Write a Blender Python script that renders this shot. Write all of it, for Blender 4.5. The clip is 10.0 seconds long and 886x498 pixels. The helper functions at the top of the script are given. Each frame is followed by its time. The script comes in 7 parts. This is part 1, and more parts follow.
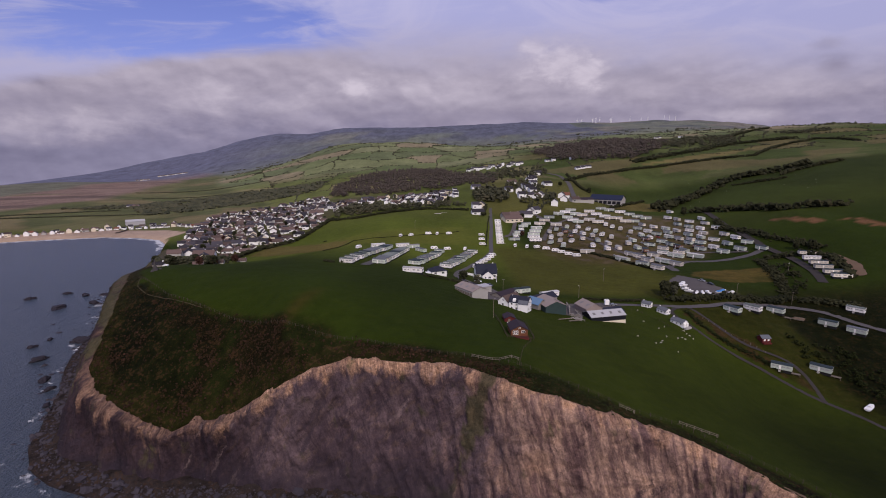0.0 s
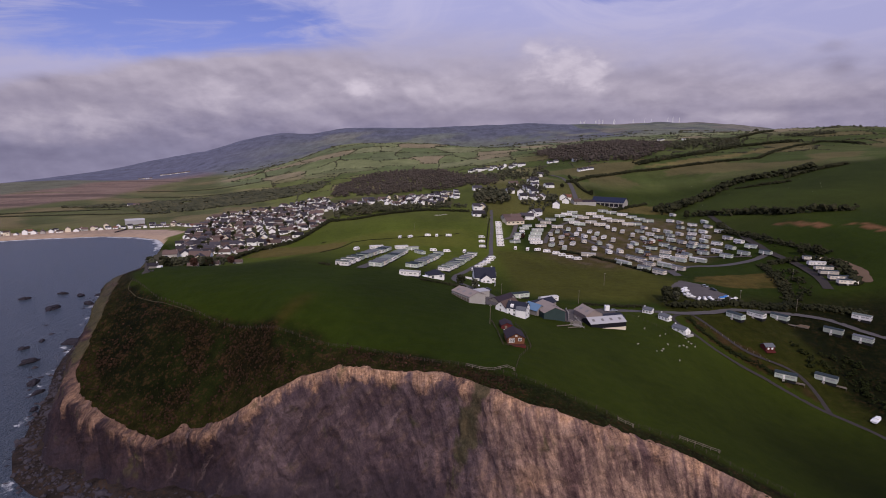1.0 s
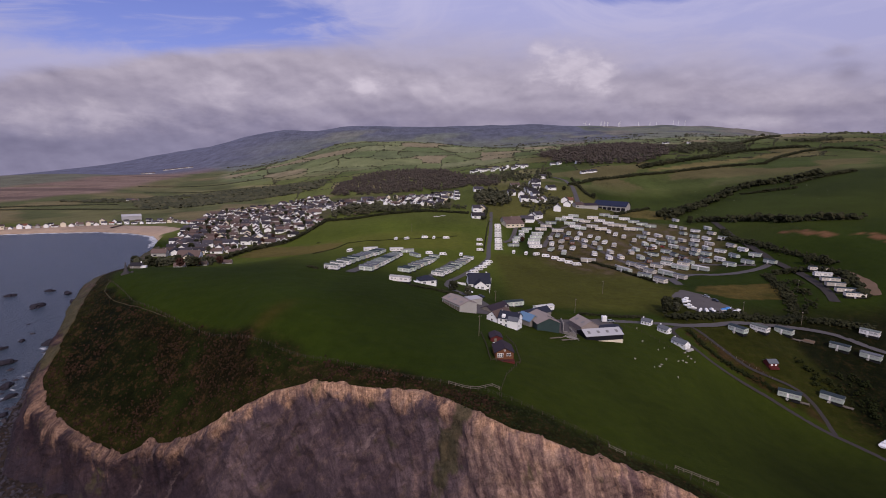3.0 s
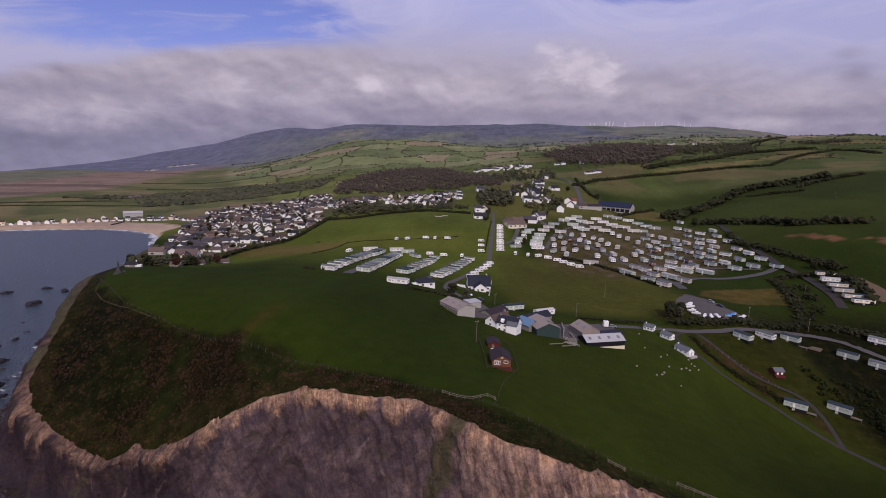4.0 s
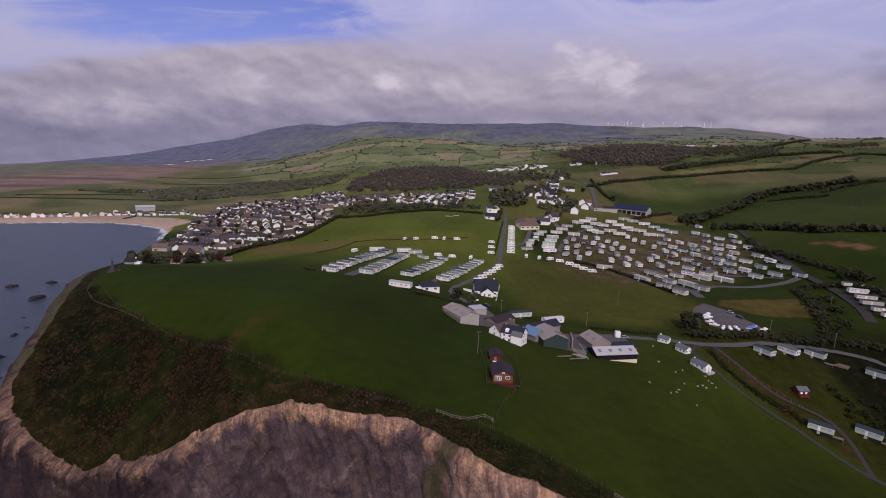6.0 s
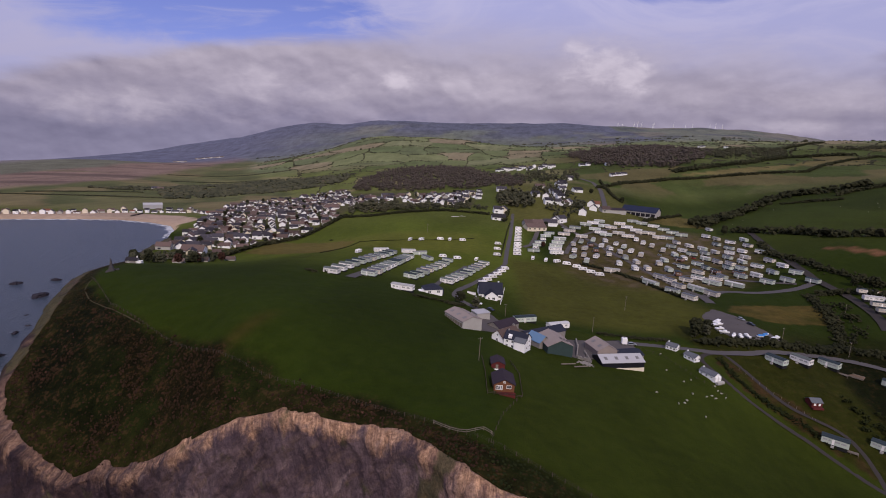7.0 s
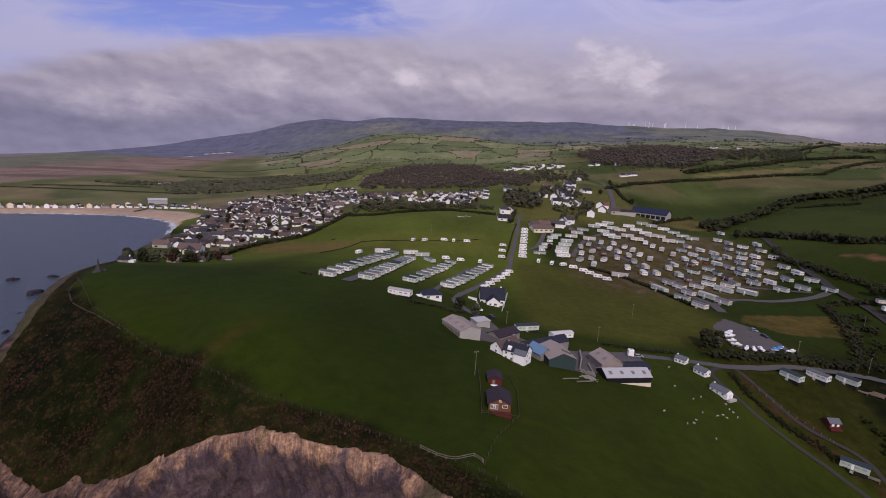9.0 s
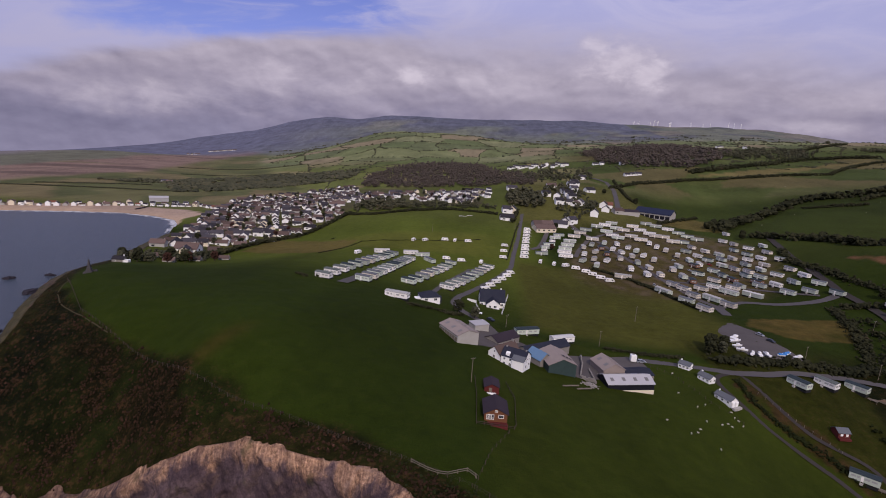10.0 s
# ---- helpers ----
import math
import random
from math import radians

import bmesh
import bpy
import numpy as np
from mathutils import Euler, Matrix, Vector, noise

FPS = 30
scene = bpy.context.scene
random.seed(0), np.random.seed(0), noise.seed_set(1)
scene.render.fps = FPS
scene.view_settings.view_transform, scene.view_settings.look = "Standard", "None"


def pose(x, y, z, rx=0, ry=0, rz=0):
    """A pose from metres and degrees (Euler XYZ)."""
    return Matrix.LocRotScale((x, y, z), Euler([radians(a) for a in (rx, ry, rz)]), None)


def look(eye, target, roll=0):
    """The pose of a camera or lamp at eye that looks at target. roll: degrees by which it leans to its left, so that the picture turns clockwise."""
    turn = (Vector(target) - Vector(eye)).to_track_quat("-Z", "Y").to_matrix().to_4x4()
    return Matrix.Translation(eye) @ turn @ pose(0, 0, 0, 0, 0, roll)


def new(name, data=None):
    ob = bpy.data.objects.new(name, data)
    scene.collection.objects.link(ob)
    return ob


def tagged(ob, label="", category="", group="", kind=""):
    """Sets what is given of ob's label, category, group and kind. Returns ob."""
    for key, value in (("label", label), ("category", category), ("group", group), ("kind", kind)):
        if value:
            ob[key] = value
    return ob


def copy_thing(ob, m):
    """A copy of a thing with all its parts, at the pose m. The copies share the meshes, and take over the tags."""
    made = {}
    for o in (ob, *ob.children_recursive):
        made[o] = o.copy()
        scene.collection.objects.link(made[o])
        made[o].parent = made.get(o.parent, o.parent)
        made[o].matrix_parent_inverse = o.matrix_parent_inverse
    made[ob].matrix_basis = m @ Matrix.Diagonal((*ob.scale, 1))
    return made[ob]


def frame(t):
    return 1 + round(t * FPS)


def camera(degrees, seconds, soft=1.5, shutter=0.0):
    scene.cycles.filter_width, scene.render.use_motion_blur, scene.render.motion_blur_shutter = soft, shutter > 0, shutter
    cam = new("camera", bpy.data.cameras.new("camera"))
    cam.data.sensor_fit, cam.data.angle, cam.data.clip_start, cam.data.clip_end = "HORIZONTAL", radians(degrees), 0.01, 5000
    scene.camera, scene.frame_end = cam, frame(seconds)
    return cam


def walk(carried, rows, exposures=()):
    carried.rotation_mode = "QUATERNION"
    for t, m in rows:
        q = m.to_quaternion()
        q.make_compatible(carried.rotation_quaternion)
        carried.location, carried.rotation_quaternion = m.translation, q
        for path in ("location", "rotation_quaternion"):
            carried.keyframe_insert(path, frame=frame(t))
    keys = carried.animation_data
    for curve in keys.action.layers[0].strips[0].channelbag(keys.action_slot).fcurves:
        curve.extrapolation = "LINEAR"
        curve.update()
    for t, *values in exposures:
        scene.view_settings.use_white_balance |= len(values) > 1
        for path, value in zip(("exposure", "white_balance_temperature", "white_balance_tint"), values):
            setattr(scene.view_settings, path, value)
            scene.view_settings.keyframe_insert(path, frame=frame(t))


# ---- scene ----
cam = camera(82.0, 10.0, 1.0)
ROWS = [
    (0.0, 0.00, 0.00, 113.51, 0.000, -10.460, 0.240),
    (0.5, 1.36, 2.61, 113.99, 0.160, -10.446, 0.372),
    (1.0, 2.65, 5.41, 114.22, 0.258, -10.407, 0.623),
    (1.5, 4.17, 7.89, 114.63, 0.256, -10.402, 0.871),
    (2.0, 5.60, 10.42, 115.06, 0.165, -10.404, 1.114),
    (2.5, 7.03, 13.14, 115.32, 0.374, -10.431, 1.333),
    (4.0, 10.78, 21.65, 116.21, 0.992, -10.618, 2.041),
    (4.5, 11.87, 24.32, 116.46, 1.327, -10.689, 2.241),
    (5.0, 13.03, 27.18, 116.67, 1.741, -10.747, 2.429),
    (5.5, 14.04, 30.21, 116.72, 2.169, -10.823, 2.628),
    (7.0, 16.95, 38.59, 117.47, 3.476, -10.991, 3.259),
    (7.5, 17.84, 41.31, 117.88, 3.876, -11.092, 3.464),
    (8.0, 18.89, 44.29, 118.16, 3.975, -11.155, 3.579),
    (8.5, 19.70, 46.62, 118.56, 4.099, -11.224, 3.741),
    (9.0, 20.32, 49.55, 118.85, 4.402, -11.307, 3.902),
    (9.5, 21.15, 52.52, 119.08, 4.734, -11.453, 4.000),
    (10.0, 22.22, 55.44, 119.40, 4.799, -11.525, 4.092),
]
walk(cam, [(t, pose(x, y, z, 90 + pitch, 0, yaw) @ pose(0, 0, 0, 0, 0, roll)) for t, x, y, z, yaw, pitch, roll in ROWS],
     exposures=[(0.0, 0.0, 6350, 20), (10.0, 0.0, 6350, 20)])


# ---------------------------------------------------------------- light
SUN_WAY = Vector((0.16, -0.77, 0.62)).normalized()          # towards the sun
sun = new("sun", bpy.data.lights.new("sun", "SUN"))
sun.data.energy, sun.data.angle, sun.data.color = 2.5, radians(0.6), (1.0, 0.90, 0.76)
sun.matrix_world = look(SUN_WAY * 500, (0, 0, 0))

world = bpy.data.worlds.new("sky")
scene.world = world
world.use_nodes = True
wt = world.node_tree
wt.nodes.clear()


class Nodes:
    """Short hand for a node tree."""

    def __init__(self, tree):
        self.tree = tree

    def add(self, kind, inputs=(), **settings):
        node = self.tree.nodes.new(kind)
        if "operation" in settings:
            node.operation, node.use_clamp = settings["operation"], settings.get("use_clamp", False)
        if "data_type" in settings:
            node.data_type, node.blend_type = settings["data_type"], settings["blend_type"]
        if "interpolation_type" in settings:
            node.interpolation_type = settings["interpolation_type"]
        if "feature" in settings:
            node.feature = settings["feature"]
        if "attribute_name" in settings:
            node.attribute_name = settings["attribute_name"]
        for key, value in dict(inputs).items():
            if isinstance(value, bpy.types.NodeSocket):
                self.tree.links.new(value, node.inputs[key])
            elif value is not None:
                node.inputs[key].default_value = value
        return node

    def math(self, op, a, b=0.0, c=0.0, clamp=False):
        return self.add("ShaderNodeMath", {0: a, 1: b, 2: c}, operation=op, use_clamp=clamp).outputs[0]

    def mix(self, fac, a, b, blend="MIX"):
        return self.add("ShaderNodeMix", {0: fac, 6: a, 7: b}, data_type="RGBA", blend_type=blend).outputs[2]

    def ramp(self, fac, stops):
        node = self.add("ShaderNodeValToRGB", {0: fac})
        for n, (at, colour) in enumerate(stops):
            el = node.color_ramp.elements[n] if n < 2 else node.color_ramp.elements.new(at)
            el.position = at
            el.color = (*colour, 1) if len(colour) == 3 else colour
        return node.outputs[0]

    def noise(self, vector, scale, detail=4.0, rough=0.55, warp=0.0):
        return self.add("ShaderNodeTexNoise", {"Vector": vector, "Scale": scale, "Detail": detail, "Roughness": rough, "Distortion": warp}).outputs[0]

    def window(self, value, a, b):
        return self.add("ShaderNodeMapRange", {0: value, 1: a, 2: b, 3: 0.0, 4: 1.0}, interpolation_type="SMOOTHSTEP").outputs[0]


w = Nodes(wt)
clear = w.add("ShaderNodeTexSky")
clear.sky_type, clear.sun_disc = "NISHITA", False
clear.sun_elevation, clear.sun_rotation = math.asin(SUN_WAY.z), math.atan2(SUN_WAY.x, SUN_WAY.y)
way = w.add("ShaderNodeTexCoord").outputs["Generated"]
xyz = w.add("ShaderNodeSeparateXYZ", {0: way})
azim = w.math("MULTIPLY", w.math("ARCTAN2", xyz.outputs[0], xyz.outputs[1]), 57.3)      # degrees, to the right of north
elev = w.math("MULTIPLY", w.math("ARCSINE", xyz.outputs[2]), 57.3)
flat = w.add("ShaderNodeCombineXYZ", {0: w.math("MULTIPLY", azim, 0.030), 1: w.math("MULTIPLY", elev, 0.16), 2: 0.3}).outputs[0]
even = w.add("ShaderNodeCombineXYZ", {0: azim, 1: w.math("MULTIPLY", elev, 1.9), 2: 7.3}).outputs[0]
veil = w.noise(flat, 1.4, 6, 0.58, 0.5)
lump = w.noise(even, 0.11, 7, 0.58, 0.2)
tuft = w.noise(even, 0.42, 6, 0.60, 0.25)
wisp = w.noise(w.add("ShaderNodeCombineXYZ", {0: w.math("MULTIPLY", azim, 0.05), 1: w.math("MULTIPLY", elev, 0.14), 2: 2.1}).outputs[0], 1.0, 7, 0.62, 0.9)
spot = w.add("ShaderNodeCombineXYZ", {0: azim, 1: elev, 2: 0.0}).outputs[0]


def swelling(at_x, at_y, half_x, half_y):
    """One in the middle of a direction, in degrees, falling to nothing at its rim and below beyond."""
    scaled = w.add("ShaderNodeMapping", {0: spot, 1: (-at_x / half_x, -at_y / half_y, 0), 3: (1 / half_x, 1 / half_y, 0)}).outputs[0]
    length = w.add("ShaderNodeVectorMath", {0: scaled})
    length.operation = "LENGTH"
    return w.math("SUBTRACT", 1.0, length.outputs["Value"])


def opening(at_x, at_y, half_x, half_y):
    """A rift in the clouds round a direction."""
    return w.window(w.math("ADD", swelling(at_x, at_y, half_x, half_y), w.math("MULTIPLY", w.math("SUBTRACT", wisp, 0.5), 1.1)), 0.0, 0.42)


# blue and thin high veil above
streak = w.noise(w.add("ShaderNodeCombineXYZ", {0: w.math("MULTIPLY", azim, 0.06), 1: w.math("ADD", w.math("MULTIPLY", elev, 0.42), w.math("MULTIPLY", azim, -0.045)), 2: 5.0}).outputs[0], 1.0, 6, 0.6, 0.6)
rift = w.math("MAXIMUM", w.math("MAXIMUM", opening(-28.0, 12.0, 24.0, 4.8), opening(22.0, 17.6, 14.0, 3.4)), opening(10.0, 28.0, 60.0, 9.0))
rift = w.math("MAXIMUM", rift, w.math("MULTIPLY", w.window(wisp, 0.62, 0.40), 0.25))
rift = w.math("MULTIPLY", rift, w.math("SUBTRACT", 1.0, w.math("MULTIPLY", w.window(streak, 0.47, 0.70), 0.75)))
blue = w.mix(1.0, clear.outputs[0], (0.060, 0.057, 0.098, 1), "MULTIPLY")
high = w.ramp(w.math("MULTIPLY", elev, 1 / 20), [(0.0, (0.40, 0.385, 0.50)), (0.5, (0.455, 0.45, 0.60)), (0.75, (0.475, 0.48, 0.66)), (1.0, (0.52, 0.55, 0.76))])
colour = w.mix(w.math("MULTIPLY", rift, 0.92), high, blue)
# the grey bank: a low dome whose rim is sharp to the west and soft to the east
west, east_side = w.math("MAXIMUM", w.math("SUBTRACT", -5.0, azim), 0.0), w.math("MAXIMUM", w.math("ADD", azim, 5.0), 0.0)
rim = w.math("SUBTRACT", 11.2, w.math("ADD", w.math("MULTIPLY", w.math("MULTIPLY", west, west), 0.0045), w.math("MULTIPLY", w.math("MULTIPLY", east_side, east_side), 0.0016)))
over = w.math("ADD", w.math("SUBTRACT", elev, rim), w.math("ADD", w.math("MULTIPLY", w.math("SUBTRACT", veil, 0.5), 2.6), w.math("MULTIPLY", w.math("SUBTRACT", lump, 0.5), 1.6)))
soft_rim = w.math("ADD", 0.7, w.math("MULTIPLY", w.window(azim, -28.0, 6.0), 3.0))
bank = w.math("SUBTRACT", 1.0, w.window(w.math("DIVIDE", over, soft_rim), -1.0, 1.0))
tall = w.math("ADD", elev, w.math("ADD", w.math("MULTIPLY", w.math("SUBTRACT", veil, 0.5), 5.0), w.math("ADD", w.math("MULTIPLY", w.math("SUBTRACT", lump, 0.5), 6.5), w.math("MULTIPLY", w.math("SUBTRACT", tuft, 0.5), 3.2))))
grey = w.ramp(w.math("MULTIPLY", tall, 1 / 12), [(0.0, (0.232, 0.222, 0.300)), (0.16, (0.250, 0.234, 0.308)), (0.30, (0.315, 0.290, 0.358)), (0.48, (0.375, 0.343, 0.400)), (0.72, (0.410, 0.376, 0.428)), (1.0, (0.435, 0.405, 0.470))])
lifted = w.add("ShaderNodeVectorMath", {0: even, 1: (0.3, 1.2, 0.0)}).outputs[0]
head = w.math("SUBTRACT", w.noise(even, 0.20, 5, 0.50), w.noise(lifted, 0.20, 5, 0.50))
head = w.math("MULTIPLY", head, w.math("SUBTRACT", 1.0, w.math("MULTIPLY", w.window(elev, 7.0, 12.0), 0.8)))
light = w.math("ADD", 1.0, w.math("MULTIPLY", head, 1.0))
grey = w.mix(1.0, grey, w.add("ShaderNodeCombineColor", {0: light, 1: light, 2: w.math("ADD", 1.0, w.math("MULTIPLY", head, 0.85))}).outputs[0], "MULTIPLY")
colour = w.mix(bank, colour, grey)
ragged = w.math("ADD", w.math("MULTIPLY", w.math("SUBTRACT", tuft, 0.5), 2.3), w.math("MULTIPLY", w.math("SUBTRACT", lump, 0.5), 1.6))
# dark bases and shreds, then heaped clouds lit from behind the eye
gloom = None
for at_x, at_y, half_x, half_y, much in ((12.6, 6.4, 4.2, 0.8, 0.6), (36.2, 7.8, 1.9, 1.1, 0.8), (18.5, 8.0, 6.0, 0.9, 0.45), (-36.0, 4.6, 9.0, 1.0, 0.4), (4.0, 4.0, 26.0, 1.1, 0.55), (35.5, 9.6, 1.6, 0.7, 0.4), (33.0, 4.6, 9.0, 0.8, 0.45), (-9.0, 5.0, 5.0, 0.9, 0.4)):
    one = w.math("MULTIPLY", w.window(w.math("ADD", swelling(at_x, at_y, half_x, half_y), w.math("MULTIPLY", ragged, 0.5)), -0.1, 1.0), much)
    gloom = one if gloom is None else w.math("MAXIMUM", gloom, one)
puffs = None
for at_x, at_y, half_x, half_y, much in ((-38.5, 2.1, 3.6, 1.7, 0.50), (-34.0, 2.8, 3.2, 1.7, 0.55), (-30.5, 3.4, 3.0, 1.6, 0.45), (-26.5, 4.8, 2.2, 1.3, 0.45), (-23.4, 5.9, 3.4, 2.1, 0.62), (-17.0, 5.3, 5.2, 1.5, 0.50), (-13.8, 6.6, 1.6, 1.0, 0.5),
                                         (-9.0, 7.0, 2.8, 1.8, 0.85), (-3.0, 6.9, 2.4, 1.4, 0.6), (1.2, 7.0, 4.2, 1.7, 0.50), (20.5, 6.4, 4.0, 1.2, 0.36), (33.0, 6.4, 5.0, 1.7, 0.40), (28.6, 3.9, 4.0, 0.7, 0.55), (12.4, 9.2, 5.2, 3.0, 0.80), (9.7, 10.9, 2.4, 1.2, 0.75), (14.8, 8.2, 3.6, 2.6, 0.85)):
    one = w.math("MULTIPLY", w.window(w.math("ADD", swelling(at_x, at_y, half_x, half_y), w.math("MULTIPLY", ragged, 0.50)), -0.35, 0.85), much)
    puffs = one if puffs is None else w.math("MAXIMUM", puffs, one)
colour = w.mix(w.math("MULTIPLY", gloom, 0.75), colour, (0.215, 0.198, 0.262, 1))
lit = w.mix(w.window(w.math("ADD", w.math("MULTIPLY", tuft, 0.5), w.math("MULTIPLY", puffs, 0.5)), 0.30, 0.92), (0.455, 0.418, 0.470, 1), (0.74, 0.685, 0.710, 1))
colour = w.mix(w.math("MULTIPLY", puffs, 0.9), colour, lit)
colour = w.mix(1.0, colour, (0.975, 0.985, 1.015, 1), "MULTIPLY")
back = w.add("ShaderNodeBackground", {0: colour, 1: 1.0})
w.add("ShaderNodeOutputWorld", {0: back.outputs[0]})


# ---------------------------------------------------------------- materials
def material(name):
    mat = bpy.data.materials.new(name)
    mat.use_nodes = True
    mat.node_tree.nodes.clear()
    n = Nodes(mat.node_tree)
    bsdf = n.add("ShaderNodeBsdfPrincipled")
    n.add("ShaderNodeOutputMaterial", {0: bsdf.outputs[0]})
    return mat, n, bsdf


def link(n, a, b):
    n.tree.links.new(a, b)


def bump(n, bsdf, height, strength, distance):
    link(n, n.add("ShaderNodeBump", {"Height": height, "Strength": strength, "Distance": distance}).outputs[0], bsdf.inputs["Normal"])


def surface(name, base, rough=0.8, vary=0.25, scale=0.6, fine=8.0, relief=0.02, metal=0.0, other=None, per_piece=0.0):
    """A plain material with stains, grain and relief. base, other: colours between which it varies."""
    mat, n, bsdf = material(name)
    at = n.add("ShaderNodeTexCoord").outputs["Object"]
    big, small = n.noise(at, scale, 4), n.noise(at, fine, 3)
    other = other or tuple(c * 0.6 for c in base)
    fac = n.math("ADD", n.math("MULTIPLY", n.math("SUBTRACT", big, 0.42), vary * 3.2), n.math("MULTIPLY", n.math("SUBTRACT", small, 0.5), vary), clamp=True)
    col = n.mix(fac, (*base, 1), (*other, 1))
    if per_piece:
        rnd = n.add("ShaderNodeObjectInfo").outputs["Random"]
        col = n.mix(1.0, col, n.ramp(rnd, [(0.0, (1 - per_piece,) * 3), (1.0, (1 + per_piece,) * 3)]), "MULTIPLY")
    link(n, col, bsdf.inputs["Base Color"])
    bsdf.inputs["Roughness"].default_value, bsdf.inputs["Metallic"].default_value = rough, metal
    bsdf.inputs["Specular IOR Level"].default_value = 0.12 if rough >= 0.5 else 0.4
    if relief:
        bump(n, bsdf, small, 0.6, relief)
    return mat


def ground_material():
    mat, n, bsdf = material("turf")
    at = n.add("ShaderNodeTexCoord").outputs["Object"]
    cover = n.add("ShaderNodeAttribute", attribute_name="cover").outputs[0]
    rough = n.add("ShaderNodeAttribute", attribute_name="rough").outputs[2]
    stretched = n.add("ShaderNodeMapping", {0: at, 2: (0, 0, 0.5), 3: (0.03, 0.008, 0.03)}).outputs[0]
    big, streak, mid, fine = n.noise(at, 0.012, 5, 0.6), n.noise(stretched, 1.0, 4), n.noise(at, 0.22, 5, 0.65), n.noise(at, 2.1, 3, 0.7)
    tone = n.math("ADD", n.math("ADD", n.math("MULTIPLY", n.math("SUBTRACT", big, 0.5), 0.9), n.math("MULTIPLY", n.math("SUBTRACT", streak, 0.5), 0.8)),
                  n.math("ADD", n.math("MULTIPLY", n.math("SUBTRACT", mid, 0.5), n.math("ADD", 0.75, n.math("MULTIPLY", rough, 2.2))), n.math("MULTIPLY", n.math("SUBTRACT", fine, 0.5), n.math("ADD", 1.0, rough))))
    gain = n.math("ADD", 1.0, tone)
    gain = n.math("MAXIMUM", gain, 0.25)
    col = n.mix(1.0, cover, n.add("ShaderNodeCombineColor", {0: gain, 1: gain, 2: gain}).outputs[0], "MULTIPLY")
    speck = n.noise(at, 0.75, 5, 0.7)
    warm = n.math("MULTIPLY", n.window(n.math("ADD", n.math("MULTIPLY", speck, 0.65), n.math("MULTIPLY", mid, 0.35)), 0.515, 0.60), n.math("ADD", 0.05, n.math("MULTIPLY", rough, 0.55)), clamp=True)
    col = n.mix(warm, col, (0.060, 0.030, 0.014, 1))
    link(n, col, bsdf.inputs["Base Color"])
    bsdf.inputs["Roughness"].default_value = 0.95
    bsdf.inputs["Specular IOR Level"].default_value = 0.04
    h = n.math("ADD", fine, n.math("MULTIPLY", mid, 2.0))
    bump(n, bsdf, h, 0.7, 0.35)
    return mat


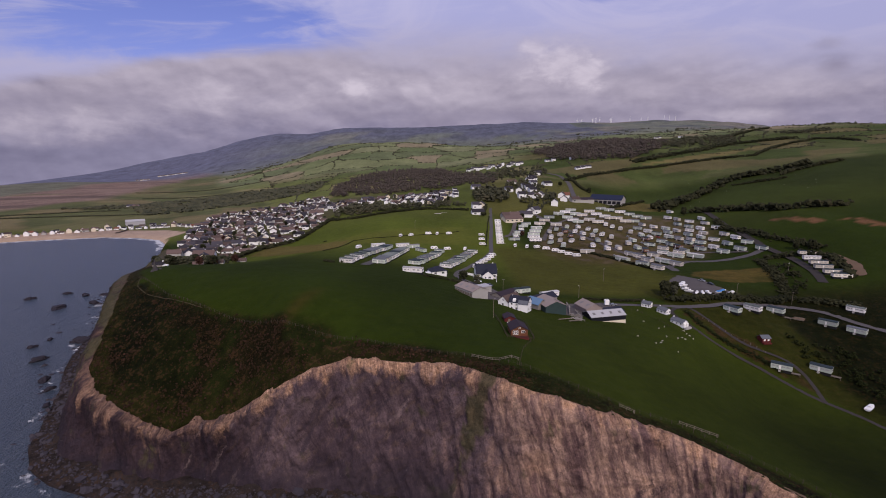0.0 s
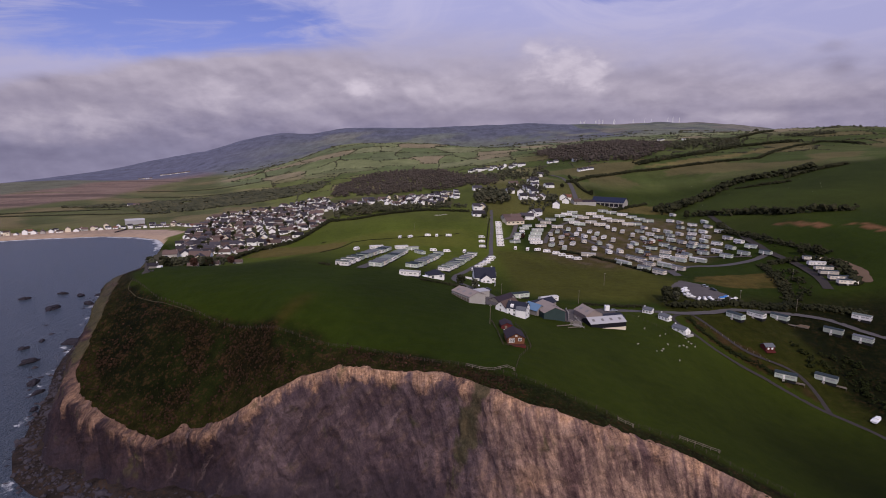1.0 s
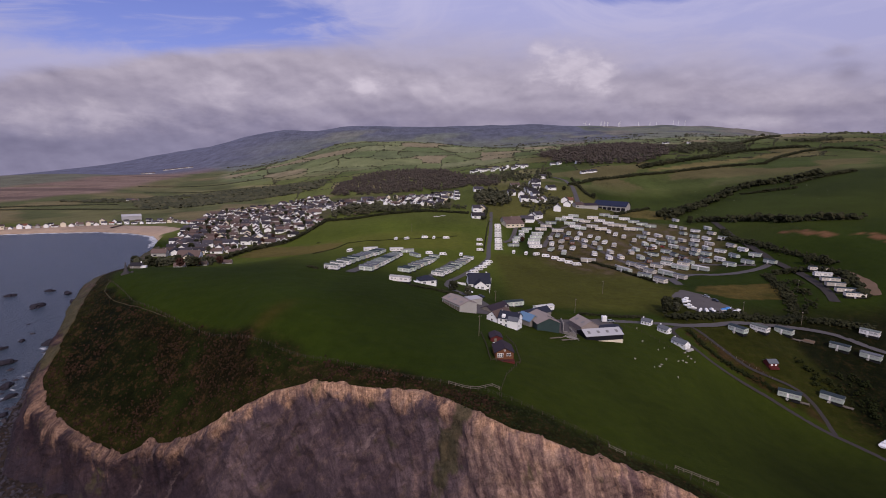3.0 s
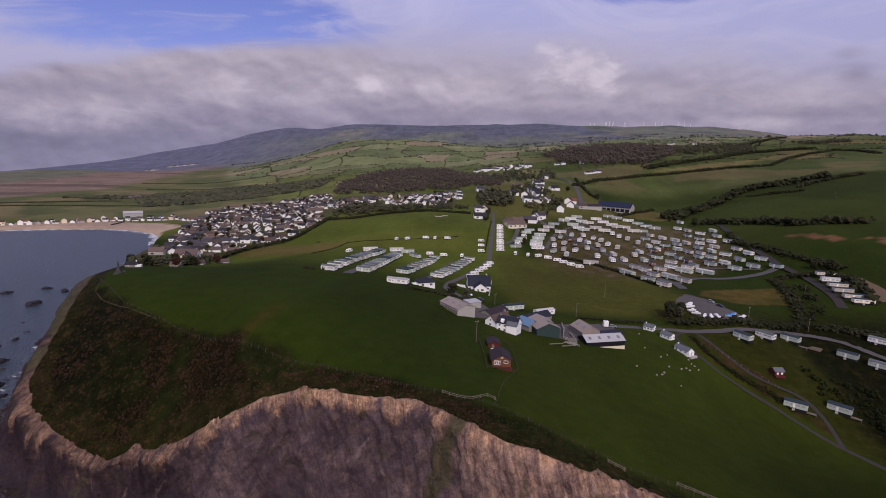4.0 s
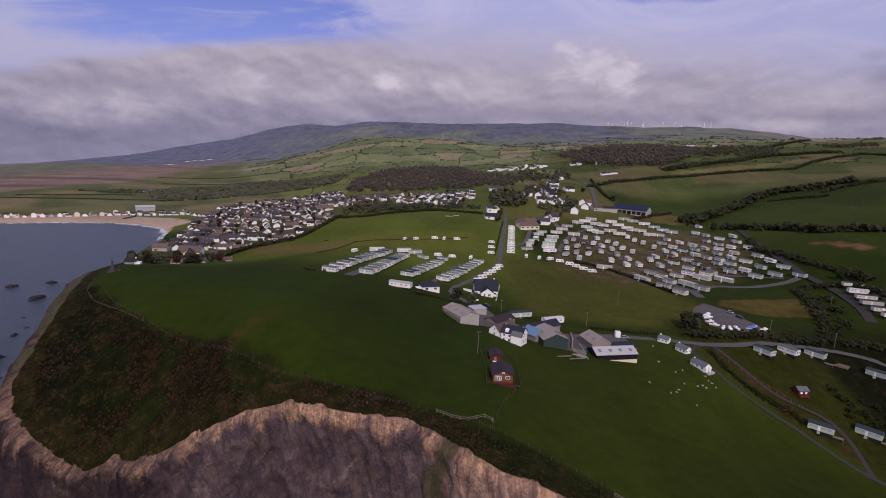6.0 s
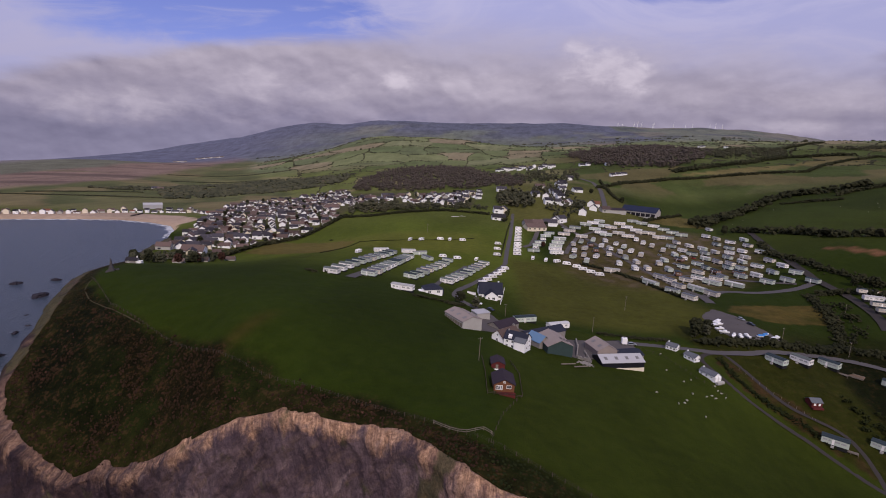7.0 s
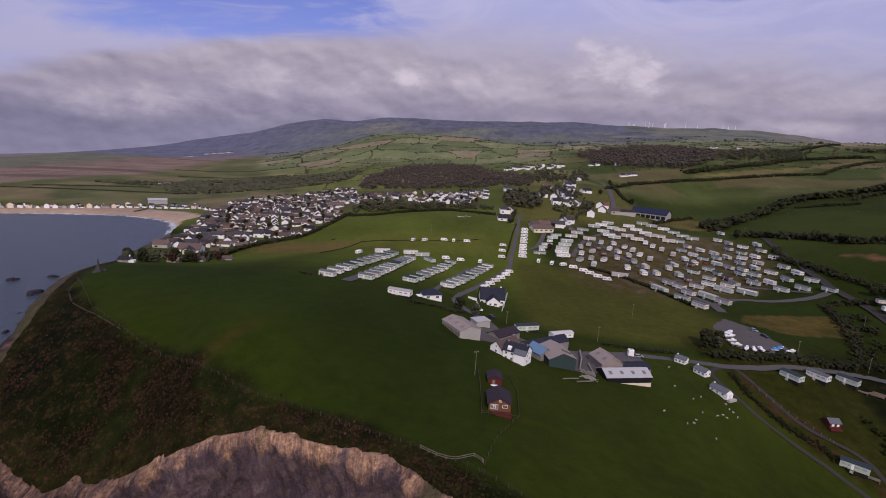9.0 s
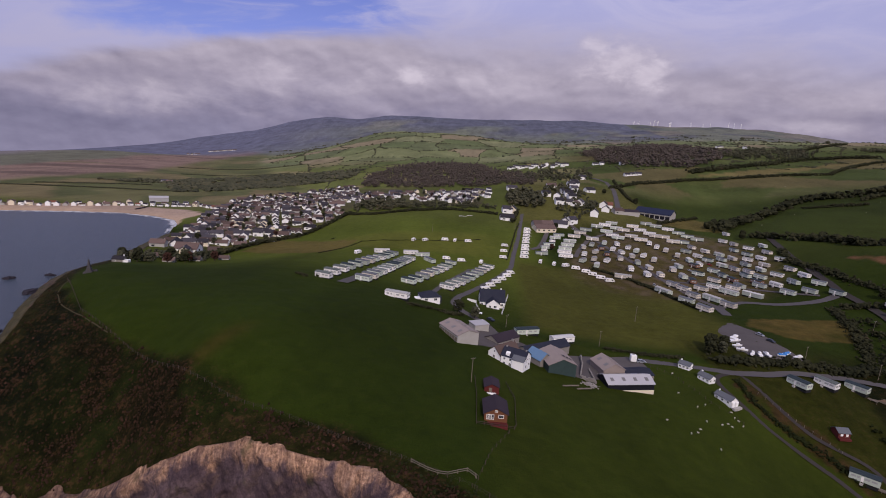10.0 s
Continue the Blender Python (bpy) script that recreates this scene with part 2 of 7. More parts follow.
def cliff_material():
    mat, n, bsdf = material("shale")
    at = n.add("ShaderNodeTexCoord").outputs["Object"]
    run = n.add("ShaderNodeAttribute", attribute_name="along").outputs[2]
    down = n.add("ShaderNodeAttribute", attribute_name="down").outputs[2]
    top = n.add("ShaderNodeAttribute", attribute_name="upper").outputs[2]
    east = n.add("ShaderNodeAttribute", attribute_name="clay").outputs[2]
    lush = n.add("ShaderNodeAttribute", attribute_name="grassy").outputs[2]
    big, mid, fine, grit = n.noise(at, 0.06, 5, 0.6, 0.6), n.noise(at, 0.33, 6, 0.68, 0.4), n.noise(at, 2.4, 4, 0.7), n.noise(at, 0.95, 6, 0.78)

    def lines(across, along_fall, slant, seed, warp):
        """Marks that run down the face, leaning by slant."""
        u = n.math("ADD", n.math("MULTIPLY", n.math("ADD", run, n.math("MULTIPLY", down, slant)), across), n.math("MULTIPLY", mid, warp))
        return n.add("ShaderNodeCombineXYZ", {0: u, 1: n.math("ADD", n.math("MULTIPLY", down, along_fall), n.math("MULTIPLY", big, 1.5)), 2: seed}).outputs[0]

    scree = n.noise(lines(0.42, 0.06, 0.25, 0.0, 0.9), 1.0, 6, 0.62)
    thread = n.noise(lines(1.6, 0.10, 0.45, 3.0, 1.2), 1.0, 4, 0.6)
    beds = n.noise(lines(0.30, 0.22, -0.6, 5.0, 0.8), 1.0, 6, 0.66)
    tongue = n.noise(lines(0.13, 0.030, 0.1, 8.0, 0.5), 1.0, 4, 0.55)
    slate = n.mix(n.window(big, 0.40, 0.60), (0.066, 0.044, 0.049, 1), (0.108, 0.075, 0.078, 1))
    slate = n.mix(n.math("MULTIPLY", n.window(beds, 0.50, 0.64), 0.55), slate, (0.120, 0.078, 0.058, 1))
    clay = n.mix(n.window(scree, 0.40, 0.62), (0.158, 0.096, 0.082, 1), (0.320, 0.208, 0.152, 1))
    clay = n.mix(n.math("MULTIPLY", n.window(big, 0.52, 0.66), 0.7), clay, (0.310, 0.190, 0.125, 1))
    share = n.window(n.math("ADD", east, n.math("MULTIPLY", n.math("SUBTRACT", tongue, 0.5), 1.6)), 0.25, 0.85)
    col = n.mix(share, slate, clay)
    # western shale darker, with the lens's edge shade painted into it
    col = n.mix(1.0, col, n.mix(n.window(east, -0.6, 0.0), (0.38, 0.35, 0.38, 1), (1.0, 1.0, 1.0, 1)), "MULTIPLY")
    # sandy soil under the turf, with tongues that reach down the spurs
    depth = n.math("ADD", n.math("SUBTRACT", 0.20, n.math("MULTIPLY", down, 0.17)), n.math("ADD", n.math("MULTIPLY", n.math("SUBTRACT", tongue, 0.5), 4.0), n.math("ADD", n.math("MULTIPLY", n.math("SUBTRACT", mid, 0.5), 1.2), n.math("MULTIPLY", n.math("SUBTRACT", scree, 0.5), 1.5))))
    sandy = n.math("MULTIPLY", n.math("MULTIPLY", n.window(depth, -0.55, 0.35), 0.92), n.math("MULTIPLY", n.math("SUBTRACT", 1.0, n.math("MULTIPLY", lush, 0.75), clamp=True), n.math("ADD", 0.5, n.math("MULTIPLY", n.window(east, -0.6, -0.1), 0.5))))
    col = n.mix(sandy, col, n.ramp(n.math("ADD", n.math("MULTIPLY", grit, 0.6), n.math("MULTIPLY", thread, 0.4)), [(0.36, (0.190, 0.104, 0.060)), (0.50, (0.335, 0.196, 0.116)), (0.64, (0.460, 0.290, 0.180))]))
    # light and dark threads; clefts and cracks with shade painted into the colour
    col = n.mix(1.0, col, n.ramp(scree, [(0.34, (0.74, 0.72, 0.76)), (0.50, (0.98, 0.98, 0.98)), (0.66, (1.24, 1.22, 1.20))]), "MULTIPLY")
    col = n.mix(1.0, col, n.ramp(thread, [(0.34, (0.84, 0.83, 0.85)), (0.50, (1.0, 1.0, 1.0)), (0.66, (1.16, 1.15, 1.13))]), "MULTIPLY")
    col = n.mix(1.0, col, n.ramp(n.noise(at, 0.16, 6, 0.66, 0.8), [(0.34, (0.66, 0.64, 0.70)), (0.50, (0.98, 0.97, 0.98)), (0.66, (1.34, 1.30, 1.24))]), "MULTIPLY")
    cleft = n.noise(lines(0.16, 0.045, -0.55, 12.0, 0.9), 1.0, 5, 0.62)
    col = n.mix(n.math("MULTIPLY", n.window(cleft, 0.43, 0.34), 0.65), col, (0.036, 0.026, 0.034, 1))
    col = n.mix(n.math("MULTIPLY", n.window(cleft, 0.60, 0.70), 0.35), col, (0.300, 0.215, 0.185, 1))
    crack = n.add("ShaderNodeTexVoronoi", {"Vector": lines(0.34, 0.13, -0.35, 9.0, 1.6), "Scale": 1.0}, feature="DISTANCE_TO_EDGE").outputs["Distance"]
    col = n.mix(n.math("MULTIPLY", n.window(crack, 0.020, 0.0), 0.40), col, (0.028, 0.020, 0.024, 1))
    # grass and weed in streaks
    green = n.math("MULTIPLY", n.window(n.math("ADD", n.noise(at, 0.12, 5), n.math("ADD", n.math("MULTIPLY", lush, 0.32), n.math("MULTIPLY", n.math("SUBTRACT", scree, 0.5), 0.5))), 0.60, 0.76), 0.85)
    col = n.mix(green, col, n.ramp(mid, [(0.3, (0.036, 0.038, 0.015)), (0.7, (0.088, 0.070, 0.034))]))
    gain = n.math("MAXIMUM", n.math("ADD", 1.0, n.math("ADD", n.math("MULTIPLY", n.math("SUBTRACT", fine, 0.5), 0.9), n.math("MULTIPLY", n.math("SUBTRACT", grit, 0.5), 1.7))), 0.25)
    col = n.mix(1.0, col, n.add("ShaderNodeCombineColor", {0: gain, 1: gain, 2: gain}).outputs[0], "MULTIPLY")
    # fallen slabs and wet shingle at the foot, edge shade painted higher in the west
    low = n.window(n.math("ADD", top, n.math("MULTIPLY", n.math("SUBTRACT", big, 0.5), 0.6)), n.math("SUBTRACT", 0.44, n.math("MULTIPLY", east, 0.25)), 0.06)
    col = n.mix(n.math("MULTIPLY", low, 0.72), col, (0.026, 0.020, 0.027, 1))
    chip = n.math("MULTIPLY", n.window(n.noise(at, 0.55, 5, 0.75), 0.63, 0.72), n.math("MULTIPLY", low, 0.8))
    col = n.mix(chip, col, (0.210, 0.165, 0.150, 1))
    link(n, col, bsdf.inputs["Base Color"])
    bsdf.inputs["Roughness"].default_value = 0.92
    bsdf.inputs["Specular IOR Level"].default_value = 0.15
    bump(n, bsdf, n.math("ADD", n.math("MULTIPLY", thread, 1.0), n.math("ADD", n.math("MULTIPLY", beds, 2.0), n.math("ADD", mid, grit))), 1.0, 0.55)
    return mat


def sea_material():
    mat, n, bsdf = material("sea_water")
    at = n.add("ShaderNodeTexCoord").outputs["Object"]
    foam = n.add("ShaderNodeAttribute", attribute_name="foam").outputs[2]
    swell = n.add("ShaderNodeMapping", {0: at, 2: (0, 0, 0.5), 3: (0.22, 0.07, 0.2)}).outputs[0]
    waves, chop = n.noise(swell, 1.0, 5, 0.6, 0.4), n.noise(at, 0.9, 4, 0.6)
    patch = n.noise(at, 0.11, 6, 0.7, 0.6)
    white = n.math("MULTIPLY", n.window(n.math("ADD", patch, n.math("MULTIPLY", foam, 0.26)), 0.71, 0.79), 0.85)
    deep = n.mix(n.math("ADD", n.math("MULTIPLY", n.noise(at, 0.01, 4), 0.6), n.math("MULTIPLY", waves, 0.4)), (0.020, 0.032, 0.046, 1), (0.044, 0.060, 0.080, 1))
    link(n, n.mix(white, deep, (0.62, 0.62, 0.62, 1)), bsdf.inputs["Base Color"])
    link(n, n.math("ADD", 0.34, n.math("MULTIPLY", white, 0.5)), bsdf.inputs["Roughness"])
    bsdf.inputs["Specular IOR Level"].default_value = 0.38
    bump(n, bsdf, n.math("ADD", waves, n.math("MULTIPLY", chop, 0.8)), 1.0, 2.0)
    return mat


TURF, SHALE, SEA = ground_material(), cliff_material(), sea_material()
WHITE = surface("white_render", (0.78, 0.77, 0.74), 0.8, 0.15, 0.3, 4.0, 0.01, other=(0.60, 0.58, 0.54))


# ---------------------------------------------------------------- lie of the land
# spot heights (east, north, height) by area
HEADLAND = [(24, 157, 48), (-10, 158, 45.5), (-27, 163, 45.5), (-43, 166, 42.5), (-72, 167, 25), (-96, 165, 16), (-143, 194, 29), (-132, 198, 34.5), (-117, 199, 41.5), (-101, 205, 49.5),
            (-122, 218, 50.5), (-61, 186, 52), (-40, 174, 47), (-146, 251, 55), (-168, 262, 49), (67, 132, 36), (60, 142, 37.5), (33, 189, 44.5), (110, 90, 29), (180, 60, 14)]
FARM = [(13, 268, 42), (-16, 274, 48.5), (-52, 261, 53), (39, 234, 40.5), (91, 244, 31.5), (101, 259, 30), (114, 231, 26.5), (122, 248, 27.5), (149, 237, 14), (166, 231, 11.5), (165, 249, 19.5),
        (201, 286, 22), (166, 295, 31.5), (141, 310, 30.5), (154, 318, 32), (31, 321, 34), (189, 398, 28), (244, 330, 31), (274, 400, 34), (230, 200, 6)]
CAMP = [(16, 408, 31), (2, 427, 29), (-66, 397, 40), (6, 517, 33), (123, 461, 22.5), (59, 596, 34), (-142, 530, 21), (-180, 378, 34.5), (-177, 308, 44.5), (-168, 340, 38.5), (-173, 400, 29.5), (-119, 280, 52), (-99, 330, 47), (274, 520, 33), (205, 650, 38), (118, 660, 39),
        (78, 600, 28), (34, 650, 40), (-66, 620, 41), (323, 480, 54), (315, 400, 47), (404, 520, 67), (432, 650, 70), (351, 850, 49)]
VILLAGE = [(-171, 470, 25), (-252, 720, 20), (-147, 820, 36), (-16, 850, 46), (148, 870, 67), (287, 798, 42), (-290, 560, 12), (-340, 600, 8), (-360, 690, 4), (-400, 800, 5), (-560, 780, 4), (-700, 850, 3),
           (-230, 430, 30), (-560, 690, 2.5), (-620, 660, 2.5), (-420, 725, 2.5), (-250, 900, 14)]
HILLS = [(-146, 1200, 50), (-402, 1700, 66), (-33, 1700, 86), (-465, 2500, 160), (-60, 2500, 166), (388, 1100, 98), (408, 1000, 73), (556, 1100, 107), (504, 900, 83),
         (913, 1300, 149), (1079, 1800, 200), (1327, 1900, 226), (1440, 1900, 231), (613, 800, 103), (236, 1200, 86), (118, 1300, 78), (301, 2200, 150), (367, 1500, 130), (1031, 4000, 349),
         (1570, 4000, 370), (2352, 4300, 380), (-300, 3000, 150), (250, 3000, 170), (-900, 2900, 70), (2050, 3400, 300), (2450, 3200, 235), (3000, 4200, 290), (1750, 2600, 225)]
MARSH = [(-700, 1100, 3), (-530, 1180, 4), (-950, 1290, 3), (-690, 1520, 4), (-1270, 1710, 3), (-980, 2130, 3), (-1530, 2050, 0), (-1240, 2670, 4),          (-2400, 2700, -60), (-1900, 3400, -10), (-2700, 3600, -60)]
SKYLINE = [(-3897, 4300, -270), (-3400, 4300, -215), (-2987, 4300, -135), (-2778, 4300, -70), (-2424, 4300, 28), (-2114, 4300, 97), (-1807, 4300, 150), (-1602, 4300, 228), (-1398, 4300, 268), (-1168, 4300, 258),
           (-981, 4300, 282), (-748, 4300, 312), (-516, 4300, 328), (-330, 4300, 312), (-145, 4300, 330), (177, 4300, 342), (635, 4300, 360), (-2424, 4800, -40), (-1398, 4800, 190), (-145, 4800, 270), (635, 4800, 300)]
SPOTS = np.array(SKYLINE + HEADLAND + FARM + CAMP + VILLAGE + HILLS + MARSH, float)


def spread(x, y):
    """Coordinates in which near and far spots lie equally dense."""
    r = np.sqrt(x * x + y * y) + 60
    return np.arctan2(x, np.maximum(y + 60, 1)) * 1.6, np.log(r)


def spline_kernel(r2):
    return 0.5 * r2 * np.log(r2 + 1e-9)


_su, _sv = spread(SPOTS[:, 0], SPOTS[:, 1])
_n = len(SPOTS)
_K = spline_kernel((_su[:, None] - _su) ** 2 + (_sv[:, None] - _sv) ** 2) + np.eye(_n) * 2e-4
_A = np.zeros((_n + 3, _n + 3))
_A[:_n, :_n], _A[:_n, _n], _A[:_n, _n + 1], _A[:_n, _n + 2] = _K, 1, _su, _sv
_A[_n:, :_n] = _A[:_n, _n:].T
WEIGHTS = np.linalg.solve(_A, np.r_[SPOTS[:, 2], 0, 0, 0])


def land(x, y):
    """Height of the land's surface, cliffs aside."""
    x, y = np.atleast_1d(np.asarray(x, float)), np.atleast_1d(np.asarray(y, float))
    u, v = spread(x.ravel(), y.ravel())
    out = np.empty(len(u))
    for a in range(0, len(u), 20000):
        b = slice(a, a + 20000)
        out[b] = spline_kernel((u[b, None] - _su) ** 2 + (v[b, None] - _sv) ** 2) @ WEIGHTS[:_n] + WEIGHTS[_n] + WEIGHTS[_n + 1] * u[b] + WEIGHTS[_n + 2] * v[b]
    return out.reshape(x.shape)


# the brink of the cliffs, from the south round the headland to the village, then the water's edge
BRINK = [(260, -60), (190, 10), (128, 68), (86, 107), (79, 122), (67, 130), (52, 133), (43, 133), (35, 135), (26, 137), (19, 142), (13, 147), (7, 152), (0, 156), (-8, 158), (-18, 160), (-26, 162), (-35, 164),
         (-43, 164), (-50, 163), (-58, 163), (-66, 165), (-72, 166), (-80, 166), (-89, 167), (-96, 165), (-109, 169), (-118, 173), (-126, 177), (-135, 183), (-143, 193), (-146, 206), (-150, 222), (-158, 245),
         (-171, 270), (-177, 284), (-186, 310), (-196, 342), (-222, 402), (-254, 466), (-290, 528)]
SHORE = [(-324, 582), (-350, 640), (-376, 674), (-420, 692), (-468, 695), (-525, 675), (-592, 640), (-752, 575), (-1000, 480), (-3500, -400)]
COAST = np.array(BRINK + SHORE, float)


def coast_distance(x, y):
    """Metres inland (minus: out to sea) and the way along the coast."""
    x, y = np.atleast_1d(np.asarray(x, float)), np.atleast_1d(np.asarray(y, float))
    best, along = np.full(x.shape, 1e12), np.zeros(x.shape)
    side = np.zeros(x.shape, bool)
    start = 0.0
    for (ax, ay), (bx, by) in zip(COAST[:-1], COAST[1:]):
        ex, ey = bx - ax, by - ay
        length = math.hypot(ex, ey)
        s = np.clip(((x - ax) * ex + (y - ay) * ey) / length ** 2, 0, 1)
        d2 = (x - ax - s * ex) ** 2 + (y - ay - s * ey) ** 2
        near = d2 < best
        best, along = np.where(near, d2, best), np.where(near, start + s * length, along)
        start += length
    ring = np.vstack([COAST, (-9000, -2000), (-9000, 9000), (9000, 9000), (9000, -2000), (260, -1000)])
    for (ax, ay), (bx, by) in zip(ring, np.roll(ring, -1, 0)):
        cross = (ay > y) != (by > y)
        side ^= cross & (x < (bx - ax) * (y - ay) / (by - ay + 1e-12) + ax)
    return np.where(side, 1, -1) * np.sqrt(best), along


def smooth(a, b, v):
    s = np.clip((v - a) / (b - a), 0, 1)
    return s * s * (3 - 2 * s)


def cliff_run(x, y):
    """How far the cliff's foot stands out from its brink."""
    flank = np.interp(y, (160, 184, 193, 206, 222, 245, 270, 310, 342, 402, 466, 528, 560), (2, 3, 4, 8, 11, 14, 16, 18, 22, 28, 24, 12, 0))
    return 1 + 9 * (1 - smooth(430, 540, y)) + flank * smooth(-118, -140, x) + 5 * smooth(30, 110, x)


def ground_height(x, y):
    x, y = np.atleast_1d(np.asarray(x, float)), np.atleast_1d(np.asarray(y, float))
    z = land(x, y)
    d, _ = coast_distance(x, y)
    out = np.maximum(-d, 0)
    shelf = 2.0 - (0.22 + 0.5 * smooth(430, 560, y)) * (out - cliff_run(x, y))
    z = np.where(d < 0, np.minimum(z, np.maximum(z - 60.0 * out, np.clip(shelf, -6, 2.5))), z)
    return z


def ripple(x, y, size, seed=0, octaves=3):
    """Smooth noise from a few crossed waves of random direction, about -1 to 1."""
    rng = np.random.default_rng(seed)
    out = np.zeros(np.shape(x))
    for o in range(octaves):
        for _ in range(5):
            a, p = rng.uniform(0, 6.28), rng.uniform(0, 6.28)
            k = 6.28 / size * 2 ** o * rng.uniform(0.6, 1.5)
            out = out + np.sin(k * (x * math.cos(a) + y * math.sin(a)) + p + 1.3 * np.sin(0.37 * k * (x * math.sin(a) - y * math.cos(a)) + p)) / 2 ** o
    return out / 4.5


def relief(x, y, z, d):
    """Small unevenness of the turf and the folds of the far hills."""
    z = z + np.where((d > 1) & (np.hypot(x, y) < 1200), 0.25 * ripple(x, y, 22, 1) * smooth(1, 8, d), 0)
    far = smooth(1300, 2600, np.hypot(x, y)) * smooth(5, 30, z)
    return z + far * (6 * ripple(x, y, 420, 2, 4) + smooth(2500, 3500, y) * 9 * ripple(x, y, 700, 11, 3))


def gz(x, y):
    """Height of the finished ground at a place."""
    x, y = np.array([x], float), np.array([y], float)
    return float(relief(x, y, ground_height(x, y), coast_distance(x, y)[0])[0])


def gzs(x, y):
    return relief(x, y, ground_height(x, y), coast_distance(x, y)[0])


# ---------------------------------------------------------------- ground, cliffs and sea
def part(name, bm, mat, parent=None, label="", smooth_faces=False):
    """One mesh object out of a bmesh, under a thing or a part."""
    mesh = bpy.data.meshes.new(name)
    bm.to_mesh(mesh)
    bm.free()
    mesh.materials.append(mat)
    if smooth_faces:
        mesh.polygons.foreach_set("use_smooth", [True] * len(mesh.polygons))
    ob = new(name, mesh)
    if parent:
        ob.parent = parent
    return tagged(ob, label)


def sheet(name, verts, faces, mat, parent=None, label="", smooth_faces=True, **attributes):
    """One mesh object from numpy arrays, with float attributes on its points."""
    mesh = bpy.data.meshes.new(name)
    mesh.vertices.add(len(verts))
    mesh.vertices.foreach_set("co", np.asarray(verts, np.float32).ravel())
    faces = np.asarray(faces, np.int32)
    mesh.loops.add(faces.size)
    mesh.loops.foreach_set("vertex_index", faces.ravel())
    mesh.polygons.add(len(faces))
    mesh.polygons.foreach_set("loop_start", np.arange(0, faces.size, faces.shape[1], dtype=np.int32))
    mesh.update(calc_edges=True)
    mesh.validate()
    mesh.polygons.foreach_set("use_smooth", [smooth_faces] * len(mesh.polygons))
    for key, value in attributes.items():
        value = np.asarray(value, np.float32)
        if value.ndim == 2:
            mesh.attributes.new(key, "FLOAT_COLOR", "POINT").data.foreach_set("color", np.c_[value, np.ones(len(value))].astype(np.float32).ravel())
        else:
            mesh.attributes.new(key, "FLOAT", "POINT").data.foreach_set("value", value)
    mesh.materials.append(mat)
    ob = new(name, mesh)
    if parent:
        ob.parent = parent
    return tagged(ob, label)


def grid_faces(nu, nv):
    a = (np.arange(nu - 1)[:, None] * nv + np.arange(nv - 1)).ravel()
    return np.stack([a, a + nv, a + nv + 1, a + 1], 1)


def spacing(fine_from, fine_to, step, far_from, far_to, growth):
    mid = np.arange(fine_from, fine_to + step, step)
    up, down, s = [mid[-1]], [mid[0]], step
    while up[-1] < far_to:
        s *= growth
        up.append(up[-1] + s)
    s = step
    while down[-1] > far_from:
        s *= growth
        down.append(down[-1] - s)
    return np.array(down[:0:-1] + list(mid) + up[1:])


HEATH_EDGE = [(-230, 330), (-165, 268), (-150, 240), (-122, 219), (-101, 206), (-61, 188), (-30, 174), (0, 164), (24, 152), (52, 142), (80, 131), (100, 112), (140, 75), (260, -40)]
_hx, _hy = np.array(HEATH_EDGE).T


def field_net(x, y):
    """Far farmland as crooked fields: a number for each field, and how far the nearest hedge is (0: in it)."""
    u, v = spread(x, y)
    u, v = u / 0.105 + 0.35 * ripple(x, y, 500, 3, 2), v / 0.082 + 0.35 * ripple(x, y, 600, 4, 2)
    iu, iv = np.floor(u), np.floor(v)
    first, second, cell = np.full(u.shape, 9.0), np.full(u.shape, 9.0), np.zeros(u.shape)
    for a in (-1, 0, 1):
        for b in (-1, 0, 1):
            cu, cv = iu + a, iv + b
            h = np.mod(np.sin(cu * 127.1 + cv * 311.7) * 43758.55, 1.0)
            k = np.mod(np.sin(cu * 269.5 + cv * 183.3) * 24634.63, 1.0)
            far = np.maximum(np.abs(u - cu - 0.15 - 0.7 * h), np.abs(v - cv - 0.15 - 0.7 * k) * 0.9) + 0.3 * np.hypot(u - cu - 0.15 - 0.7 * h, v - cv - 0.15 - 0.7 * k)
            nearer = far < first
            second = np.where(nearer, first, np.minimum(second, far))
            cell = np.where(nearer, np.mod(h * 7.3 + k, 1.0), cell)
            first = np.minimum(first, far)
    return cell, second - first


def pasture(cell, *colours):
    """One of some colours for each field."""
    return np.array(colours)[np.minimum((cell * len(colours)).astype(int), len(colours) - 1)]


def within(ring, x, y):
    """Which places lie inside an outline."""
    hit = np.zeros(len(x), bool)
    ring = np.array(ring, float)
    for (ax, ay), (bx_, by_) in zip(ring, np.roll(ring, -1, 0)):
        hit ^= ((ay > y) != (by_ > y)) & (x < (bx_ - ax) * (y - ay) / (by_ - ay + 1e-12) + ax)
    return hit * 1.0


HAY = [(-165, 424), (-94, 410), (-93, 505), (-146, 515), (-170, 500)]
TRIANGLE = [(183, 364), (215, 374), (247, 379), (240, 356), (227, 339), (205, 334), (189, 331), (172, 343)]
VILLAGE_LAND = [(-176, 372), (-176, 464), (-164, 560), (-148, 632), (-150, 700), (-60, 700), (10, 715), (26, 900), (-58, 900), (-225, 1010), (-262, 1075), (-335, 1010), (-400, 900), (-380, 790), (-330, 690), (-285, 575), (-228, 460), (-196, 372)]
DRY_STRIP = [(401, 1083), (546, 1154), (648, 1189), (948, 1383), (891, 1337), (745, 1230), (632, 1138), (523, 1103)]
SCRUB_PASTURE = [(240, 716), (300, 690), (336, 740), (305, 790), (262, 770)]
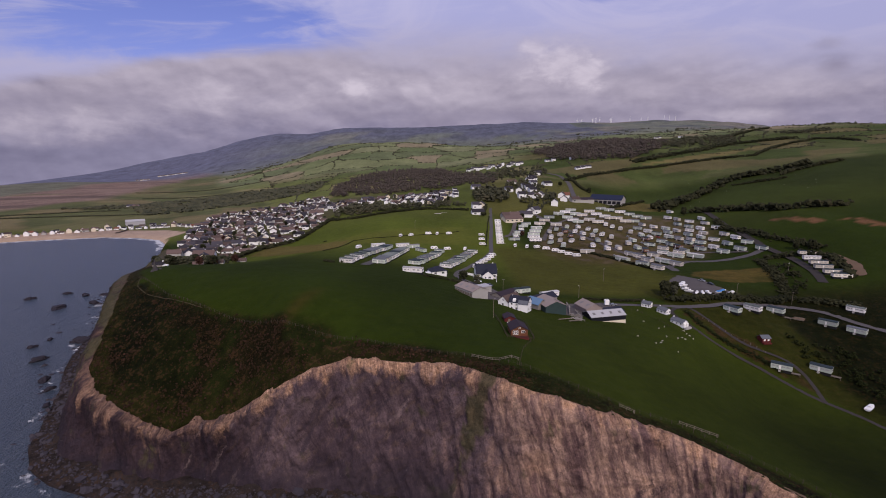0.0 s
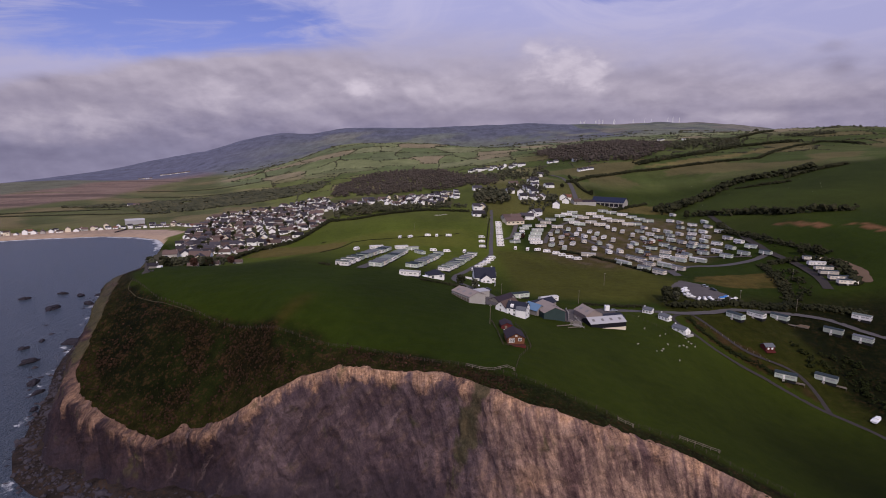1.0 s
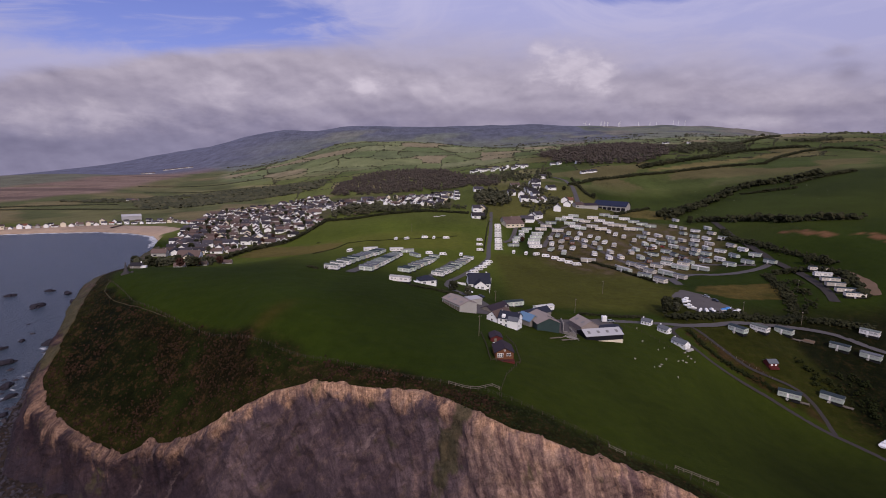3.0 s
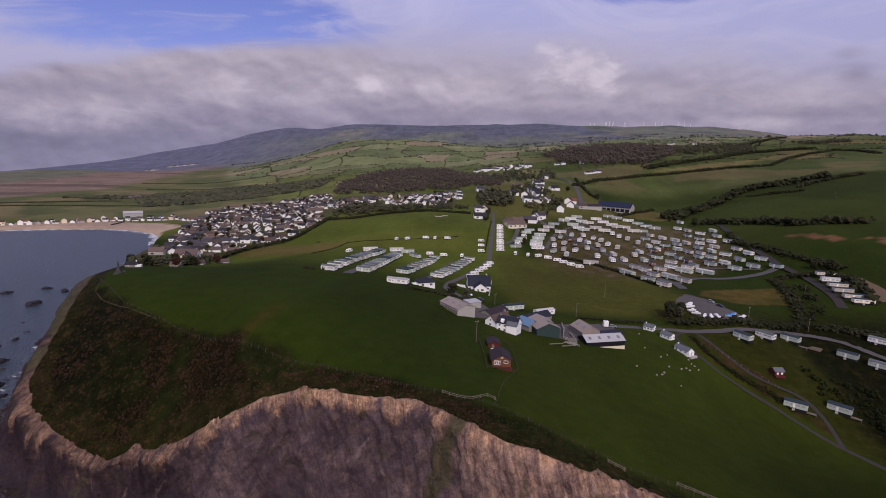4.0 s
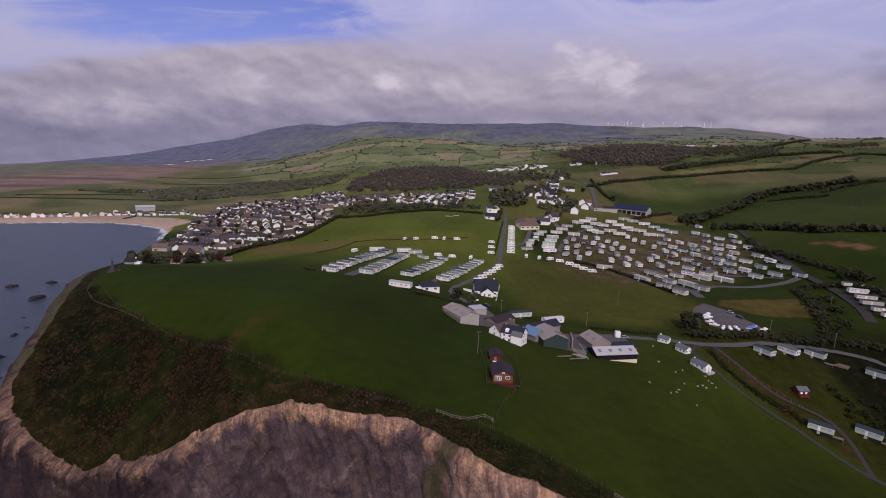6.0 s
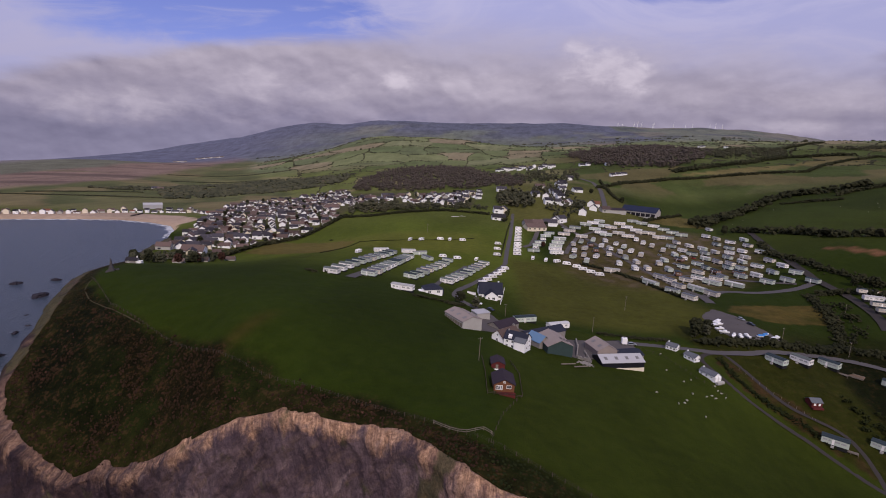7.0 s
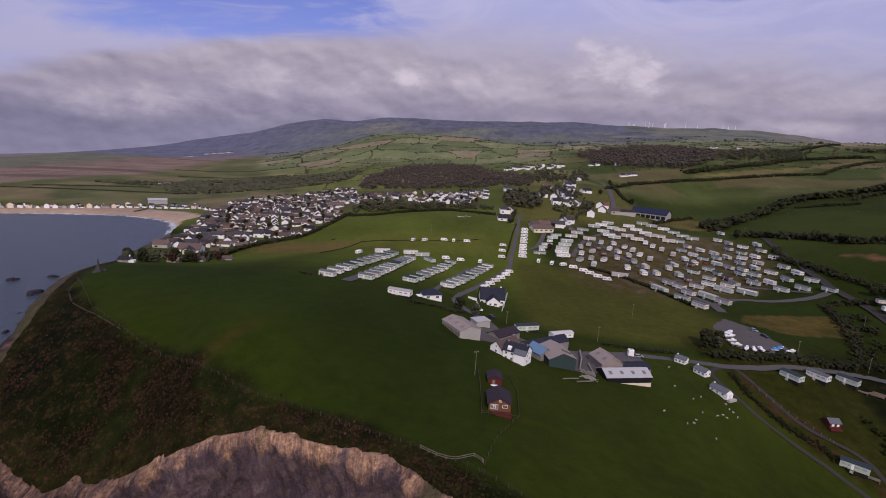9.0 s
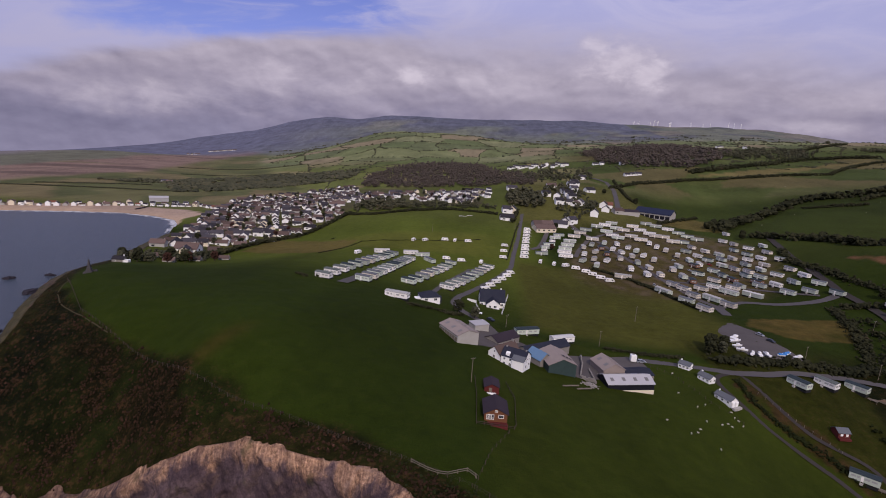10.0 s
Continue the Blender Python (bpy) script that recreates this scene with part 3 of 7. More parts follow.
BARE_BANKS = [[(318, 500), (326, 502), (340, 470), (344, 452), (335, 450), (325, 474)], [(352, 452), (364, 452), (372, 420), (366, 405), (356, 425)]]


def heath_patches(x, y):
    """Where bracken and heather stand thick on the headland, and grass does not."""
    return smooth(-0.25, 0.35, ripple(x, y, 34, 72, 3)) * (1 - smooth(-108, -126, x) * smooth(192, 208, y))


def land_cover(x, y, z, d):
    """Colour of the ground's cover, with haze and edge shade in it, and how tussocky it is."""
    n = len(x)
    # near turf kept dark, with lens and slope shading in its colour
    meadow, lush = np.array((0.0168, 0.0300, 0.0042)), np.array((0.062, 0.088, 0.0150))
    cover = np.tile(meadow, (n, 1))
    rough = np.zeros(n)

    def lay(mask, colour, tussock=0.0):
        nonlocal cover, rough
        m = np.clip(mask, 0, 1)
        cover = cover * (1 - m[:, None]) + np.asarray(colour) * m[:, None]
        rough = rough * (1 - m) + tussock * m

    edge = np.interp(x, _hx, _hy)
    wob = ripple(x, y, 30, 5) * 3
    wide_wob = ripple(x, y, 90, 6) * 22
    # the mid fields between headland and village, raised in colour against slope shade
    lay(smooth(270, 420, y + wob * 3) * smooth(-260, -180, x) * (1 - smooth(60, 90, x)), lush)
    lay(smooth(470, 480, y - 0.25 * x + wob) * (1 - smooth(540, 560, y - 0.25 * x)) * (1 - smooth(0, 60, x)), (0.076, 0.094, 0.020))
    lay(smooth(560, 640, y) * (1 - smooth(60, 90, x)), (0.064, 0.083, 0.018))
    # field by the farm, browner
    lay(smooth(40, 55, x) * (1 - smooth(150, 175, x)) * smooth(290, 310, y) * (1 - smooth(470, 500, y)), (0.049, 0.057, 0.013), 0.15)
    # eastern hillside
    lay(smooth(230, 300, x) * smooth(430, 560, y), (0.029, 0.043, 0.0078))
    lay(smooth(380, 520, x + 0.3 * (y - 800)) * smooth(430, 560, y), (0.022, 0.033, 0.0060))
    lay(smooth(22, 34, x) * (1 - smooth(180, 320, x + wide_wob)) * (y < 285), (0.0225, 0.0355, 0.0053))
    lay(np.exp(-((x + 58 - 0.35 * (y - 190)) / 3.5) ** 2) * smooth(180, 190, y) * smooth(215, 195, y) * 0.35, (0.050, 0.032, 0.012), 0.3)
    # pasture darkened towards the south-east, the lens's edge shade put into the colour
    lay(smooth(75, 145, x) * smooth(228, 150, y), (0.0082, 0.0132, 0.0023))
    # trodden ground among the caravans
    camp = smooth(1.0, 0.75, np.hypot((x - 195 - 0.25 * (y - 540)) / 105, (y - 540) / 150))
    lay(camp, (0.060, 0.055, 0.022), 0.2)
    lay(camp * smooth(-0.1, 0.5, ripple(x, y, 26, 13)) * 0.8, (0.088, 0.074, 0.062), 0.3)
    lay(smooth(620, 680, y) * smooth(40, 70, x) * (1 - smooth(225, 260, x)) * (1 - smooth(930, 1050, y)), (0.076, 0.080, 0.022), 0.2)
    cell, _ = field_net(x, y)
    far = smooth(900, 1050, y + 0.1 * x)
    lay(far, pasture(cell, (0.070, 0.092, 0.024), (0.105, 0.125, 0.036), (0.088, 0.108, 0.030), (0.150, 0.140, 0.066), (0.080, 0.100, 0.030)))
    # farther fields paler, some haze of distance in their colour
    lay(smooth(1350, 1700, y), pasture(cell, (0.092, 0.120, 0.052), (0.135, 0.158, 0.072), (0.112, 0.138, 0.060), (0.185, 0.165, 0.100), (0.098, 0.122, 0.058), (0.150, 0.168, 0.085)))
    lay(far * smooth(120, 300, x) * (1 - smooth(1500, 2000, y)), pasture(cell, (0.042, 0.060, 0.016), (0.058, 0.074, 0.022), (0.048, 0.066, 0.018), (0.088, 0.082, 0.034)))
    # far hills: blue haze of distance painted into the moor's colour
    hazed_moor = smooth(2450, 2800, np.hypot(x, y))
    lay(hazed_moor * 0.6, (0.105, 0.120, 0.125), 0.3)
    lay(hazed_moor * smooth(150, 260, z) * (x < 900), (0.090, 0.103, 0.135), 0.3)
    lay(hazed_moor * smooth(0.05, 0.3, ripple(x, y, 620, 19, 3)) * (1 - smooth(230, 300, z)) * 0.75, pasture(cell, (0.135, 0.155, 0.110), (0.165, 0.175, 0.120), (0.115, 0.135, 0.105)), 0.2)
    lay(hazed_moor * smooth(0.25, 0.5, ripple(x, y, 300, 20, 3)) * 0.7, (0.070, 0.080, 0.095), 0.4)
    # flat land behind the beach
    flat = (1 - smooth(7, 14, z)) * smooth(720, 790, y - 0.12 * (x + 400)) * smooth(-230, -330, x)
    lay(flat, pasture(cell, (0.074, 0.086, 0.036), (0.105, 0.108, 0.048), (0.086, 0.096, 0.040), (0.125, 0.112, 0.056)))
    # brown bog in bands that lie across
    band = ripple(x * 0.18 + 0.05 * y, y - 0.35 * x, 330, 9, 2)
    near_side = np.interp(y, (700, 906, 1034, 1259, 1800, 2386), (-820, -845, -830, -825, -990, -1173))
    far_side = np.interp(y, (800, 1133, 1511, 2083, 2600), (-1050, -1099, -1149, -1333, -1500))
    bog = flat * smooth(0, 60, near_side - x + 25 * ripple(x, y, 300, 8))
    lay(bog, (0.172, 0.128, 0.102), 0.4)
    lay(bog * smooth(0.4, 0.7, band), (0.135, 0.118, 0.070), 0.4)
    lay(bog * smooth(0.35, 0.7, -band), (0.105, 0.080, 0.066), 0.4)
    lay(flat * smooth(0, 50, far_side - x + 20 * ripple(x, y, 250, 10)), (0.110, 0.118, 0.085), 0.3)
    # greyer towards the far west: more haze put into the colour
    lay(flat * smooth(0, 200, far_side - 250 - x), (0.150, 0.145, 0.150), 0.2)
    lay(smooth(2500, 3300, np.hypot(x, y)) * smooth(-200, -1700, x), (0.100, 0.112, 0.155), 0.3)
    # dry, bare and rough pieces
    lay(within(HAY, x, y), (0.092, 0.084, 0.030), 0.2)
    lay(within(TRIANGLE, x, y) * (0.8 + 0.4 * ripple(x, y, 25, 16)), (0.078, 0.064, 0.022), 0.3)
    lay(within(DRY_STRIP, x, y), (0.120, 0.105, 0.040), 0.2)
    lay(within(SCRUB_PASTURE, x, y), (0.090, 0.080, 0.024), 0.5)
    for ring in BARE_BANKS:
        lay(within(ring, x, y) * smooth(-0.6, 0.2, ripple(x, y, 14, 14)), (0.120, 0.068, 0.044), 0.3)
    lay(within(VILLAGE_LAND, x, y) * (0.45 + 0.4 * ripple(x, y, 34, 15)), (0.062, 0.050, 0.038), 0.4)
    # beach
    lay((d < 48) * (x < -366) * (y > 560) * 1.0, (0.32, 0.255, 0.195))
    # rough ground towards the cliffs
    heath = smooth(-3, 3, edge - y + wob) * (d < 160) * (y < 340)
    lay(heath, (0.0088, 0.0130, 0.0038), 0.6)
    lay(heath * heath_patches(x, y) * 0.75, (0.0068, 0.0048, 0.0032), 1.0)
    # darker western heath, part of it the lens's edge shade in the colour
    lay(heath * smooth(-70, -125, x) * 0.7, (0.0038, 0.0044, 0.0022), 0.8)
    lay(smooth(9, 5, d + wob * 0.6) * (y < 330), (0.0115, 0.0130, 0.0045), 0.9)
    # hollow on the east side: rough pasture
    track = np.interp(y, (110, 140, 165, 184, 207, 225, 241, 268, 300), (218, 205, 196, 187, 175, 163, 148, 132, 124))
    hollow = smooth(0, 3, x - track) * (1 - smooth(290, 330, y)) * (y > 100)
    lay(hollow, (0.0185, 0.0240, 0.0046), 0.3)
    lay(hollow * smooth(0, 10, x - track - np.interp(y, (200, 220, 245, 280), (6, 14, 44, 60)) + 0.25 * wide_wob), (0.0056, 0.0082, 0.0024), 0.4)
    between = within([(131, 268), (135, 252), (150, 243), (165, 224), (171, 216), (170, 228), (160, 248), (145, 262), (138, 274)], x, y)
    lay(between * smooth(-0.5, 0.3, ripple(x, y, 12, 18)), (0.030, 0.022, 0.011), 0.6)
    lay((d < 0) * ((y < 440) | (d < -4)) * 1.0, (0.026, 0.023, 0.028), 0.8)
    lay((d < 0) * (d > -40) * (x < -352) * (y > 600), (0.30, 0.24, 0.185))
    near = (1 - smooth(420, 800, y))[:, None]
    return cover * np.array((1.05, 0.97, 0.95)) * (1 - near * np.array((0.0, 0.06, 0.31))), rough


def build_ground():
    xs = spacing(-170, 110, 1.0, -4700, 4700, 1.022)
    ys = spacing(92, 240, 1.0, -700, 4750, 1.016)
    x, y = [a.ravel() for a in np.meshgrid(xs, ys, indexing="ij")]
    z = ground_height(x, y)
    d, _ = coast_distance(x, y)
    z = relief(x, y, z, d)
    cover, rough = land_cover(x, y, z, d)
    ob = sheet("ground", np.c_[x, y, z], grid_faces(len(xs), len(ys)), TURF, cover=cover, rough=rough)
    return tagged(ob, "green pasture, brown heath, marsh and far hills", "ground", kind="structure")


def along_brink(step):
    pts = np.array(BRINK, float)
    seg = np.r_[0, np.cumsum(np.hypot(*np.diff(pts, axis=0).T))]
    s = np.arange(0, seg[-1], step)
    p = np.c_[np.interp(s, seg, pts[:, 0]), np.interp(s, seg, pts[:, 1])]
    k = max(3, int(11 / step))
    pad = np.r_[np.repeat(p[:1], k, 0), p, np.repeat(p[-1:], k, 0)]
    soft = np.stack([np.convolve(pad[:, i], np.ones(2 * k + 1) / (2 * k + 1), "valid") for i in (0, 1)], 1)
    t = np.gradient(soft, axis=0)
    t /= np.linalg.norm(t, axis=1)[:, None]
    return s, p, np.c_[-t[:, 1], t[:, 0]] * np.array([1, 1])


def build_cliff():
    s, p, out = along_brink(0.6)
    # outward is the sea's side
    mid = len(s) // 3
    if coast_distance(*(p[mid] + 6 * out[mid]))[0][0] > 0:
        out = -out
    top = land(p[:, 0], p[:, 1])
    run = cliff_run(p[:, 0], p[:, 1])
    h = np.r_[-0.06, -0.03, 0.0, np.linspace(0.012, 1.0, 84)]
    S, Hh = np.meshgrid(s, h, indexing="ij")
    drop = Hh * top[:, None]
    sway = 5 * ripple(S * 0.6, drop * 0.8, 34, 26, 2)
    gully = ripple(S + sway, drop * 0.22, 30, 21, 3) + 0.5 * np.abs(ripple(S + sway + 0.25 * drop, drop * 0.25, 13, 22, 3))
    crag = ripple(S + 0.5 * drop, drop * 0.45, 5.0, 23, 4)
    ledge = ripple(S * 0.25, drop - 0.3 * S, 9, 24, 3)
    fade = smooth(0, 0.10, Hh)
    scoop = -2.4 * np.sin(np.clip(Hh, 0, 1) * math.pi) * (1 - smooth(-100, -130, p[:, 0]))[:, None]
    spur = 1 - 2.2 * np.abs(ripple(S + 0.35 * drop + sway, drop * 0.22, 24, 61, 3))
    rill = 1 - 2.0 * np.abs(ripple(S + 0.55 * drop + 0.6 * sway, drop * 0.10, 5.5, 62, 2))
    grain = np.random.default_rng(63).normal(0, 0.10, S.shape)
    off = run[:, None] * (0.14 * smooth(0, 0.05, Hh) + 0.86 * np.maximum(Hh, 0) ** 0.95) + fade * (1.1 * gully + 0.9 * spur + 0.16 * rill + 0.40 * crag + 0.5 * ledge + grain + scoop)
    off = off + smooth(0, 0.02, Hh) * smooth(0.5, 0.06, Hh) * np.maximum(0, 0.7 * ripple(S, 0 * S, 9, 25, 4))
    bite = 0.5 + np.maximum(0, 1.7 * ripple(s, 0 * s, 8, 27, 4) + 0.9 * ripple(s, 0 * s, 40, 28, 2)) * (1 + 0.8 * smooth(10, 60, p[:, 0]))
    off = np.where(Hh < 0, -(bite[:, None] * np.where(Hh < -0.05, 1.15, 0.85)), off)
    off = np.maximum(off, np.where(Hh > 0, 1.25 * np.minimum(Hh * 14, 1.0) + 2.0 * Hh, off))
    z = top[:, None] + 0.12 - Hh * (top[:, None] + 2.0) + fade * (1 - smooth(0.9, 1, Hh)) * 0.5 * crag
    X, Y = p[:, None, 0] + out[:, None, 0] * off, p[:, None, 1] + out[:, None, 1] * off
    inland = gzs(X[:, :2].ravel(), Y[:, :2].ravel()).reshape(len(s), 2)
    z[:, 0], z[:, 1] = inland[:, 0] - 0.3, inland[:, 1] + 0.22
    verts = np.stack([X.ravel(), Y.ravel(), z.ravel()], 1)
    x1 = np.repeat(p[:, 0], len(h))
    # clay to the east; negative in the west, where shade is painted in
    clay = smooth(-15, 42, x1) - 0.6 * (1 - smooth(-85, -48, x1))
    hh = Hh.ravel()
    grassy = np.exp(-((x1 - 14 + 9 * hh) / 2.6) ** 2) * 0.9 + 0.8 * smooth(-136, -150, x1) * smooth(0.85, 0.45, hh) + smooth(-200, -240, x1)
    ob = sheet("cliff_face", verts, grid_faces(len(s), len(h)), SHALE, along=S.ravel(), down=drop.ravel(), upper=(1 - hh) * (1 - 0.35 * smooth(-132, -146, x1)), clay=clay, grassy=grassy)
    return tagged(ob, "crumbling grey and ochre shale sea cliff", "cliff", kind="structure")


def build_sea():
    xs = spacing(-660, -90, 4.5, -4800, 700, 1.08)
    ys = spacing(100, 720, 4.5, -2500, 900, 1.08)
    x, y = [a.ravel() for a in np.meshgrid(xs, ys, indexing="ij")]
    d, _ = coast_distance(x, y)
    z = np.where(d > 40, -8.0, 0.0)
    run = np.where(x > -345, cliff_run(x, y), 2)
    foam = (1 - smooth(400, 480, y)) * (0.35 * smooth(30, 6, -d - run) + 0.38 * np.exp(-((-d - run - 14 - 3 * ripple(x, y, 25, 17)) / 4.5) ** 2)) * (d < 0) + 1.1 * smooth(9, 3, np.abs(-d - 7)) * (x < -340) * (y > 560) * (d < 0)
    ob = sheet("sea", np.c_[x, y, z], grid_faces(len(xs), len(ys)), SEA, foam=foam)
    return tagged(ob, "grey-blue sea with small breaking waves", "sea", kind="structure")


build_ground()
build_cliff()
build_sea()


# ---------------------------------------------------------------- materials of the things
CREAM = surface("cream_render", (0.66, 0.58, 0.44), 0.8, 0.15, 0.3, 4.0, 0.01, other=(0.50, 0.43, 0.32))
PEBBLE = surface("grey_render", (0.36, 0.34, 0.31), 0.85, 0.25, 0.3, 5.0, 0.015)
STONE = surface("rubble_stone", (0.22, 0.20, 0.18), 0.9, 0.4, 0.5, 3.0, 0.05, other=(0.11, 0.10, 0.095))
SLATE = surface("blue_slate", (0.020, 0.022, 0.034), 0.75, 0.3, 0.4, 5.0, 0.02, other=(0.040, 0.040, 0.050))
BROWN_TILE = surface("brown_tile", (0.092, 0.062, 0.052), 0.75, 0.3, 0.4, 5.0, 0.02, other=(0.060, 0.045, 0.041), per_piece=0.4)
GREY_SLATE = surface("grey_slate", (0.040, 0.036, 0.042), 0.75, 0.3, 0.4, 5.0, 0.02, other=(0.066, 0.058, 0.062), per_piece=0.5)
RED_TILE = surface("red_tile", (0.165, 0.070, 0.045), 0.75, 0.3, 0.4, 5.0, 0.02)
CEMENT = surface("cement_sheet", (0.25, 0.205, 0.18), 0.85, 0.3, 0.25, 2.0, 0.03, other=(0.16, 0.125, 0.11))
LIGHT_SHEET = surface("light_grey_sheet", (0.36, 0.35, 0.35), 0.6, 0.2, 0.2, 2.0, 0.02, other=(0.27, 0.25, 0.25))
BLACK = surface("black_cladding", (0.012, 0.012, 0.016), 0.5, 0.3, 0.3, 3.0, 0.02, other=(0.025, 0.024, 0.026))
GREEN_CLAD = surface("dark_green_cladding", (0.035, 0.055, 0.052), 0.55, 0.3, 0.3, 3.0, 0.02)
BLUE_SHEET = surface("blue_sheet", (0.11, 0.19, 0.29), 0.5, 0.25, 0.3, 3.0, 0.02, other=(0.075, 0.13, 0.20))
NAVY_SHEET = surface("navy_sheet", (0.018, 0.023, 0.046), 0.8, 0.25, 0.15, 2.0, 0.02)
CURTAINED = surface("curtained_glass", (0.34, 0.34, 0.33), 0.2, 0.4, 1.0, 2.0, 0, other=(0.13, 0.13, 0.135))
GLASS = surface("dark_glass", (0.020, 0.024, 0.030), 0.08, 0.3, 0.5, 2.0, 0)
SKYLIGHT = surface("grimy_rooflight", (0.14, 0.13, 0.12), 0.4, 0.3, 1.0, 4.0, 0)
MAROON = surface("maroon_boards", (0.095, 0.020, 0.018), 0.7, 0.3, 0.5, 6.0, 0.02)
BROWN_BOARD = surface("orange_brown_boards", (0.15, 0.062, 0.030), 0.7, 0.3, 0.5, 6.0, 0.02)
CAB_ROOF = surface("purple_brown_felt", (0.034, 0.025, 0.032), 0.85, 0.3, 0.4, 5.0, 0.02)
VAN_CREAM = surface("cream_panels", (0.58, 0.52, 0.44), 0.5, 0.15, 0.4, 3.0, 0.01, other=(0.42, 0.37, 0.31), per_piece=0.28)
VAN_GREEN = surface("pale_green_panels", (0.42, 0.46, 0.39), 0.5, 0.15, 0.4, 3.0, 0.01, other=(0.29, 0.34, 0.28), per_piece=0.28)
VAN_WHITE = surface("white_panels", (0.74, 0.71, 0.67), 0.45, 0.12, 0.4, 3.0, 0.005, other=(0.58, 0.55, 0.51), per_piece=0.14)
VAN_TIMBER = surface("brown_cabin_boards", (0.17, 0.085, 0.055), 0.7, 0.3, 0.5, 5.0, 0.02)
ROOF_PALE = surface("pale_roof_sheet", (0.34, 0.33, 0.31), 0.6, 0.2, 0.3, 2.0, 0.01, other=(0.23, 0.23, 0.22), per_piece=0.5)
ROOF_DARK = surface("dark_green_roof_sheet", (0.026, 0.036, 0.040), 0.6, 0.25, 0.3, 2.0, 0.01)
ROOF_MOSS = surface("grey_green_roof_sheet", (0.12, 0.135, 0.12), 0.6, 0.25, 0.3, 2.0, 0.01, other=(0.08, 0.09, 0.085), per_piece=0.3)
DARK_STONE = surface("dark_stone", (0.060, 0.055, 0.055), 0.9, 0.4, 0.5, 3.0, 0.05)
ROOF_GREY = surface("mid_grey_roof_sheet", (0.105, 0.11, 0.12), 0.6, 0.25, 0.3, 2.0, 0.01)
RUBBER = surface("black_rubber", (0.018, 0.018, 0.018), 0.9, 0.2, 1.0, 8.0, 0)
STEEL = surface("galvanised_steel", (0.35, 0.35, 0.36), 0.45, 0.2, 0.6, 6.0, 0, metal=0.7)
GREY_WOOD = surface("weathered_timber", (0.165, 0.138, 0.108), 0.9, 0.3, 0.6, 6.0, 0.01, other=(0.10, 0.085, 0.068))
TARMAC = surface("worn_tarmac", (0.080, 0.072, 0.070), 0.9, 0.25, 0.08, 1.5, 0.01, other=(0.052, 0.046, 0.050))
GRAVEL = surface("gravel", (0.088, 0.077, 0.072), 0.95, 0.35, 0.10, 1.2, 0.04, other=(0.048, 0.040, 0.041))
DIRT = surface("stony_dirt", (0.038, 0.032, 0.029), 0.95, 0.35, 0.15, 1.2, 0.04, other=(0.034, 0.030, 0.024))
EARTH = surface("bare_earth", (0.135, 0.088, 0.056), 0.95, 0.35, 0.12, 1.0, 0.05, other=(0.072, 0.052, 0.030))
WORN = surface("worn_turf", (0.046, 0.036, 0.019), 0.95, 0.4, 0.2, 1.0, 0.03, other=(0.030, 0.034, 0.012))
SHINGLE = surface("grey_shore_stones", (0.050, 0.043, 0.050), 0.85, 0.5, 0.4, 2.5, 0.15, other=(0.014, 0.012, 0.016))
ROCK = surface("wet_dark_rock", (0.028, 0.024, 0.030), 0.8, 0.4, 0.4, 2.5, 0.15, other=(0.012, 0.010, 0.014))
WOOL = surface("wool", (0.36, 0.33, 0.27), 0.95, 0.2, 3.0, 12.0, 0.02)
CAR_RED = surface("red_car_paint", (0.30, 0.022, 0.020), 0.25, 0.1, 1.0, 4.0, 0)
CAR_WHITE = surface("white_car_paint", (0.74, 0.74, 0.74), 0.25, 0.1, 1.0, 4.0, 0)
CAR_DARK = surface("dark_car_paint", (0.020, 0.024, 0.034), 0.25, 0.1, 1.0, 4.0, 0)
CAR_SILVER = surface("silver_car_paint", (0.38, 0.39, 0.40), 0.3, 0.1, 1.0, 4.0, 0, metal=0.5)
TARP = surface("blue_tarpaulin", (0.045, 0.17, 0.42), 0.6, 0.25, 0.8, 4.0, 0.03)
GEL_WHITE = surface("white_gelcoat", (0.74, 0.73, 0.70), 0.3, 0.12, 0.8, 4.0, 0)
BARK = surface("bark", (0.060, 0.046, 0.036), 0.95, 0.3, 1.0, 6.0, 0.03)


def leaf_material(name, dark, light, russet=None):
    mat, n, bsdf = material(name)
    island = n.add("ShaderNodeNewGeometry").outputs["Random Per Island"]
    at = n.add("ShaderNodeTexCoord").outputs["Object"]
    grain = n.noise(at, 0.9, 4, 0.7)
    broad = n.noise(at, 0.022, 4, 0.6)
    mixed = n.math("ADD", n.math("ADD", n.math("MULTIPLY", island, 0.42), n.math("MULTIPLY", grain, 0.35)), n.math("MULTIPLY", n.math("SUBTRACT", broad, 0.36), 1.1), clamp=True)
    stops = [(0.15, dark), (0.85, light)] + ([(0.95, russet)] if russet else [])
    link(n, n.ramp(mixed, stops), bsdf.inputs["Base Color"])
    bsdf.inputs["Roughness"].default_value = 0.95
    bsdf.inputs["Specular IOR Level"].default_value = 0.03
    bump(n, bsdf, n.noise(at, 2.5, 3, 0.7), 0.8, 0.4)
    return mat


LEAF = leaf_material("hedge_leaves", (0.014, 0.016, 0.009), (0.037, 0.037, 0.018), (0.058, 0.044, 0.026))
# leaves of woods and far hedges, lightened with haze in the colour
LEAF_DARK = leaf_material("wood_leaves", (0.036, 0.040, 0.026), (0.078, 0.074, 0.044), (0.105, 0.080, 0.054))
BRACKEN = leaf_material("bracken", (0.006, 0.008, 0.003), (0.042, 0.022, 0.014), (0.130, 0.062, 0.044))
GORSE = leaf_material("gorse", (0.010, 0.014, 0.005), (0.024, 0.028, 0.009))
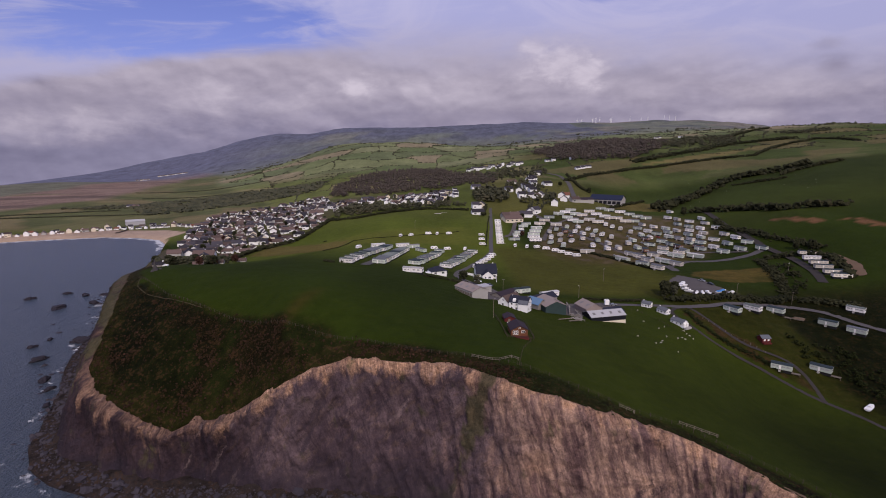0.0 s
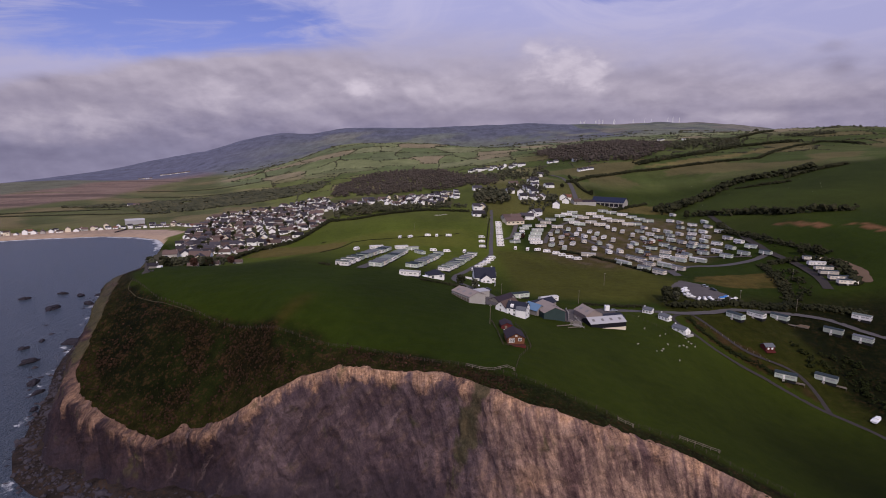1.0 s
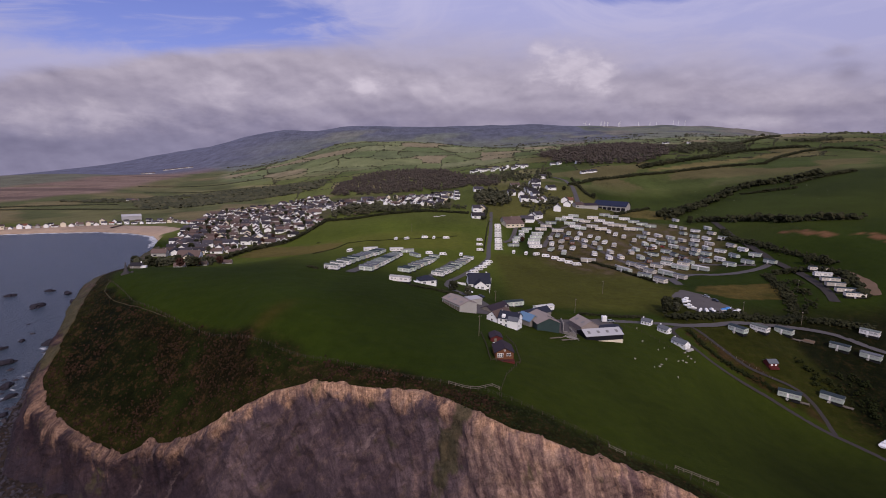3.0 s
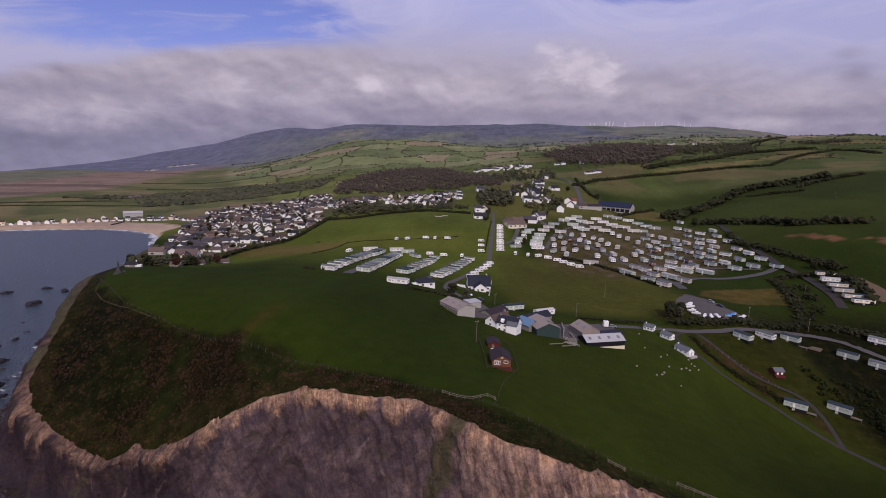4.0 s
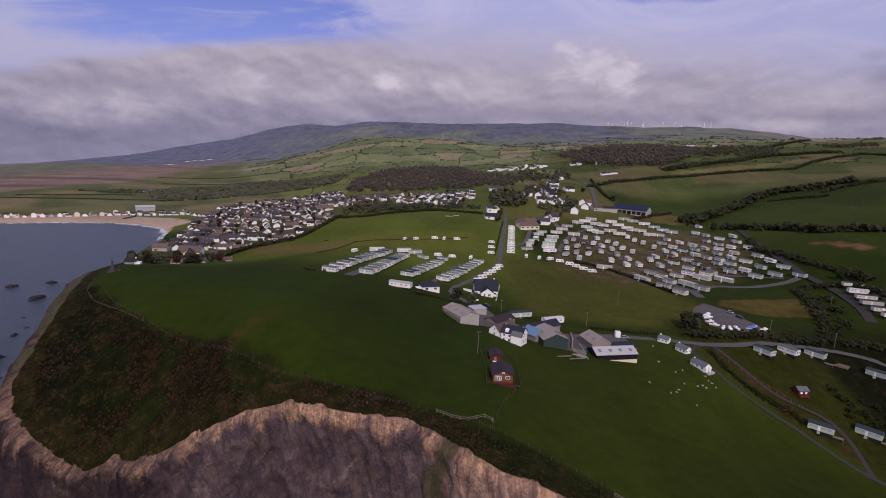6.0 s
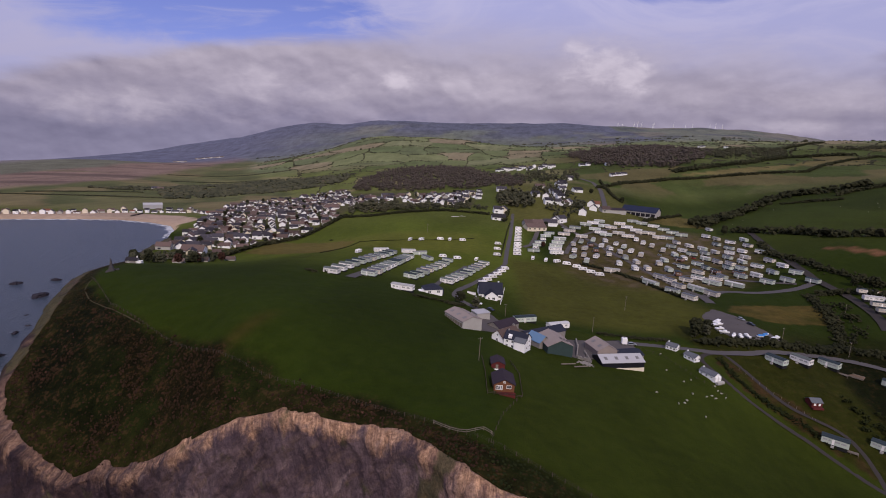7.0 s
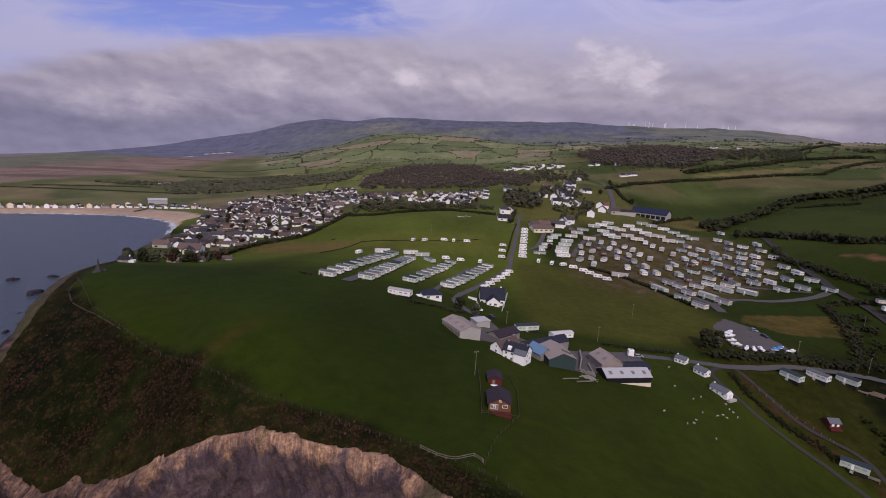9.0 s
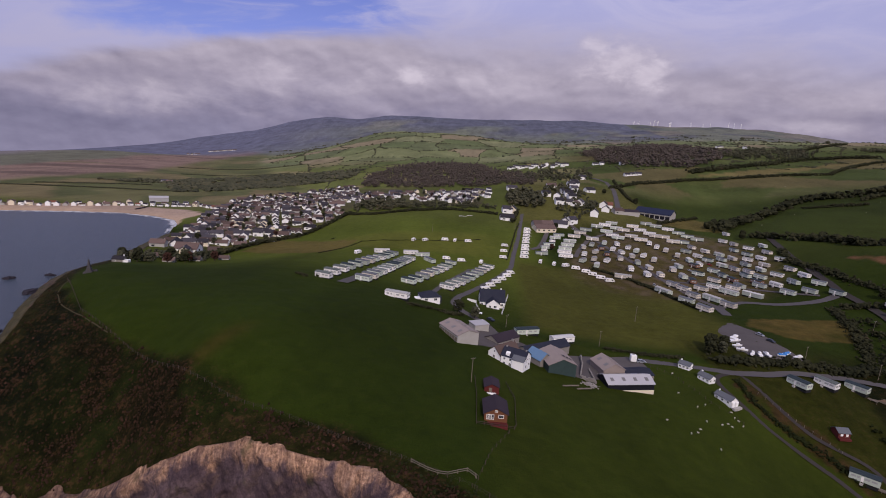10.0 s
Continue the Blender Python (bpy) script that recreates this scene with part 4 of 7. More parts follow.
WOOD_LEAF = leaf_material("autumn_wood_leaves", (0.060, 0.052, 0.044), (0.088, 0.070, 0.058), (0.074, 0.078, 0.050))
COPPER_LEAF = leaf_material("copper_leaves", (0.032, 0.016, 0.012), (0.062, 0.030, 0.021))


# ---------------------------------------------------------------- building kit
def empty(name, label, category, group=""):
    return tagged(new(name), label, category, group)


def put(ob, x, y, turn=0.0, lift=0.0, scale=1.0):
    ob.matrix_basis = pose(x, y, gz(x, y) + lift, 0, 0, turn) @ Matrix.Diagonal((scale, scale, scale, 1))
    return ob


def bx(bm, cx, cy, z0, sx, sy, sz, bevel=0.0):
    """A box, by its middle and foot, into a bmesh."""
    made = bmesh.ops.create_cube(bm, size=1, matrix=Matrix.Translation((cx, cy, z0 + sz / 2)) @ Matrix.Diagonal((sx, sy, sz, 1)))
    if bevel:
        edges = list({e for v in made["verts"] for e in v.link_edges})
        bmesh.ops.bevel(bm, geom=edges, offset=bevel, segments=1, affect="EDGES")


def box(name, cx, cy, z0, sx, sy, sz, mat, parent, label="", bevel=0.0):
    bm = bmesh.new()
    bx(bm, cx, cy, z0, sx, sy, sz, bevel)
    return part(name, bm, mat, parent, label)


def extrude_profile(bm, profile, x0, x1):
    """A closed outline in y, z drawn out along x."""
    a = [bm.verts.new((x0, y, z)) for y, z in profile]
    b = [bm.verts.new((x1, y, z)) for y, z in profile]
    bm.faces.new(a[::-1])
    bm.faces.new(b)
    for i in range(len(a)):
        j = (i + 1) % len(a)
        bm.faces.new((a[i], a[j], b[j], b[i]))


def gabled(name, length, depth, eaves, ridge, mat, parent, cx=0.0, cy=0.0, sink=2.0):
    """Walls of a building with gables at both ends of its length, as one mesh."""
    bm = bmesh.new()
    d = depth / 2
    extrude_profile(bm, [(-d + cy, -sink), (d + cy, -sink), (d + cy, eaves), (cy, ridge), (-d + cy, eaves)], cx - length / 2, cx + length / 2)
    bmesh.ops.recalc_face_normals(bm, faces=bm.faces)
    return part(name, bm, mat, parent)


def roof(name, length, depth, eaves, ridge, mat, parent, cx=0.0, cy=0.0, over=0.35, thick=0.16, label=""):
    """Two slopes with thickness and an overhang."""
    bm = bmesh.new()
    d = depth / 2
    slope = (ridge - eaves) / d
    lo = eaves - over * slope
    extrude_profile(bm, [(cy - d - over, lo + 0.03), (cy, ridge + 0.03), (cy + d + over, lo + 0.03), (cy + d + over, lo + thick), (cy, ridge + thick + 0.05), (cy - d - over, lo + thick)],
                    cx - length / 2 - over, cx + length / 2 + over)
    bmesh.ops.recalc_face_normals(bm, faces=bm.faces)
    return part(name, bm, mat, parent, label)


def hip_roof(length, depth, eaves, ridge, mat, parent, over=0.4):
    bm = bmesh.new()
    a, d, h = length / 2 + over, depth / 2 + over, max(length / 2 - depth / 2, 0.3)
    base = [bm.verts.new(v) for v in ((-a, -d, eaves), (a, -d, eaves), (a, d, eaves), (-a, d, eaves))]
    low = [bm.verts.new((v.co.x, v.co.y, eaves - 0.15)) for v in base]
    r0, r1 = bm.verts.new((-h, 0, ridge)), bm.verts.new((h, 0, ridge))
    for f in ((base[0], base[1], r1, r0), (base[1], base[2], r1), (base[2], base[3], r0, r1), (base[3], base[0], r0), low[::-1]):
        bm.faces.new(f)
    for i in range(4):
        j = (i + 1) % 4
        bm.faces.new((low[i], low[j], base[j], base[i]))
    return part("roof", bm, mat, parent)


def window(x, y, z, wide, high, parent, way="y", rim=None, glass=None):
    """A pane, with a frame round it where one shows; way: the axis along which it looks."""
    depth = 0.10
    s = (wide, depth, high) if way == "y" else (depth, wide, high)
    win = box("window", x, y, z, *s, glass or GLASS, parent)
    if rim:
        bm = bmesh.new()
        for off, w, z0, h in ((-wide / 2, 0.12, 0, high), (wide / 2, 0.12, 0, high), (0, 0.07, 0, high), (0, wide + 0.12, -0.06, 0.12), (0, wide + 0.12, high - 0.06, 0.12)):
            if way == "y":
                bx(bm, x + off, y, z + z0, w, depth + 0.06, h)
            else:
                bx(bm, x, y + off, z + z0, depth + 0.06, w, h)
        part("frame", bm, rim, win)
    return win


_ico = bmesh.new()
bmesh.ops.create_icosphere(_ico, subdivisions=1, radius=1.0)
ICO_V = np.array([v.co for v in _ico.verts])
ICO_F = np.array([[v.index for v in f.verts] for f in _ico.faces])
_ico.free()


def clumps(name, centres, radii, mat, seed=0, squash=0.8, parent=None, label="", smooth_faces=False):
    """Leafy or stony lumps, each of its own crooked shape, as one mesh."""
    rng = np.random.default_rng(seed)
    centres, radii = np.asarray(centres, float), np.asarray(radii, float)
    n, k = len(centres), len(ICO_V)
    shape = ICO_V[None] * rng.uniform(0.55, 1.35, (n, k, 1))
    turn = rng.uniform(0, 6.28, n)
    c, s = np.cos(turn)[:, None], np.sin(turn)[:, None]
    v = np.stack([shape[..., 0] * c - shape[..., 1] * s, shape[..., 0] * s + shape[..., 1] * c, shape[..., 2] * squash], -1) * radii[:, None, None] + centres[:, None]
    f = (ICO_F[None] + (np.arange(n) * k)[:, None, None]).reshape(-1, 3)
    return sheet(name, v.reshape(-1, 3), f, mat, parent, label, smooth_faces)


def along(points, step, jitter=0.0, rng=None):
    """Points set out along a line."""
    pts = np.array(points, float)
    seg = np.r_[0, np.cumsum(np.hypot(*np.diff(pts, axis=0).T))]
    s = np.arange(0, seg[-1], step)
    out = np.c_[np.interp(s, seg, pts[:, 0]), np.interp(s, seg, pts[:, 1])]
    return out + (rng.normal(0, jitter, out.shape) if rng is not None else 0)


def hedge(points, height, width, label, seed, mat=None, name="hedge"):
    """A hedge of leafy lumps along a line."""
    rng = np.random.default_rng(seed)
    step = height * 0.30
    base = np.concatenate([along(points, step, width * 0.30, rng) for _ in range(5)])
    z = gzs(base[:, 0], base[:, 1])
    size = height * rng.uniform(0.14, 0.36, len(base)) * (1 + 0.35 * ripple(base[:, 0], base[:, 1], height * 9, seed))
    up = rng.uniform(0.0, 0.75, len(base)) * height
    ob = clumps(name, np.c_[base, z + up * 0.8 + size * 0.25], size, mat or LEAF, seed)
    return tagged(ob, label, "hedge", kind="stuff")


def wood(name, inside, count, height, label, seed, mat=None, lumps=13):
    """Many trees as one mass. inside: corners of its plan."""
    rng = np.random.default_rng(seed)
    ring = np.array(inside, float)
    lo, hi = ring.min(0), ring.max(0)
    p = rng.uniform(lo, hi, (count * 6, 2))
    keep = np.zeros(len(p), bool)
    for (ax, ay), (bx_, by_) in zip(ring, np.roll(ring, -1, 0)):
        cross = (ay > p[:, 1]) != (by_ > p[:, 1])
        keep ^= cross & (p[:, 0] < (bx_ - ax) * (p[:, 1] - ay) / (by_ - ay + 1e-12) + ax)
    p = p[keep][:count]
    z = gzs(p[:, 0], p[:, 1])
    tall = height * rng.uniform(0.6, 1.25, len(p))
    n = len(p)
    spread_r = tall[:, None] * 0.30
    ang, rad, up = rng.uniform(0, 6.28, (n, lumps)), np.sqrt(rng.uniform(0, 1, (n, lumps))), rng.uniform(0.05, 0.95, (n, lumps))
    wide = np.sqrt(np.clip(1.05 - up ** 2, 0.05, 1))
    cx, cy = p[:, :1] + np.cos(ang) * rad * spread_r * wide * 1.4, p[:, 1:] + np.sin(ang) * rad * spread_r * wide * 1.4
    c = np.stack([cx, cy, z[:, None] + tall[:, None] * (0.12 + 0.82 * up)], -1).reshape(-1, 3)
    r = (tall[:, None] * rng.uniform(0.12, 0.23, (n, lumps))).ravel()
    return tagged(clumps(name, c, r, mat or LEAF_DARK, seed, 0.75, smooth_faces=True), label, "trees", kind="stuff")


def scrub(name, ring, count, low, high, label, seed, mat=None, category="scrub"):
    """Low thick cover: squat leafy lumps packed over an area."""
    rng = np.random.default_rng(seed)
    ring = np.array(ring, float)
    p = rng.uniform(ring.min(0), ring.max(0), (count * 6, 2))
    p = p[within(ring, p[:, 0], p[:, 1]) > 0.5]
    p = p[ripple(p[:, 0], p[:, 1], 90, seed) > -0.55][:count]
    r = rng.uniform(low, high, len(p))
    return tagged(clumps(name, np.c_[p, gzs(p[:, 0], p[:, 1]) + r * 0.25], r, mat or LEAF_DARK, seed, 0.55), label, category, kind="stuff")


def tree(height, seed, mat, label, group="garden trees"):
    """A tree: tapered trunk with limbs, and a crown of many leafy lumps."""
    rng = np.random.default_rng(seed)
    root = empty("tree", label, "tree", group)
    bm = bmesh.new()
    trunk = height * 0.42
    bmesh.ops.create_cone(bm, cap_ends=True, segments=7, radius1=height * 0.035, radius2=height * 0.016, depth=trunk + 0.6, matrix=Matrix.Translation((0, 0, trunk / 2 - 0.3)))
    for i in range(6):
        a, z0, long = rng.uniform(0, 6.28), trunk * rng.uniform(0.5, 0.95), height * rng.uniform(0.22, 0.34)
        m = Matrix.Translation((0, 0, z0)) @ Matrix.Rotation(a, 4, "Z") @ Matrix.Rotation(radians(rng.uniform(28, 58)), 4, "Y") @ Matrix.Translation((0, 0, long / 2))
        bmesh.ops.create_cone(bm, cap_ends=False, segments=5, radius1=height * 0.014, radius2=height * 0.005, depth=long, matrix=m)
    part("trunk", bm, BARK, root)
    n = 110
    up = rng.uniform(0, 1, n)
    rad = np.sqrt(rng.uniform(0.05, 1, n)) * height * 0.34 * np.sqrt(np.clip(1.08 - (up * 1.7 - 0.75) ** 2, 0.06, 1))
    a = rng.uniform(0, 6.28, n)
    c = np.stack([np.cos(a) * rad, np.sin(a) * rad, height * (0.24 + 0.70 * up)], 1)
    clumps("crown", c, height * rng.uniform(0.055, 0.125, n), mat, seed, 0.8, root)
    return root


def strip(name, points, wide, mat, label, lift=0.06, category="road", step=3.0):
    """A road or track laid over the ground along a line."""
    mid = along(points, step)
    mid = np.vstack([mid, points[-1]])
    for _ in range(3):
        mid[1:-1] = (mid[:-2] + 2 * mid[1:-1] + mid[2:]) / 4
    t = np.gradient(mid, axis=0)
    t /= np.linalg.norm(t, axis=1)[:, None] + 1e-9
    side = np.c_[-t[:, 1], t[:, 0]]
    across = np.linspace(-0.5, 0.5, 5)
    w = wide * (1 + 0.08 * ripple(mid[:, 0], mid[:, 1], 25, 31))
    p = mid[:, None] + side[:, None] * (across[:, None] * w[:, None, None])
    z = gzs(p[..., 0].ravel(), p[..., 1].ravel()) + lift
    z = z.reshape(p.shape[:2])
    z = np.maximum(z, z[:, 2:3] - 0.05) + np.array([-0.04, 0, 0.03, 0, -0.04])
    v = np.concatenate([p, z[..., None]], -1).reshape(-1, 3)
    return tagged(sheet(name, v, grid_faces(len(mid), 5), mat), label, category, kind="structure")


def patch(name, ring, mat, label, lift=0.08, category="ground", cell=3.0):
    """A flat-lying area with a ragged edge, draped over the ground."""
    ring = np.array(ring, float)
    mid = ring.mean(0)
    rim = along(np.vstack([ring, ring[:1]]), cell)
    for _ in range(2):
        rim = (np.roll(rim, 1, 0) + 2 * rim + np.roll(rim, -1, 0)) / 4
    rim = rim + 0.8 * np.c_[ripple(rim[:, 0], rim[:, 1], 9, 41), ripple(rim[:, 0], rim[:, 1], 9, 42)]
    k = max(4, int(np.hypot(*(rim - mid).T).max() / cell))
    s = np.linspace(0.02, 1, k)
    p = mid + (rim[:, None] - mid) * s[None, :, None]
    p = np.concatenate([p, p[:1]])
    z = gzs(p[..., 0].ravel(), p[..., 1].ravel()).reshape(p.shape[:2]) + lift - 0.05 * (s > 0.98)
    return tagged(sheet(name, np.concatenate([p, z[..., None]], -1).reshape(-1, 3), grid_faces(len(p), k), mat), label, category, kind="structure")


# ---------------------------------------------------------------- roads, yards and paths
strip("road_lane", [(64, 690), (60, 640), (55, 575), (48, 507), (44, 456), (34, 415), (26, 385), (17, 355), (10, 330), (8, 310), (12, 299), (19, 295), (26, 284), (32, 270), (36, 262)], 4.0, TARMAC, "narrow grey tarmac lane down to the farm")
strip("road_coast", [(96, 280), (109, 281), (123.5, 279.2), (134.5, 277.8), (156.3, 281.1), (178.3, 288.5), (198.7, 296.5), (213.7, 295.8), (224.7, 289.9), (231.1, 282.4), (234.4, 276.2), (270, 235)], 4.2, TARMAC, "grey tarmac road past the caravans")
strip("track_cottages", [(134.5, 277.8), (124.2, 270.4), (126.4, 257.9), (131.5, 249.1), (138.2, 243.4), (146.9, 239.6), (153.2, 232.8), (157.4, 227.5), (162.2, 220.1), (165.3, 214.5), (169.3, 210.6), (174.1, 205.3), (177.2, 201.7), (190, 178), (205, 140)], 2.3, DIRT, "stony track past the cottages and down the valley")
strip("track_valley", [(139.2, 276.6), (142.5, 270.0), (146.1, 259.9), (151.0, 253.1), (155.6, 246.7), (163.0, 241.7), (171.7, 239.2), (173.5, 232.3), (173.2, 224.6), (171.6, 217.0), (170.1, 210.8)], 2.0, DIRT, "stony track winding between caravans")
strip("road_camp", [(172, 367), (176, 389), (200, 411), (226, 411), (258, 420), (276, 429)], 6.0, TARMAC, "tarmac camp road", 0.22)
strip("road_terrace", [(330, 640), (317, 595), (302, 543), (283, 468), (276, 429), (276, 402), (272, 382), (262, 350), (252, 328)], 6.0, DIRT, "stony road in front of the terrace", 0.22)
strip("road_camp_inner", [(176, 389), (172, 420), (171, 459), (162, 523), (141, 597), (119, 653), (112, 680)], 5.0, GRAVEL, "gravel road between the static caravans", 0.22)
strip("road_camp_cross", [(171, 470), (200, 470), (232, 452), (262, 430)], 4.5, GRAVEL, "gravel road between the static caravans", 0.22)
strip("road_camp_upper", [(108, 540), (118, 575), (134, 612), (170, 640), (215, 655)], 4.5, GRAVEL, "gravel road between the static caravans", 0.22)
strip("road_hill", [(188, 735), (198, 770), (212, 850), (222, 910), (228, 1000), (215, 1060)], 7.0, TARMAC, "tarmac hill road out of the village", 0.6)
strip("track_rows_west", [(-46, 292), (-42, 330), (-40, 380), (-36, 440)], 6.0, TARMAC, "dark tarmac strip between static caravans", 0.22)
strip("track_rows_east", [(-4, 318), (0, 360), (12, 430)], 3.0, TARMAC, "tarmac strip between static caravans", 0.22)
strip("road_house", [(92, 640), (84, 600), (76, 560), (66, 540)], 5.0, GRAVEL, "gravel drive past touring caravans", 0.22)
patch("pavement_carpark", [(150, 330), (153, 309), (150, 297), (165, 295), (180, 299), (176, 312), (172, 333), (166, 352)], GRAVEL, "gravel boat park with puddle stains")
patch("pavement_yard", [(14, 246), (24, 250), (36, 250), (48, 252), (66, 268), (78, 274), (96, 284), (98, 266), (84, 256), (72, 246), (64, 240), (50, 248), (34, 262), (24, 285), (16, 280), (24, 262)], GRAVEL, "dusty grey farmyard")
patch("ground_terrace_bank", [(292, 395), (297, 377), (295, 352), (284, 331), (277, 334), (283, 350), (285, 370)], EARTH, "bare reddish bank behind the terrace", 0.3)
patch("ground_slip", [(84, 116), (90, 113), (99, 106), (97, 103), (90, 108)], EARTH, "bare slip of sandy soil")
strip("path_headland", [(-150, 246), (-146, 236), (-136, 226), (-124, 219), (-112, 212), (-101, 206)], 0.4, WORN, "trodden earth footpath on the headland", 0.05, "path", 1.5)


# ---------------------------------------------------------------- the farm
def farm_shed(label, x, y, length, depth, eaves, ridge, turn, wall_mat, roof_mat, lights=0, name="barn"):
    shed = empty(name, label, "barn")
    gabled("wall", length, depth, eaves, ridge, wall_mat, shed)
    roof("roof", length, depth, eaves, ridge, roof_mat, shed, over=0.3)
    # sheet seams along the slope
    slope = math.atan2(ridge - eaves, depth / 2)
    run = math.hypot(ridge - eaves, depth / 2)
    for side in (-1, 1):
        for i in range(lights):
            at = -length / 2 + length * (i + 0.5) / lights
            bm = bmesh.new()
            bx(bm, 0, 0, 0, length / lights * 0.28, run * 0.34, 0.05)
            bmesh.ops.transform(bm, matrix=Matrix.Translation((at, side * depth * 0.26, eaves + (ridge - eaves) * 0.48 + 0.20)) @ Matrix.Rotation(-side * slope, 4, "X"), verts=bm.verts)
            part("rooflight", bm, SKYLIGHT, shed)
    return put(shed, x, y, turn)


long_shed = farm_shed("long shed, black boards over a white plinth, grey roof", 80.8, 245.4, 19.0, 9, 2.9, 4.8, 14.8, BLACK, LIGHT_SHEET, 4)
box("plinth", 0, -4.52, -2.4, 19.1, 0.16, 2.9, CREAM, long_shed, "cream painted plinth")
farm_shed("barn with a pinkish cement-sheet roof in the yard", 76, 256, 11, 9.4, 3.6, 6.0, 107, CEMENT, CEMENT, 2)
barn = farm_shed("green-clad barn with a holed cement roof", 53.6, 246, 14, 11.0, 4.2, 6.5, 104, GREEN_CLAD, CEMENT, 0)
# black slabs on the slope stand for the shade inside its holes
bm = bmesh.new()
for i, off in enumerate((-1.3, -0.2, 1.0)):
    bx(bm, -3.6 + 0.25 * i, off * 1.3 + 0.3, 0, 1.3, 0.9, 0.06)
bmesh.ops.transform(bm, matrix=Matrix.Translation((0, -2.9, 5.72)) @ Matrix.Rotation(math.atan2(2.3, 5.75), 4, "X"), verts=bm.verts)
part("roof_hole", bm, BLACK, barn, "black slabs for the shade inside roof holes")
farm_shed("small shed with a weathered blue sheet roof", 47, 247, 8, 6, 3.0, 5.4, 128, STONE, BLUE_SHEET)
farm_shed("low stone range with a dark slate roof", 51.0, 265.0, 23.5, 7, 2.0, 4.0, 37, STONE, SLATE)
farm_shed("dark-roofed outbuilding beside the farmhouse", 33.0, 265, 13.5, 7.5, 1.9, 3.7, 46, STONE, CAB_ROOF)
farm_shed("dark lean-to shed at the yard's end", 88, 258, 12, 8, 2.2, 3.4, 20, STONE, SLATE)
grey_barn = farm_shed("big barn with a dusty pink cement roof", 14.5, 252.5, 15, 9.8, 3.8, 5.4, 124, PEBBLE, CEMENT, 3)
for off in (-3.2, 2.6):
    box("door", 7.54, off * 0.82, -0.5, 0.12, 4.0 if off < 0 else 3.2, 3.7, GREY_WOOD if off < 0 else LIGHT_SHEET, grey_barn)
for i in range(7):
    box("side_opening", -6.2 + 2.05 * i, 4.94, 1.2, 1.7, 0.1, 1.6, GREY_WOOD, grey_barn)
flat_shed = empty("shed", "flat-roofed pale grey farm shed", "shed")
box("wall", 0, 0, -1, 7, 6, 3.8, PEBBLE, flat_shed)
box("roof", 0, 0, 2.8, 7.5, 6.5, 0.22, LIGHT_SHEET, flat_shed)
put(flat_shed, 22.5, 275, 30)

silo = empty("feed_tank", "small white feed tank behind the barn", "tank")
box("drum", 0, 0, 0.5, 2.5, 2.3, 3.0, WHITE, silo, "white tank", 0.18)
box("lid", 0, 0, 3.5, 1.2, 1.2, 0.18, LIGHT_SHEET, silo, bevel=0.04)
for a in range(4):
    box("leg", 1.3 * math.cos(a * 1.57 + 0.78), 1.2 * math.sin(a * 1.57 + 0.78), -0.5, 0.16, 0.16, 1.2, STEEL, silo)
put(silo, 92, 276)

farmhouse = empty("farmhouse", "white two-storey farmhouse with slate roofs and dormers", "house")
gabled("wall", 11, 8.5, 5.0, 8.0, WHITE, farmhouse)
roof("roof", 11, 8.5, 5.0, 8.0, SLATE, farmhouse, over=0.3)
gabled("porch_wing", 5.5, 4.4, 4.6, 6.2, WHITE, farmhouse, 2.8, -2.9)
roof("porch_roof", 5.5, 4.4, 4.6, 6.2, ROOF_GREY, farmhouse, 2.8, -2.9, over=0.2)
for cx in (-4.6, 4.6):
    box("chimney", cx, 0, 7.2, 0.6, 0.9, 1.3, STONE, farmhouse)
for cx in (-2.6,):
    dormer = gabled("dormer", 1.7, 1.9, 6.5, 7.2, WHITE, farmhouse, cx, -3.0, sink=-4.8)
for cx in (-3.8, -1.0, 2.0):
    window(cx, -4.28, 1.0, 1.1, 1.3, farmhouse, "y", WHITE)
    window(cx, -4.28, 3.4, 1.0, 1.1, farmhouse, "y", WHITE)
for cy in (-2.0, 1.8):
    window(5.53, cy, 1.0, 1.1, 1.3, farmhouse, "x", WHITE)
    window(5.53, cy, 3.5, 1.0, 1.2, farmhouse, "x", WHITE)
box("door", 0.4, -4.28, 0, 1.0, 0.1, 2.05, GREY_WOOD, farmhouse)
put(farmhouse, 37.2, 236.0, -24, 0, 0.83)
annexe = empty("house", "white cottage wing with a brown tiled roof", "house")
gabled("wall", 12, 6.4, 3.2, 6.0, WHITE, annexe)
roof("roof", 12, 6.4, 3.2, 6.0, BROWN_TILE, annexe)
window(-6.03, 0, 1.2, 1.1, 1.2, annexe, "x", WHITE)
window(-6.03, 0, 3.6, 0.8, 0.8, annexe, "x", WHITE)
for cx in (-3, 0, 3):
    window(cx, -3.23, 1.0, 1.0, 1.2, annexe, "y", WHITE)
box("chimney", 5.2, 0, 5.2, 0.7, 0.9, 1.6, STONE, annexe)
put(annexe, 32.8, 241.5, 48, 0, 0.92)

# the yard's stone walls and rubble
for k, (a, b) in enumerate((((63, 243), (66, 256)), ((66, 256), (67, 266)), ((63, 242), (68.5, 239.5)), ((68, 252), (68.5, 240)))):
    wall = empty("stone_wall", "low broken rubble wall in the farmyard", "wall", "yard walls")
    length = math.dist(a, b)
    for i in range(int(length / 0.9)):
        for row in range(3 if (i + k) % 4 else 2):
            box("stone", 0.45 + i * 0.9 + 0.4 * (row % 2), 0.05 * ((i * 7 + row) % 3 - 1), -0.35 + row * 0.5, 0.86, 0.5, 0.48, STONE, wall, bevel=0.06)
    put(wall, *a, math.degrees(math.atan2(b[1] - a[1], b[0] - a[0])))
rng = np.random.default_rng(7)
